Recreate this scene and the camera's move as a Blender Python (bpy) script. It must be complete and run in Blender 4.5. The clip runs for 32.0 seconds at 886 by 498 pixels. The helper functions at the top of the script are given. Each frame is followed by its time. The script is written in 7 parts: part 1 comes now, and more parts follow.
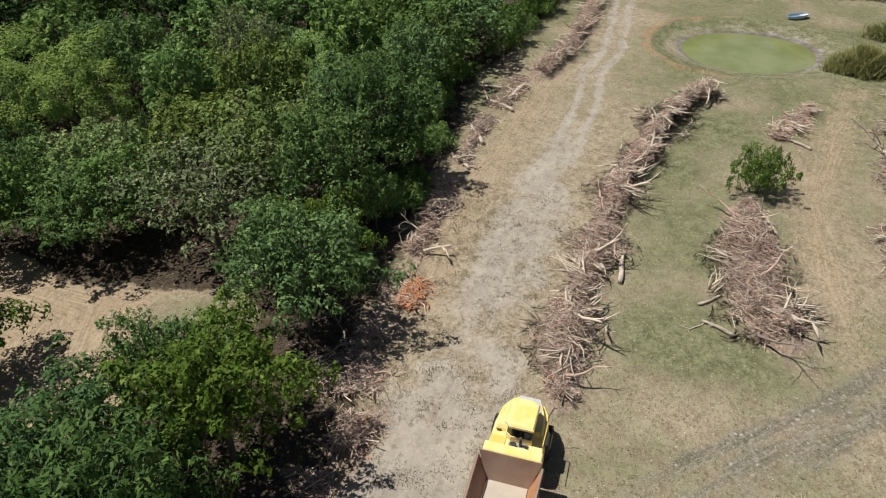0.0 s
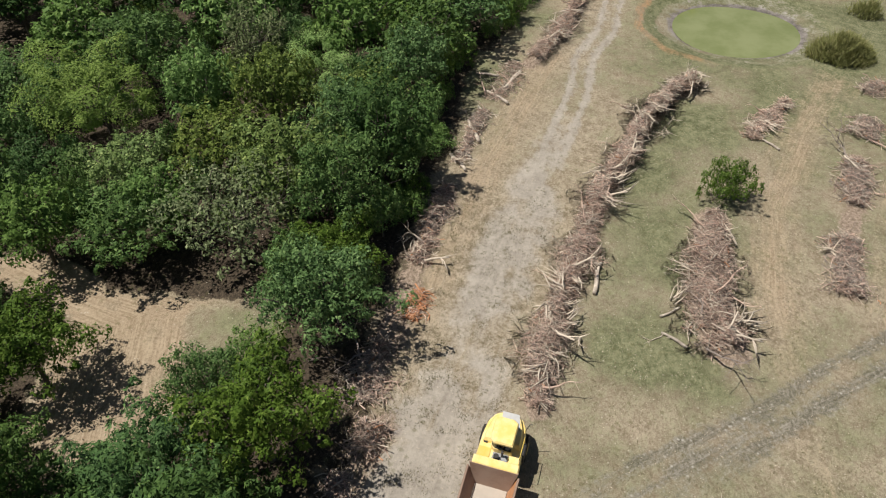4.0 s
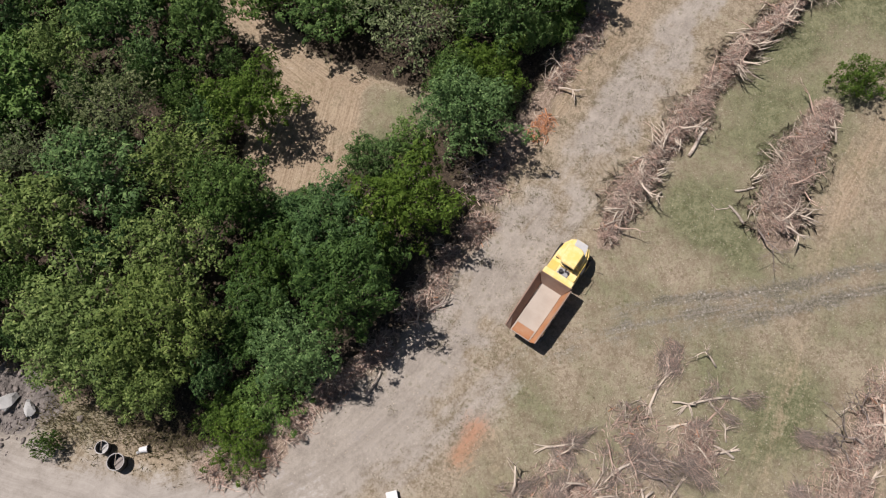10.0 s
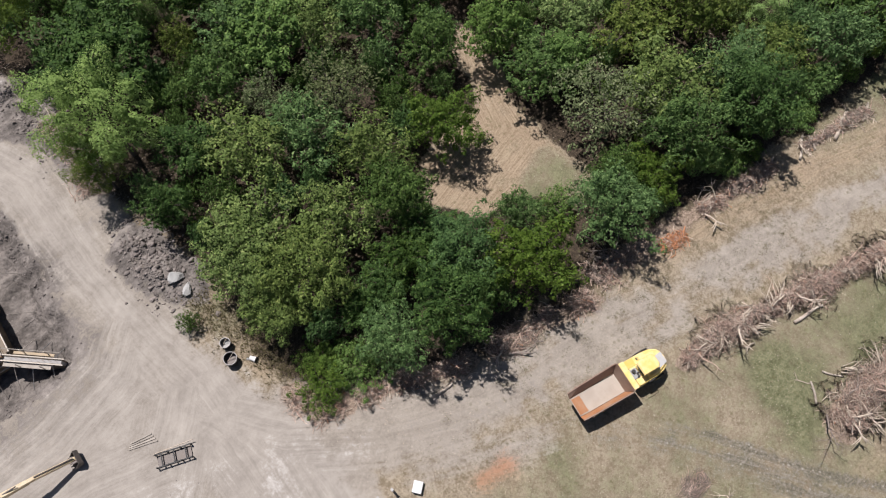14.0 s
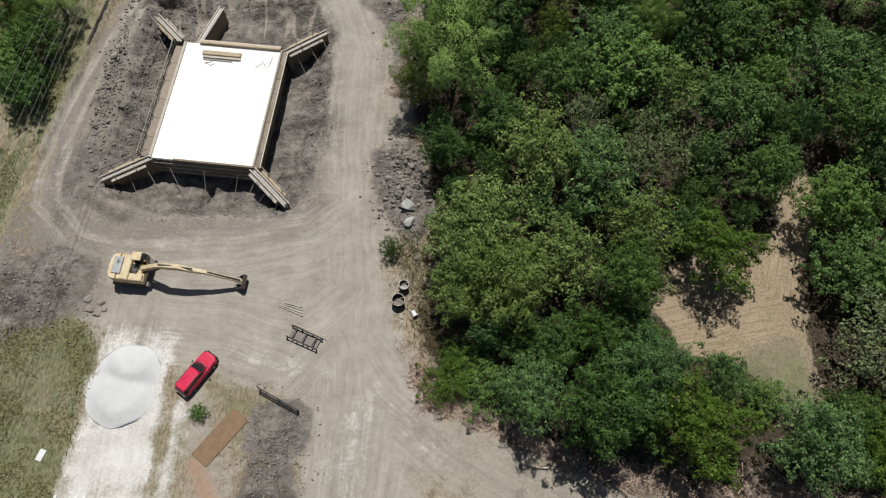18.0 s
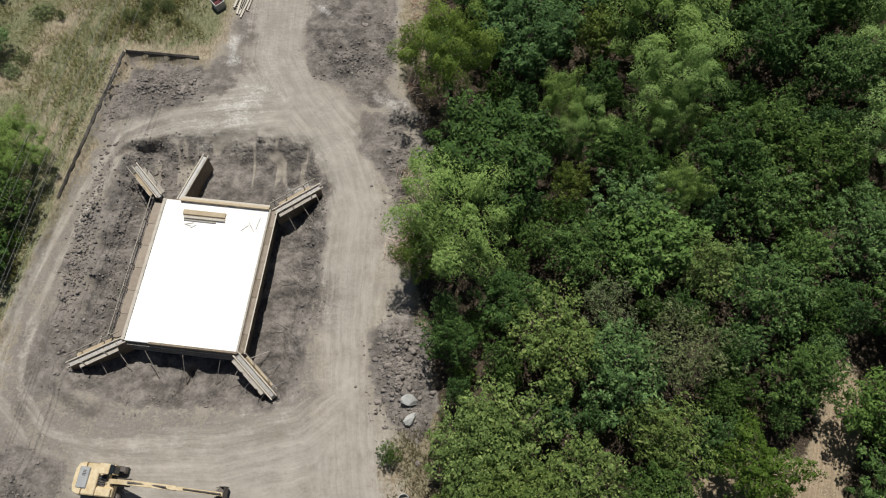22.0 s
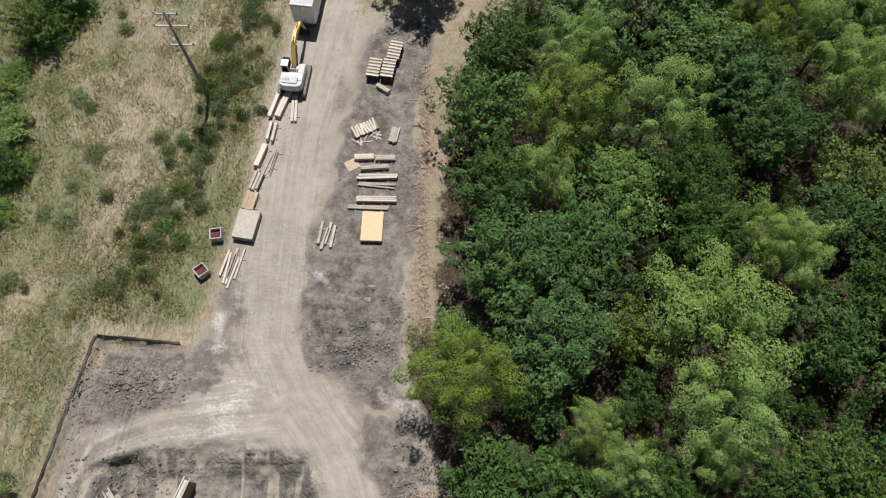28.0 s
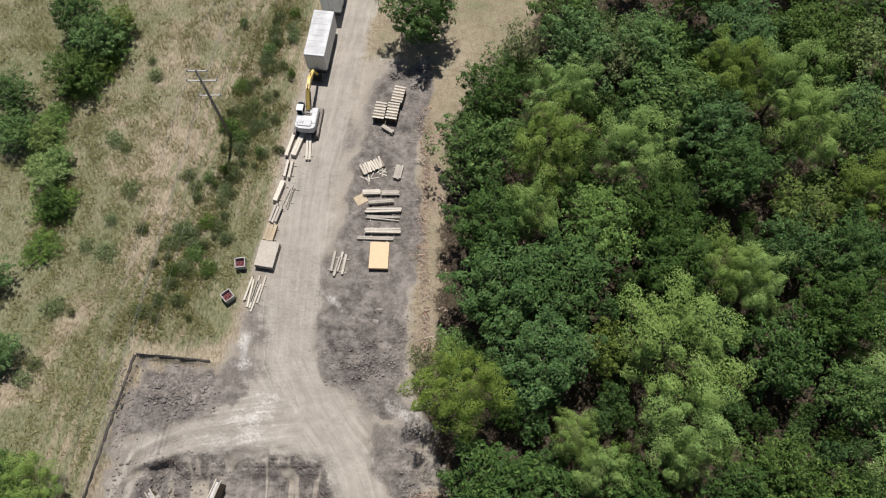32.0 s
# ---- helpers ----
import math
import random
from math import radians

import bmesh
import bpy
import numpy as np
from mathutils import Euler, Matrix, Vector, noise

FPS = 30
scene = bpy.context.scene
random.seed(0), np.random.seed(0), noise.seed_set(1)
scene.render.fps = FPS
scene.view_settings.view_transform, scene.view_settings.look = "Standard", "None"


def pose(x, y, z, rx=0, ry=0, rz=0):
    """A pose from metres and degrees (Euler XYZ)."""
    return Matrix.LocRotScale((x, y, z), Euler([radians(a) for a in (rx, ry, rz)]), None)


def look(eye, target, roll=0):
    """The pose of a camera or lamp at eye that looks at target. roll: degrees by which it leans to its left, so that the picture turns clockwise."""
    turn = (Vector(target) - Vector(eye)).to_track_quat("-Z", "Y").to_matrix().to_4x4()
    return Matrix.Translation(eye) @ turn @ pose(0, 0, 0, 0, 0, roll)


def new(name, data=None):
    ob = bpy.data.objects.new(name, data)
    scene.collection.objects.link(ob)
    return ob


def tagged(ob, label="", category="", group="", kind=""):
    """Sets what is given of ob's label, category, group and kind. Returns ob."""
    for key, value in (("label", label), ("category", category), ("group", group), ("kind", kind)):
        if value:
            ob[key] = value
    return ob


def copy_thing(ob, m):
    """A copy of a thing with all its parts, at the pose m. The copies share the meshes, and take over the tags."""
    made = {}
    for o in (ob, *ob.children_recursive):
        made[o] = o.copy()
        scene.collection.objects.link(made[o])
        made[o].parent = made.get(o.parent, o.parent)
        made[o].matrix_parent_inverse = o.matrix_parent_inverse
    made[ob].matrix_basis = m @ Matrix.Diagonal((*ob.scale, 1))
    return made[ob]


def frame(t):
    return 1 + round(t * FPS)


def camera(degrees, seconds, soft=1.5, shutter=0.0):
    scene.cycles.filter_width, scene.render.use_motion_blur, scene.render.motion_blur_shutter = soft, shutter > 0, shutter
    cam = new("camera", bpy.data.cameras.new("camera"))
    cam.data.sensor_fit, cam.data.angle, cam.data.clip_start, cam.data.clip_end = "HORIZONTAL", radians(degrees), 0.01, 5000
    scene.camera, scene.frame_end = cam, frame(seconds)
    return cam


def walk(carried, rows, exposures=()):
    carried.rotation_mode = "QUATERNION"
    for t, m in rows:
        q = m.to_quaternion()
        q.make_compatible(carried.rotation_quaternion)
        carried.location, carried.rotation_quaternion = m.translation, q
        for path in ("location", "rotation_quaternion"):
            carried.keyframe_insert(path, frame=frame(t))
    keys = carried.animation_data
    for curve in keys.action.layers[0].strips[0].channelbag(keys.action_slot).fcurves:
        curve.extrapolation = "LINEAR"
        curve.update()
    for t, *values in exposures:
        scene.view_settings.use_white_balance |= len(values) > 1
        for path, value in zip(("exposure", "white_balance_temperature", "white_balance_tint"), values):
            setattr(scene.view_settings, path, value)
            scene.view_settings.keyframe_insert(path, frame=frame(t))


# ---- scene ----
cam = camera(64.5, 32.0, 1.15)
# seconds, eye (x, y, z), heading, pitch, roll
ROWS = [
    (0, 0, 0, 27, -85.91, -34.83, -0.25),
    (0.5, -0.03, 0.04, 27.9, -85.89, -34.89, -0.22),
    (1, -0.06, 0.03, 29.15, -85.88, -34.88, -0.21),
    (1.5, -0.05, 0.01, 30.49, -85.89, -34.86, -0.18),
    (2, -0.03, -0.03, 31.87, -85.92, -34.85, -0.12),
    (2.5, -0.07, -0.09, 33.2, -85.89, -34.83, -0.08),
    (4.5, -0.41, -0.18, 38.3, -85.79, -44.15, -0.08),
    (5, -0.4, -0.22, 39.64, -85.75, -44.22, -0.07),
    (5.5, -0.94, -0.38, 40.62, -85.55, -48.9, -0.37),
    (6, -0.95, -0.52, 42.11, -84.94, -63.4, -0.95),
    (6.5, -0.46, -0.28, 43.41, -85.32, -67.49, -0.51),
    (7, -0.59, -0.42, 44.81, -77.38, -67.46, -0.77),
    (7.5, -0.45, -0.41, 46.06, -72.04, -67.53, -0.76),
    (8, -0.47, -0.45, 47.37, -71.08, -67.49, -0.8),
    (8.5, -0.43, -0.45, 48.76, -70.21, -67.52, -0.81),
    (9, -0.39, -0.43, 50.13, -69.42, -67.55, -0.75),
    (9.5, -0.38, -0.41, 51.56, -68.5, -67.58, -0.75),
    (10, -0.4, -0.46, 53, -67.48, -67.57, -0.85),
    (10.5, -0.39, -0.43, 54.48, -66.58, -67.6, -0.82),
    (11, -0.45, -0.43, 55.96, -65.76, -67.53, -0.8),
    (11.5, -0.42, -0.42, 57.52, -64.96, -67.55, -0.74),
    (12, -0.41, -0.51, 59.06, -64.03, -67.54, -0.86),
    (12.5, -0.57, -0.44, 60.46, -64.14, -67.41, -0.55),
    (13, -0.57, -0.51, 61.6, -64.06, -67.39, -0.55),
    (13.5, -0.71, -0.59, 62.02, -61.86, -67.25, -0.56),
    (14, -0.46, -0.45, 62.25, -42.16, -67.5, -0.43),
    (14.5, -0.53, -0.46, 62.3, -41.2, -67.44, -0.47),
    (15, -0.55, -0.37, 62.39, -27.72, -67.48, -0.42),
    (15.5, -0.66, -0.12, 62.3, -4.66, -67.51, -0.01),
    (17.5, -0.26, 1.15, 62.57, 0.14, -67.15, -0.3),
    (18, -0.23, 2.5, 62.62, 0.15, -67.13, -0.25),
    (18.5, -0.17, 4.09, 62.63, 0.31, -67.05, -0.33),
    (19, -0.27, 6.06, 62.67, 0.15, -67.05, -0.15),
    (19.5, -0.29, 8.31, 62.77, 0.21, -67.09, -0.2),
    (20, -0.33, 10.64, 62.78, 0.27, -67, -0.2),
    (20.5, -0.46, 13.15, 62.81, 0.16, -66.97, -0.05),
    (21, -0.57, 15.8, 62.86, 0.07, -66.99, 0.08),
    (21.5, -0.61, 18.55, 62.97, 0.1, -67.03, 0.05),
    (22, -0.72, 21.24, 63.08, 0, -66.93, 0.18),
    (22.5, -0.76, 24.06, 63.18, 0.02, -66.88, 0.18),
    (23, -0.89, 26.96, 63.31, -0.07, -66.89, 0.28),
    (23.5, -1.01, 29.93, 63.48, -0.11, -66.91, 0.31),
    (24, -1.15, 32.91, 63.57, -0.15, -66.88, 0.36),
    (24.5, -1.32, 36.04, 63.7, -0.27, -66.92, 0.46),
    (25, -1.51, 39.15, 63.77, -0.32, -66.95, 0.51),
    (25.5, -1.71, 42.34, 63.84, -0.35, -67.02, 0.54),
    (26, -1.91, 45.54, 63.88, -0.38, -67.07, 0.56),
    (26.5, -2.09, 48.77, 63.99, -0.32, -67.16, 0.49),
    (28.5, -2.07, 53.49, 68.17, -0.05, -67.66, 0.08),
    (29, -2.04, 53.36, 69.34, -0.15, -67.63, 0.16),
    (29.5, -2.03, 53.24, 70.45, -0.18, -67.62, 0.16),
    (30, -2.01, 53.1, 71.58, -0.2, -67.59, 0.16),
    (30.5, -2, 52.96, 72.71, -0.19, -67.56, 0.13),
    (31, -2, 52.81, 73.89, -0.2, -67.54, 0.11),
    (31.5, -2.03, 52.69, 75.11, -0.16, -67.52, 0.06),
    (32, -2.06, 52.56, 76.31, -0.19, -67.49, 0.06),
]
walk(cam, [(t, pose(x, y, z, 0, 0, yaw) @ pose(0, 0, 0, 90 + pitch) @ pose(0, 0, 0, 0, 0, roll)) for t, x, y, z, yaw, pitch, roll in ROWS],
     exposures=[(0, 0.0, 6650, 8), (4.5, -0.03, 6650, 9), (6.5, -0.14, 6600, 17), (11, -0.1, 6500, 17), (13, -0.04, 6450, 16), (15, -0.05, 6300, 16), (17.5, -0.34, 6450, 8), (22, -0.27, 6500, 7), (26, -0.1, 6500, 9), (32, -0.02, 6450, 11)])

# ---- light ----
SUN_DIR = Vector((0.01, 0.423, 0.906)).normalized()
world = bpy.data.worlds.new("sky")
scene.world = world
world.use_nodes = True
wn = world.node_tree.nodes
sky = wn.new("ShaderNodeTexSky")
sky.sky_type, sky.sun_disc = "NISHITA", False
sky.sun_elevation = math.asin(SUN_DIR.z)
sky.sun_rotation = math.atan2(SUN_DIR.x, SUN_DIR.y)
wn["Background"].inputs["Strength"].default_value = 0.040
world.node_tree.links.new(sky.outputs["Color"], wn["Background"].inputs["Color"])
sun = new("sun", bpy.data.lights.new("sun", "SUN"))
sun.data.energy, sun.data.angle, sun.data.color = 5.35, radians(0.55), (1.0, 0.955, 0.89)
sun.matrix_world = look(SUN_DIR * 60, (0, 0, 0))

# ---- materials ----
class Tree:
    """Short way to write a node tree."""
    def __init__(self, name):
        self.mat = bpy.data.materials.new(name)
        self.mat.use_nodes = True
        self.nt = self.mat.node_tree
        self.bsdf = self.nt.nodes["Principled BSDF"]
        self.out = self.nt.nodes["Material Output"]

    def add(self, kind, **inputs):
        n = self.nt.nodes.new("ShaderNode" + kind)
        for k, v in inputs.items():
            self.put(n, k, v)
        return n

    def put(self, n, k, v):
        sock = n.inputs[int(k[1:])] if k[0] == "i" and k[1:].isdigit() else n.inputs[k.replace("_", " ")]
        if hasattr(v, "is_linked"):
            self.nt.links.new(v, sock)
        else:
            sock.default_value = v

    def noise(self, scale, detail=3.0, rough=0.55, vec=None):
        n = self.add("TexNoise", Scale=scale, Detail=detail, Roughness=rough)
        if vec is not None:
            self.put(n, "Vector", vec)
        return n.outputs["Fac"]

    def math(self, op, a, b=0.0, c=0.0, clamp=False):
        n = self.add("Math", i0=a, i1=b, i2=c)
        n.operation, n.use_clamp = op, clamp
        return n.outputs[0]

    def step(self, v, lo, hi):
        n = self.add("MapRange", Value=v, From_Min=lo, From_Max=hi)
        n.interpolation_type = "SMOOTHSTEP"
        return n.outputs[0]

    def mix(self, f, a, b, blend="MIX"):
        n = self.add("Mix")
        n.data_type, n.blend_type = "RGBA", blend
        for i, v in ((0, f), (6, a), (7, b)):
            if hasattr(v, "is_linked"):
                self.nt.links.new(v, n.inputs[i])
            else:
                n.inputs[i].default_value = (*v, 1.0) if isinstance(v, tuple) and len(v) == 3 else v
        return n.outputs[2]

    def attr(self, name):
        n = self.add("Attribute")
        n.attribute_name = name
        return n

    def bump(self, height, strength, distance):
        n = self.add("Bump", Height=height, Strength=strength, Distance=distance)
        self.put(self.bsdf, "Normal", n.outputs[0])


def plain(name, base, second, rough=0.7, metal=0.0, scale=2.0, grit=30.0, amount=0.5, bump=0.3, island=0.0, own=0.0):
    """Two tones mixed by coarse stains and fine grain. island, own: brightness that differs piece by piece, thing by thing."""
    m = Tree(name)
    co = m.add("TexCoord").outputs["Object"]
    coarse, fine = m.noise(scale, 5, 0.6, co), m.noise(grit, 3, 0.6, co)
    f = m.math("ADD", m.math("MULTIPLY", coarse, 0.7), m.math("MULTIPLY", fine, 0.3))
    col = m.mix(m.math("MULTIPLY", m.step(f, 0.36, 0.64), amount), base, second)
    if island:
        v = m.math("MULTIPLY_ADD", m.add("NewGeometry").outputs["Random Per Island"], island, 1 - island / 2)
        col = m.mix(1.0, col, m.add("CombineColor", Red=v, Green=v, Blue=v).outputs[0], "MULTIPLY")
    if own:
        v = m.math("MULTIPLY_ADD", m.add("ObjectInfo").outputs["Random"], own, 1 - own / 2)
        col = m.mix(1.0, col, m.add("CombineColor", Red=v, Green=v, Blue=v).outputs[0], "MULTIPLY")
    m.put(m.bsdf, "Base_Color", col)
    m.put(m.bsdf, "Metallic", metal)
    m.put(m.bsdf, "Roughness", m.math("MULTIPLY_ADD", coarse, 0.25, rough - 0.12, clamp=True))
    if bump:
        m.bump(fine, bump, 0.02)
    return m.mat


def foliage(name, dark, light, sun_tip, trans=0.2):
    m = Tree(name)
    island, own = m.add("NewGeometry").outputs["Random Per Island"], m.add("ObjectInfo").outputs["Random"]
    co = m.add("TexCoord").outputs["Object"]
    patch = m.step(m.noise(0.9, 3, 0.6, co), 0.35, 0.65)
    col = m.mix(m.math("ADD", m.math("MULTIPLY", island, 0.6), m.math("MULTIPLY", patch, 0.4)), dark, light)
    col = m.mix(m.math("MULTIPLY", m.step(island, 0.8, 1.0), 0.7), col, sun_tip)
    hsv = m.add("HueSaturation", Color=col)
    m.put(hsv, "Hue", m.math("MULTIPLY_ADD", own, 0.022, 0.484))
    m.put(hsv, "Value", m.math("MULTIPLY_ADD", own, 0.46, 0.68))
    m.put(hsv, "Saturation", m.math("MULTIPLY_ADD", own, -0.2, 1.02))
    m.put(m.bsdf, "Base_Color", hsv.outputs[0])
    m.put(m.bsdf, "Roughness", 0.55)
    m.put(m.bsdf, "Specular_IOR_Level", 0.1)
    tr = m.add("BsdfTranslucent", Color=hsv.outputs[0])
    mx = m.add("MixShader", Fac=trans)
    m.nt.links.new(m.bsdf.outputs[0], mx.inputs[1])
    m.nt.links.new(tr.outputs[0], mx.inputs[2])
    m.nt.links.new(mx.outputs[0], m.out.inputs["Surface"])
    return m.mat


def ground_material():
    m = Tree("ground_soil_and_grass")
    co = m.add("TexCoord").outputs["Object"]
    big, wide, mid = m.noise(0.13, 4, 0.6, co), m.noise(0.38, 4, 0.6, co), m.noise(1.1, 5, 0.65, co)
    fine, grit = m.noise(4.0, 5, 0.7, co), m.noise(14.0, 4, 0.75, co)
    A, B = m.attr("soils"), m.attr("covers")
    sa, sb = m.add("SeparateColor", Color=A.outputs["Color"]), m.add("SeparateColor", Color=B.outputs["Color"])
    lateral, along = m.attr("lateral").outputs["Fac"], m.attr("along").outputs["Fac"]

    def lane(across, down, z):
        bent = m.math("ADD", m.math("MULTIPLY", lateral, across), m.math("MULTIPLY", wide, 1.6))
        return m.add("CombineXYZ", X=bent, Y=m.math("MULTIPLY", along, down), Z=z).outputs[0]
    near = m.attr("lane_near").outputs["Fac"]

    def fade(v):
        return m.math("ADD", m.math("MULTIPLY", m.math("SUBTRACT", v, 0.5), near), 0.5)
    streak, streak2 = fade(m.noise(1.0, 4, 0.6, lane(1.7, 0.08, 0.0))), fade(m.noise(1.0, 3, 0.65, lane(6.0, 0.3, 3.0)))

    def off(v, k):
        return m.math("MULTIPLY", m.math("SUBTRACT", v, 0.5), k)

    def total(*parts):
        out = parts[0]
        for p in parts[1:]:
            out = m.math("ADD", out, p)
        return out
    # ragged edges between the covers
    rag = total(off(wide, 0.9), off(mid, 1.0), off(fine, 0.9))
    soft = total(off(wide, 0.6), off(mid, 0.6), off(fine, 0.7), off(streak, 0.75), off(streak2, 0.2))

    def mask(v, jitter, lo=0.38, hi=0.62):
        return m.step(m.math("ADD", v, jitter), lo, hi)

    def speck(scale, share, size, jag):
        n = m.add("TexVoronoi", Vector=co, Scale=scale)
        rnd = m.add("SeparateColor", Color=n.outputs["Color"]).outputs[0]
        near = m.step(m.math("ADD", n.outputs["Distance"], off(grit, jag)), size, size * 0.45)
        return m.math("MULTIPLY", near, m.math("LESS_THAN", rnd, share))

    tone = total(m.math("MULTIPLY", fine, 0.5), m.math("MULTIPLY", grit, 0.5))
    sx = m.add("SeparateXYZ", Vector=co)
    combed = m.noise(1.0, 5, 0.75, m.add("CombineXYZ", X=m.math("MULTIPLY", sx.outputs[0], 4.5), Y=m.math("MULTIPLY", sx.outputs[1], 1.5), Z=1.0).outputs[0])
    westward = m.math("MULTIPLY", m.step(sx.outputs[0], -12.0, -20.0), 0.5)
    clump = total(m.math("MULTIPLY", tone, 0.6), m.math("MULTIPLY", mid, 0.28), m.math("MULTIPLY", wide, 0.12))
    blades = m.math("ADD", m.math("MULTIPLY", clump, m.math("SUBTRACT", 1.0, westward)), m.math("MULTIPLY", combed, westward))
    dry = m.mix(m.step(blades, 0.4, 0.60), (0.170, 0.136, 0.092), (0.402, 0.342, 0.258))
    lush = m.mix(m.step(blades, 0.4, 0.61), (0.076, 0.086, 0.042), (0.238, 0.236, 0.142))
    gj = total(off(big, 1.5), off(wide, 0.9), off(mid, 0.9), off(fine, 0.8))
    col = m.mix(m.step(m.math("ADD", sb.outputs[1], gj), 0.12, 0.88), dry, lush)
    straw = m.mix(m.step(total(m.math("MULTIPLY", tone, 0.6), m.math("MULTIPLY", streak2, 0.4)), 0.38, 0.62), (0.225, 0.165, 0.11), (0.41, 0.328, 0.235))
    col = m.mix(m.math("MULTIPLY", mask(sb.outputs[0], soft, 0.25, 0.8), 0.88), col, straw)
    col = m.mix(m.math("MULTIPLY", speck(1.5, 0.4, 0.42, 0.9), 0.12), col, (0.095, 0.09, 0.035))
    # leaf litter, its colour darkened for the shade between the crowns
    shaded_litter = m.mix(m.step(tone, 0.38, 0.66), (0.022, 0.018, 0.013), (0.115, 0.088, 0.064))
    col = m.mix(mask(sb.outputs[2], rag), col, shaded_litter)
    gravel = m.mix(m.step(total(m.math("MULTIPLY", tone, 0.38), m.math("MULTIPLY", mid, 0.16), m.math("MULTIPLY", wide, 0.2), m.math("MULTIPLY", streak, 0.16), m.math("MULTIPLY", streak2, 0.10)), 0.37, 0.62), (0.226, 0.202, 0.175), (0.402, 0.364, 0.316))
    col = m.mix(m.math("MULTIPLY", mask(sa.outputs[1], soft, 0.25, 0.8), 0.92), col, gravel)
    col = m.mix(m.math("MULTIPLY", speck(4.5, 0.12, 0.3, 0.3), 0.45), col, (0.56, 0.50, 0.42))
    tuft = m.math("MULTIPLY", speck(2.1, 0.42, 0.42, 1.0), m.math("MULTIPLY", m.step(sx.outputs[0], 5.0, 10.0), m.step(wide, 0.35, 0.6)))
    col = m.mix(m.math("MULTIPLY", tuft, 0.5), col, (0.12, 0.112, 0.055))
    shreds = m.mix(m.step(total(m.math("MULTIPLY", tone, 0.7), m.math("MULTIPLY", streak2, 0.3)), 0.40, 0.64), (0.075, 0.07, 0.05), (0.30, 0.275, 0.235))
    shreds = m.mix(m.math("MULTIPLY", speck(3.4, 0.22, 0.36, 0.9), 0.6), shreds, (0.50, 0.48, 0.44))
    col = m.mix(m.math("MULTIPLY", mask(m.attr("mulch").outputs["Fac"], soft, 0.3, 0.75), 0.85), col, shreds)
    bark = m.mix(m.step(tone, 0.38, 0.64), (0.13, 0.095, 0.072), (0.41, 0.325, 0.255))
    col = m.mix(mask(m.attr("bark").outputs["Fac"], rag), col, bark)
    soil = m.mix(m.step(total(m.math("MULTIPLY", tone, 0.3), m.math("MULTIPLY", mid, 0.36), m.math("MULTIPLY", wide, 0.34)), 0.38, 0.63), (0.086, 0.077, 0.071), (0.285, 0.257, 0.235))
    col = m.mix(mask(sa.outputs[2], rag, 0.34, 0.66), col, soil)
    sand = m.mix(m.step(total(m.math("MULTIPLY", tone, 0.2), m.math("MULTIPLY", mid, 0.14), m.math("MULTIPLY", wide, 0.24), m.math("MULTIPLY", streak, 0.26), m.math("MULTIPLY", streak2, 0.16)), 0.36, 0.64), (0.258, 0.233, 0.206), (0.42, 0.387, 0.345))
    col = m.mix(m.math("MULTIPLY", mask(sa.outputs[0], soft, 0.28, 0.78), 0.95), col, sand)
    clay = m.mix(tone, (0.30, 0.125, 0.06), (0.50, 0.25, 0.14))
    col = m.mix(m.math("MULTIPLY", mask(B.outputs["Alpha"], soft, 0.25, 0.85), 0.7), col, clay)
    chalk = m.mix(m.step(total(m.math("MULTIPLY", tone, 0.5), m.math("MULTIPLY", wide, 0.35), m.math("MULTIPLY", streak, 0.15)), 0.37, 0.62), (0.47, 0.45, 0.43), (0.74, 0.73, 0.72))
    col = m.mix(m.math("MULTIPLY", mask(A.outputs["Alpha"], soft, 0.22, 0.88), 0.92), col, chalk)
    m.put(m.bsdf, "Base_Color", col)
    m.put(m.bsdf, "Roughness", 0.95)
    m.put(m.bsdf, "Specular_IOR_Level", 0.12)
    clod = m.add("TexVoronoi", Vector=co, Scale=2.6).outputs["Distance"]
    hgt = total(m.math("MULTIPLY", fine, 0.5), m.math("MULTIPLY", mid, 0.5), m.math("MULTIPLY", clod, m.math("MULTIPLY", sa.outputs[2], -0.5)))
    hgt = m.math("MULTIPLY", hgt, m.math("MULTIPLY_ADD", sa.outputs[2], 1.6, m.math("MULTIPLY_ADD", m.math("MAXIMUM", sa.outputs[0], sa.outputs[1]), -0.42, 0.55)))
    m.bump(hgt, 0.8, 0.16)
    return m.mat


GROUND = ground_material()
LEAF = {
    "a": foliage("leaves_mid_green", (0.042, 0.098, 0.022), (0.128, 0.24, 0.055), (0.24, 0.365, 0.098)),
    "b": foliage("leaves_bright_green", (0.055, 0.125, 0.020), (0.165, 0.300, 0.052), (0.28, 0.41, 0.095), 0.22),
    "c": foliage("leaves_dark_green", (0.028, 0.074, 0.017), (0.092, 0.19, 0.042), (0.18, 0.30, 0.072)),
    "d": foliage("leaves_grey_olive", (0.085, 0.12, 0.045), (0.20, 0.25, 0.10), (0.34, 0.38, 0.185)),
    "o": foliage("leaves_olive", (0.072, 0.128, 0.026), (0.21, 0.31, 0.068), (0.35, 0.43, 0.12)),
    "f": foliage("leaves_feathery_lime", (0.145, 0.258, 0.050), (0.292, 0.445, 0.098), (0.385, 0.525, 0.14), 0.3),
}
LEAF["s"] = LEAF["b"]
LEAF["w"] = foliage("leaves_pale_scrub", (0.10, 0.145, 0.052), (0.22, 0.285, 0.11), (0.33, 0.39, 0.17))
BARK = plain("bark_grey_brown", (0.10, 0.08, 0.065), (0.18, 0.155, 0.13), 0.9, bump=0.6)
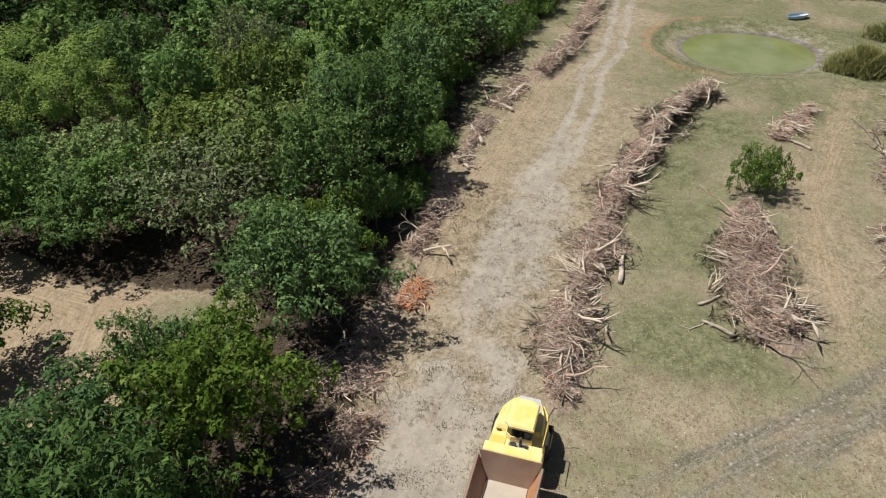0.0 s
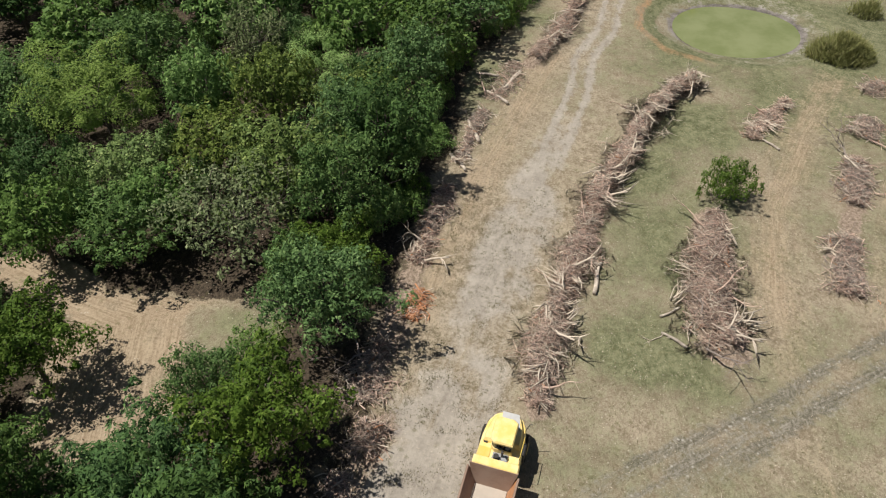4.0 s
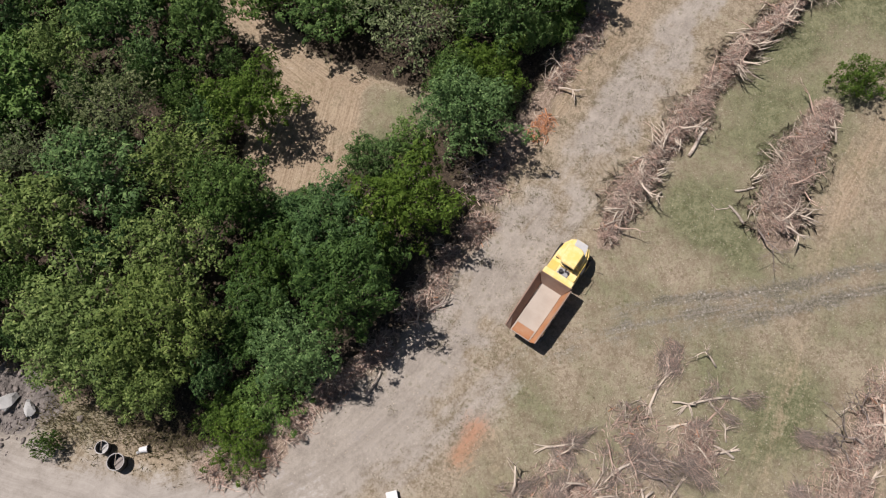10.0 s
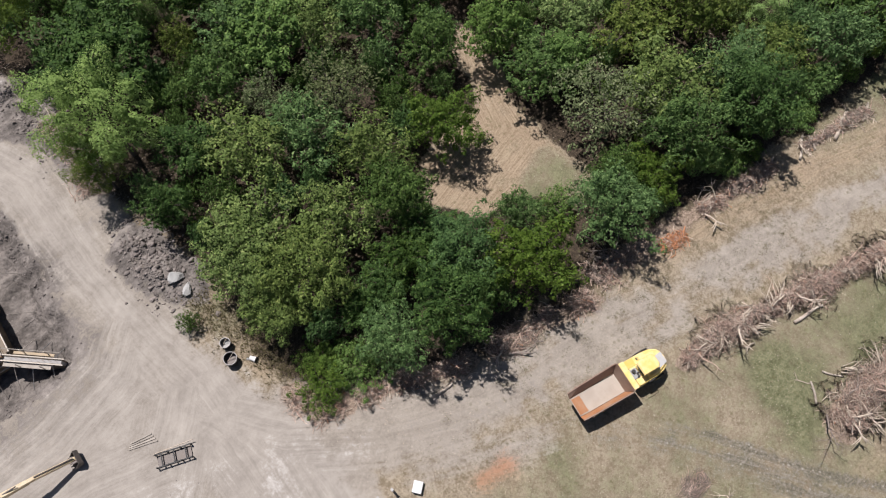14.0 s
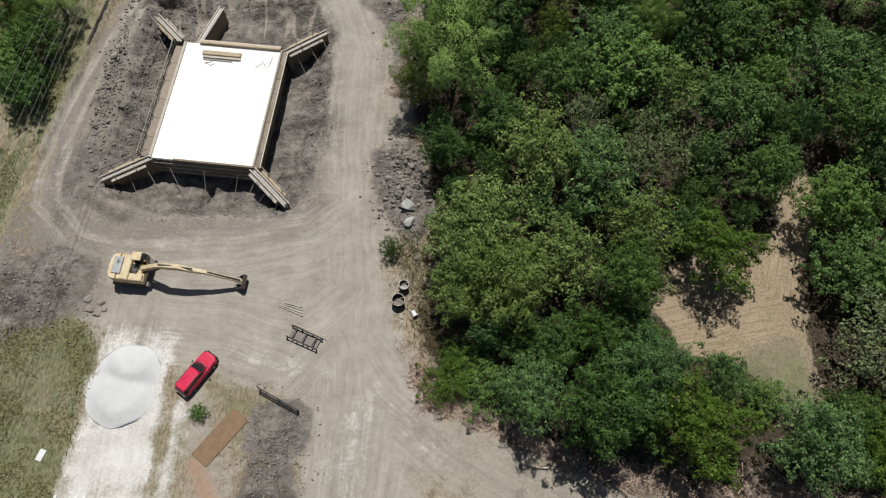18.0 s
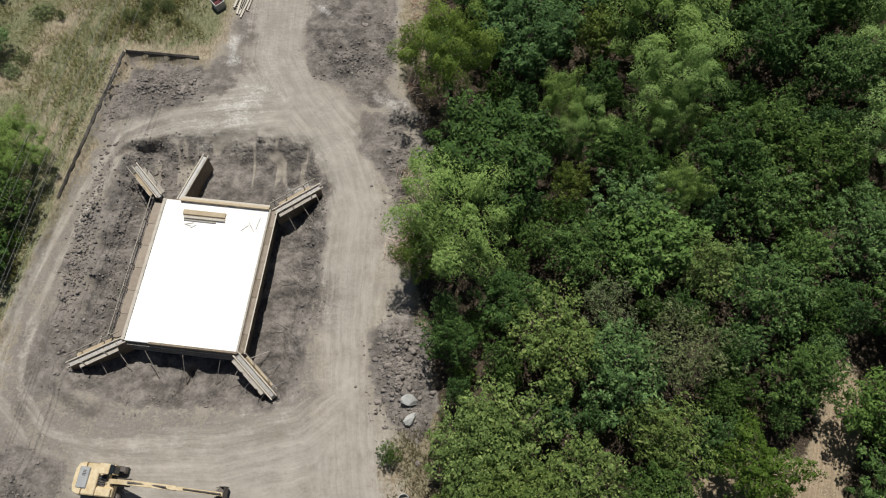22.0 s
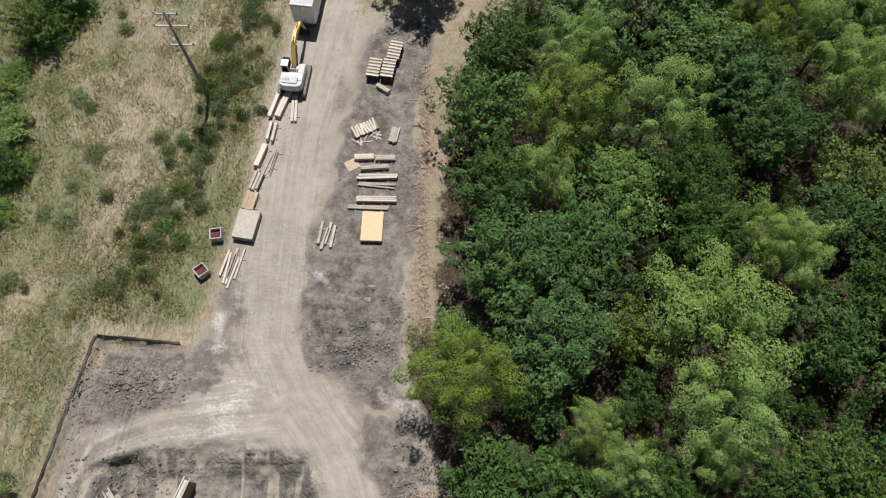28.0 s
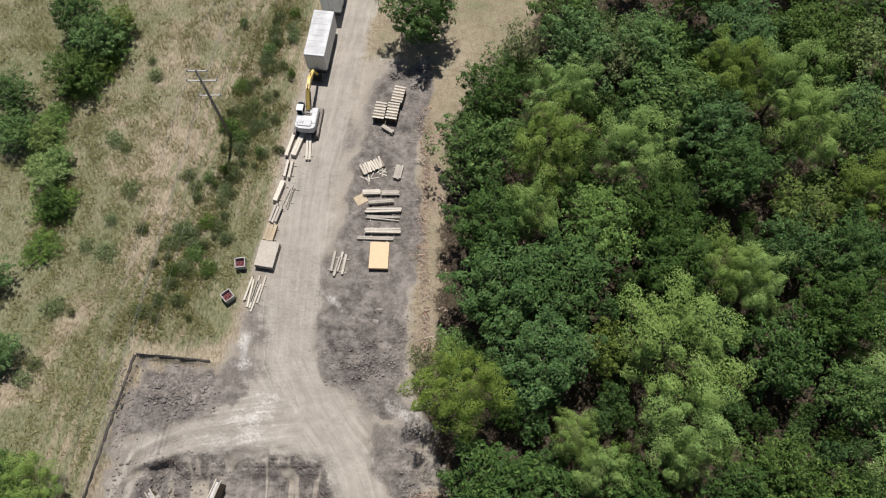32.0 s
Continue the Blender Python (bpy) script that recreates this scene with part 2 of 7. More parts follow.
TWIG = plain("dry_twigs", (0.39, 0.268, 0.212), (0.68, 0.53, 0.44), 0.9, scale=0.45, amount=0.85, island=0.9, own=0.3)
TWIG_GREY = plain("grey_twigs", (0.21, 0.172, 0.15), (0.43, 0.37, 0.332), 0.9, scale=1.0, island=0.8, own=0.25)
BARK_SLAB = plain("torn_bark_and_wood", (0.33, 0.22, 0.18), (0.62, 0.47, 0.395), 0.9, scale=1.6, island=0.9, own=0.2, bump=0.5)
PALE_WOOD = plain("stripped_pale_wood", (0.50, 0.42, 0.34), (0.68, 0.60, 0.50), 0.8, scale=2.5, island=0.5, own=0.25)
RED_WOOD = plain("freshly_split_red_wood", (0.46, 0.19, 0.085), (0.62, 0.37, 0.22), 0.8, scale=3.0, island=0.5)
TIMBER = plain("sawn_timber", (0.48, 0.435, 0.37), (0.66, 0.615, 0.55), 0.75, scale=3.0, own=0.35, bump=0.2)
TIMBER_GREY = plain("weathered_timber", (0.34, 0.305, 0.265), (0.52, 0.48, 0.425), 0.8, scale=3.0, own=0.4, bump=0.2)
PLY = plain("plywood_panel", (0.38, 0.295, 0.19), (0.55, 0.46, 0.34), 0.7, scale=2.0, own=0.35, bump=0.15)
PLY_NEW = plain("new_plywood", (0.60, 0.44, 0.265), (0.68, 0.52, 0.34), 0.65, scale=2.0, bump=0.1)
FORM = plain("brown_form_ply", (0.15, 0.115, 0.08), (0.28, 0.22, 0.155), 0.6, scale=2.5, own=0.3, bump=0.2)
CONCRETE = plain("fresh_white_concrete", (0.86, 0.86, 0.85), (0.93, 0.93, 0.925), 0.8, scale=0.5, amount=0.8, bump=0.1)
CONCRETE_GREY = plain("grey_concrete", (0.42, 0.41, 0.40), (0.58, 0.57, 0.55), 0.85, scale=1.5, bump=0.4, own=0.3)
CHALK = plain("crushed_white_stone", (0.56, 0.57, 0.58), (0.67, 0.68, 0.69), 0.95, scale=0.9, grit=18, bump=0.6)
ROCK = plain("grey_rubble", (0.17, 0.148, 0.136), (0.36, 0.318, 0.29), 0.95, scale=2.0, bump=0.8, island=0.6)
ROCK_PALE = plain("pale_limestone_block", (0.42, 0.42, 0.41), (0.58, 0.58, 0.56), 0.9, scale=2.0, bump=0.8)
YELLOW = plain("machine_yellow_paint", (0.82, 0.60, 0.18), (0.86, 0.73, 0.42), 0.42, scale=1.5, amount=0.7, bump=0.05)
YELLOW_DEEP = plain("deep_yellow_paint", (0.72, 0.50, 0.10), (0.70, 0.56, 0.25), 0.42, scale=1.5, bump=0.05)
BEIGE = plain("faded_yellow_paint", (0.52, 0.40, 0.23), (0.68, 0.57, 0.39), 0.5, scale=1.8, grit=9, amount=0.9, bump=0.08)
GREY_PAINT = plain("grey_steel_panel", (0.30, 0.31, 0.32), (0.42, 0.43, 0.44), 0.5, 0.2, scale=2.0, bump=0.1)
HOOD_GREY = plain("sun_bleached_grey_panel", (0.46, 0.46, 0.46), (0.58, 0.58, 0.57), 0.5, scale=2.0, bump=0.1)
DUSTY_PLY = plain("dusty_grey_brown_board", (0.25, 0.205, 0.165), (0.37, 0.315, 0.26), 0.8, scale=2.2, own=0.25, bump=0.2)
STEEL = plain("dark_worn_steel", (0.10, 0.09, 0.085), (0.20, 0.17, 0.15), 0.55, 0.5, scale=2.5, bump=0.2)
RUST = plain("rusty_bed_steel", (0.42, 0.18, 0.075), (0.50, 0.36, 0.25), 0.8, 0.1, scale=0.7, bump=0.2)
BED_SAND = plain("sand_stained_bed_floor", (0.40, 0.345, 0.29), (0.52, 0.465, 0.40), 0.9, scale=0.7, bump=0.2)
BED_WALL = plain("scuffed_shade_brown_bed_wall", (0.26, 0.17, 0.125), (0.40, 0.30, 0.24), 0.75, 0.1, scale=1.0, bump=0.2)
# dark tone of the earth cut's shaded face
CUT_SHADE = plain("dusty_cut_shade", (0.05, 0.046, 0.042), (0.16, 0.14, 0.122), 0.9, scale=0.9, amount=0.9, bump=0.4, own=0.4)
RUBBER = plain("black_rubber", (0.018, 0.018, 0.018), (0.05, 0.045, 0.04), 0.85, scale=4.0, bump=0.2)
BLACK = plain("black_plastic", (0.02, 0.02, 0.022), (0.05, 0.05, 0.05), 0.6, bump=0.1)
GLASS = plain("dark_window_glass", (0.015, 0.02, 0.022), (0.025, 0.03, 0.035), 0.12, bump=0.0)
RED_PAINT = plain("red_car_paint", (0.58, 0.010, 0.062), (0.62, 0.014, 0.072), 0.3, bump=0.0)
WHITE = plain("white_painted_metal", (0.74, 0.75, 0.75), (0.62, 0.62, 0.61), 0.5, scale=0.8, amount=0.6, bump=0.05)
WHITE_WORN = plain("weathered_trailer_roof", (0.58, 0.59, 0.61), (0.36, 0.365, 0.38), 0.6, scale=0.7, amount=0.8, bump=0.05)
CHROME = plain("bright_metal", (0.7, 0.7, 0.7), (0.6, 0.6, 0.6), 0.25, 0.9, bump=0.0)
BROWN_PLATE = plain("rusted_steel_plate", (0.20, 0.125, 0.072), (0.30, 0.205, 0.13), 0.8, 0.1, scale=1.5, bump=0.2)
MAROON = plain("dark_red_fill", (0.12, 0.035, 0.04), (0.20, 0.07, 0.07), 0.9, scale=5.0)
BLUE = plain("blue_boat_paint", (0.15, 0.27, 0.46), (0.20, 0.33, 0.52), 0.4, bump=0.0)
WIRE = plain("aluminium_wire", (0.30, 0.30, 0.30), (0.42, 0.42, 0.42), 0.5, 0.6, bump=0.0)
POLE_WOOD = plain("weathered_pole_wood", (0.20, 0.185, 0.17), (0.33, 0.31, 0.29), 0.85, bump=0.3)
GRASS_BLADE = foliage("tall_grass", (0.19, 0.20, 0.065), (0.40, 0.375, 0.16), (0.58, 0.50, 0.30), 0.35)
STRAW_FLECK = plain("dry_straw_flecks", (0.36, 0.30, 0.22), (0.66, 0.58, 0.46), 0.9, scale=0.6, island=0.8, bump=0.0)
SHORT_GRASS = foliage("short_dry_grass", (0.13, 0.125, 0.055), (0.28, 0.25, 0.135), (0.45, 0.39, 0.26), 0.3)
HEDGE_GRASS = foliage("rank_hedge_grass", (0.19, 0.215, 0.07), (0.38, 0.39, 0.15), (0.54, 0.51, 0.26), 0.4)
WEED = foliage("olive_weeds", (0.13, 0.125, 0.06), (0.24, 0.225, 0.12), (0.36, 0.33, 0.21), 0.3)
REED = foliage("pond_reeds", (0.19, 0.22, 0.07), (0.37, 0.38, 0.15), (0.52, 0.47, 0.24), 0.35)


def water_material():
    m = Tree("green_pond_water")
    co = m.add("TexCoord").outputs["Object"]
    col = m.mix(m.step(m.noise(0.25, 4, 0.6, co), 0.3, 0.7), (0.175, 0.20, 0.075), (0.24, 0.262, 0.12))
    m.put(m.bsdf, "Base_Color", col)
    m.put(m.bsdf, "Roughness", 0.06)
    m.put(m.bsdf, "Specular_IOR_Level", 0.9)
    m.bump(m.noise(3.0, 3, 0.5, co), 0.05, 0.02)
    return m.mat


WATER = water_material()

# ---- mesh tools ----
class Shape:
    """Vertices and faces of one part."""
    def __init__(self):
        self.v, self.f = [], []

    def take(self, verts, faces):
        n = len(self.v)
        self.v.extend(tuple(p) for p in verts)
        self.f.extend(tuple(i + n for i in face) for face in faces)
        return self

    def loft(self, rings, cap=True, closed=True):
        k, n = len(rings[0]), len(rings)
        faces = []
        for i in range(n - 1):
            for j in range(k if closed else k - 1):
                a, b = i * k + j, i * k + (j + 1) % k
                faces.append((a, b, b + k, a + k))
        if cap and closed:
            faces.append(tuple(range(k - 1, -1, -1)))
            faces.append(tuple((n - 1) * k + j for j in range(k)))
        return self.take([p for r in rings for p in r], faces)

    def tube(self, pts, radii, sides=8, cap=True):
        pts = [Vector(p) for p in pts]
        rings = []
        for i, p in enumerate(pts):
            d = (pts[min(i + 1, len(pts) - 1)] - pts[max(i - 1, 0)]).normalized()
            u = d.cross(Vector((0, 0, 1)) if abs(d.z) < 0.9 else Vector((1, 0, 0))).normalized()
            w = d.cross(u)
            r = radii[i] if isinstance(radii, (list, tuple)) else radii
            rings.append([p + (u * math.cos(a) + w * math.sin(a)) * r for a in (2 * math.pi * j / sides for j in range(sides))])
        return self.loft(rings, cap)

    def box(self, lo, hi, c=0.02, m=None):
        """A box with chamfered edges, c wide."""
        (x0, y0, z0), (x1, y1, z1) = lo, hi
        c = min(c, (x1 - x0) * 0.4, (y1 - y0) * 0.4, (z1 - z0) * 0.4)

        def ring(z, d):
            return [(x0 + d + c, y0 + d, z), (x1 - d - c, y0 + d, z), (x1 - d, y0 + d + c, z), (x1 - d, y1 - d - c, z),
                    (x1 - d - c, y1 - d, z), (x0 + d + c, y1 - d, z), (x0 + d, y1 - d - c, z), (x0 + d, y0 + d + c, z)]
        rings = [ring(z0, c), ring(z0 + c, 0), ring(z1 - c, 0), ring(z1, c)]
        if m is not None:
            rings = [[m @ Vector(p) for p in r] for r in rings]
        return self.loft(rings)

    def turned(self, m):
        self.v = [tuple(m @ Vector(p)) for p in self.v]
        return self

    def mesh(self, name, material, smooth=False):
        me = bpy.data.meshes.new(name)
        me.from_pydata(self.v, [], self.f)
        me.materials.append(material)
        if smooth:
            me.polygons.foreach_set("use_smooth", [True] * len(me.polygons))
        me.update()
        return me


def part(name, shape, material, parent=None, label="", smooth=False, at=None):
    me = shape if isinstance(shape, bpy.types.Mesh) else shape.mesh(name, material, smooth)
    ob = new(name, me)
    if parent is not None:
        ob.parent = parent
    if at is not None:
        ob.matrix_basis = at
    return tagged(ob, label)


def thing(name, label, category, group="", kind="", at=None):
    ob = new(name)
    ob.empty_display_size = 0.3
    if at is not None:
        ob.matrix_basis = at
    return tagged(ob, label, category, group, kind)


def quick_mesh(name, verts, loops, size, material):
    """A mesh of equal polygons from arrays."""
    me = bpy.data.meshes.new(name)
    verts, loops = np.asarray(verts, np.float32), np.asarray(loops, np.int32).reshape(-1)
    n = len(loops) // size
    me.vertices.add(len(verts))
    me.vertices.foreach_set("co", verts.reshape(-1))
    me.loops.add(len(loops))
    me.loops.foreach_set("vertex_index", loops)
    me.polygons.add(n)
    me.polygons.foreach_set("loop_start", np.arange(n, dtype=np.int32) * size)
    me.polygons.foreach_set("loop_total", np.full(n, size, np.int32))
    me.materials.append(material)
    me.update(calc_edges=True)
    return me


def wobble(x, y, scale, seed=0):
    """Smooth value noise over the plan, 0 to 1."""
    x, y = np.asarray(x) * scale + 1000, np.asarray(y) * scale + 1000
    i, j = np.floor(x).astype(np.int64), np.floor(y).astype(np.int64)
    fx, fy = x - i, y - j
    fx, fy = fx * fx * (3 - 2 * fx), fy * fy * (3 - 2 * fy)

    def h(a, b):
        n = (a * 374761393 + b * 668265263 + seed * 974634777) & 0x7FFFFFFF
        n = ((n ^ (n >> 13)) * 1274126177) & 0x7FFFFFFF
        return ((n ^ (n >> 16)) & 0xFFFF) / 65535.0
    return (h(i, j) * (1 - fx) + h(i + 1, j) * fx) * (1 - fy) + (h(i, j + 1) * (1 - fx) + h(i + 1, j + 1) * fx) * fy


def to_line(x, y, line):
    """Distance to a line on the plan, the signed offset and the way along it."""
    best = np.full(np.shape(x), 1e9)
    side, along = np.zeros(np.shape(x)), np.zeros(np.shape(x))
    run = 0.0
    for (ax, ay), (bx, by) in zip(line, line[1:]):
        dx, dy = bx - ax, by - ay
        n = math.hypot(dx, dy)
        t = np.clip(((x - ax) * dx + (y - ay) * dy) / (n * n), 0, 1)
        d = np.hypot(x - ax - t * dx, y - ay - t * dy)
        s = ((x - ax) * dy - (y - ay) * dx) / n
        near = d < best
        best, side, along = np.where(near, d, best), np.where(near, s, side), np.where(near, run + t * n, along)
        run += n
    return best, side, along


def inside(x, y, poly):
    """Signed distance to a polygon's outline on the plan, positive inside."""
    d = to_line(x, y, [*poly, poly[0]])[0]
    hit = np.zeros(np.shape(x), bool)
    for (ax, ay), (bx, by) in zip(poly, [*poly[1:], poly[0]]):
        if ay != by:
            hit ^= ((ay > y) != (by > y)) & (x < (bx - ax) * (y - ay) / (by - ay) + ax)
    return np.where(hit, d, -d)


def ease(v, lo, hi):
    t = np.clip((v - lo) / (hi - lo), 0, 1)
    return t * t * (3 - 2 * t)

# ---- plan ----
FARM_ROAD = [(104, -19.5), (95, -17.5), (71.4, -10.6), (51, -5.2), (40.3, -2.6), (31, -0.3), (23, 2.2), (14.6, 4.2), (7, 6.6), (1, 10), (-5, 15), (-9, 21)]
SITE_ROAD = [(-8.5, 14), (-8, 25), (-9, 33), (-9.6, 41), (-9.2, 52), (-11.5, 59), (-16, 65), (-19, 71), (-19, 82), (-18.3, 94), (-16.2, 108), (-14, 122), (-11, 150), (-8, 400)]
LOOP_ROAD = [(-10, 33), (-13, 30.5), (-20, 29), (-30, 29), (-36, 30.5), (-39.8, 34), (-40.2, 38), (-38, 48), (-35.7, 57), (-34, 61), (-29, 63), (-18, 64.5)]
YARD_ROAD = [(-8, 24), (-14, 18.5), (-20, 20.5), (-25, 21)]
SOUTH_ROAD = [(-9, 22), (-7.5, 14), (-8, 8), (-9, 0), (-10, -20), (-12, -60), (-12, -400)]
WHITE_DRIVE = [(-28, 21), (-28.7, 14), (-29, 5), (-29, -20), (-30, -300)]
FIELD_TRACK = [(2, 5), (8, 1.6), (13.5, -1.2), (16.4, -4.1), (20.6, -10.6), (24.8, -17.1), (28.6, -23.8), (31.7, -29.1), (38, -42), (60, -80)]
BACK_TRACK = [(100, -16), (105, -21), (101.5, -34), (98.5, -54), (92, -90)]
STRAW_STRIPS = [[(68, -36), (56, -29), (47, -24.2), (36, -21.3), (22, -20.5), (8, -19.5)], [(72, -7), (52, -0.6), (37, 3), (27, 5)], [(60, -42), (44, -34), (30, -28), (10, -28)]]
PIT = [(-35.5, 36.5), (-34, 34), (-27, 32.5), (-16, 32.2), (-13.6, 35), (-12.2, 45), (-11.8, 56), (-14, 60.3), (-20, 61.8), (-30, 61), (-33.6, 59.5), (-34.8, 50), (-35.3, 42)]
CUT = [(-46, 20), (-41.5, 40), (-39.2, 53.4), (-35.8, 71.5), (-27.6, 70.6), (-23.8, 68.5), (-18, 60), (-12, 50), (-12, 28), (-33, 22)]
CUT_EDGE = [(-41.5, 40), (-39.2, 53.4), (-35.8, 71.5), (-27.6, 70.6)]
HEAPS = [[(-15.8, 75.5), (-10, 79), (-6.6, 76), (-6.3, 70.5), (-11, 67.8), (-15, 69.5)], [(-16.6, 14.6), (-12.8, 12.6), (-12.3, 4.5), (-19, 4.5), (-17.6, 10.5)],
         [(-6.8, 40), (-2.5, 43), (-1, 36), (-2, 30.5), (-5, 31), (-7, 35)], [(-46, 28), (-36.5, 28.5), (-33, 24.5), (-40, 19.5), (-46, 18)], [(-8.5, 54), (-3.5, 46), (-1.5, 55), (-5, 66), (-8.5, 62)], [(-36.6, 61.5), (-34.9, 70.2), (-28, 69.3), (-26.6, 66.6), (-31, 64.6)]]
SOIL_PATCHES = [[(-13.5, 93.7), (-11.9, 101.6), (-8.6, 108.4), (-3.6, 111.9), (-2.9, 105.8), (-5.2, 98.4), (-4.8, 91.4), (-4.1, 84.1), (-4.7, 80.7), (-7.7, 75.4), (-13.5, 79.3), (-14.5, 84.8)],
                [(-35.6, 71.1), (-27.2, 70.0), (-23.1, 67.2), (-28.1, 64.7), (-32.5, 63.2), (-36.5, 62.6), (-36.7, 61.2)],
                [(-16.2, 74.5), (-14.9, 80.4), (-12.0, 83.2), (-9.5, 81.1), (-5.8, 80.0), (-6.0, 73.3), (-6.7, 68.2), (-4.0, 63.9), (-8.8, 64.5), (-12.2, 67.2), (-15.1, 68.4), (-16.2, 70.6)],
                [(-9.3, 64.2), (-4.0, 63.9), (-4.5, 59.3), (-3.3, 52.4), (-3.5, 47.4), (-5.5, 47.4), (-6.2, 55.0), (-9.9, 59.3)],
                [(-7.7, 39.5), (-5.2, 41.4), (-1.7, 39.5), (-0.8, 32.7), (-2.7, 29.7), (-5.4, 30.9), (-7.5, 33.9)],
                [(-42.2, 28.0), (-37.6, 29.2), (-33.4, 28.0), (-32.8, 23.6), (-37.4, 21.0), (-40.2, 20.0)],
                [(-17.6, 13.6), (-15.3, 15.0), (-12.0, 13.6), (-12.0, 9.8), (-17.7, 9.8)],
                [(-33.2, 58.1), (-29.3, 60.1), (-26.8, 61.0), (-24.6, 60.1), (-20.9, 58.9), (-18.7, 60.3), (-14.8, 60.2), (-12.6, 57.0), (-11.8, 54.0), (-14.6, 53.7), (-17.9, 52.3), (-26.6, 53.6), (-29.2, 54.0), (-32.3, 56.9)]]
SITE = [(-33, 20), (-41, 32), (-41.2, 40), (-38.8, 54), (-35.5, 71), (-27, 70.2), (-25, 74), (-23, 88), (-20, 110), (-13, 111), (-7, 112), (-4.8, 100), (-4.8, 84), (-6, 70), (-2.5, 60), (-3.5, 45), (-3, 32), (-6.5, 27), (-5.5, 20), (2, 11), (-2, 6), (-12, -12), (-12, 13), (-20, 16.5), (-26, 18)]
CLEARING = [(36.5, 38), (33.5, 35), (31, 28.5), (26, 28.3), (21.5, 27), (18.8, 23), (21.5, 18.5), (27, 17), (29.3, 13.2), (33.5, 14.2), (33.5, 20), (34, 27), (37.5, 34)]
WOODS = [(-2, 14), (6, 11.5), (14, 8.5), (20.5, 8), (26, 7.3), (35, 6.4), (39, 5.8), (49, 3.8), (58, 2.5), (72, 2), (74, -1), (88, -5.5), (101, -10), (113, -13), (135, -11), (135, 95), (66, 135), (12, 125), (9, 112),
         (1.5, 104.5), (-1, 101), (-1.2, 94), (-2, 87), (-2.7, 80), (-2.5, 73), (-5, 66), (-2, 57), (-4.5, 48), (-2.5, 40), (-1.5, 30), (-2, 24), (-2, 18)]
BACK_WOODS = [(107, -17), (105.5, -30), (105, -44), (102, -58), (98, -80), (135, -80), (135, -17)]
WEST_FIELD = [(-300, 300), (-16, 300), (-19, 125), (-22, 100), (-24, 84), (-27, 73), (-36.5, 72.5), (-40, 53), (-42, 40), (-47, 20), (-34, 23), (-31.8, 20), (-32.8, 5), (-33.5, -40), (-300, -40)]
POND = (81.4, -29.4)
# brush piles: line, half breadth at its points, height
PILES = [
    ([(25.3, -4.2), (29.3, -4.4), (32.8, -5.5), (36.6, -6.7), (41, -8.1), (45, -9.2)], [0.8, 1.2, 1.35, 1.35, 1.6, 1.5], 1.2),
    ([(45.3, -9.4), (48, -10.2), (52, -12.4), (59.3, -15.5), (64, -18.5), (67, -21.6)], [1.5, 1.4, 1.5, 1.7, 1.6, 1.2], 1.4),
    ([(103, -14.6), (96, -13.4), (88.4, -11.6), (77.3, -8.2), (70.3, -4.9)], [1.2, 1.5, 1.5, 1.5, 1.2], 1.3),
    ([(44.6, -18.8), (40.4, -17.8), (35.6, -16.5), (32.2, -16.6), (30.9, -17.2)], [1.2, 1.8, 2.3, 2.7, 1.9], 1.4),
]


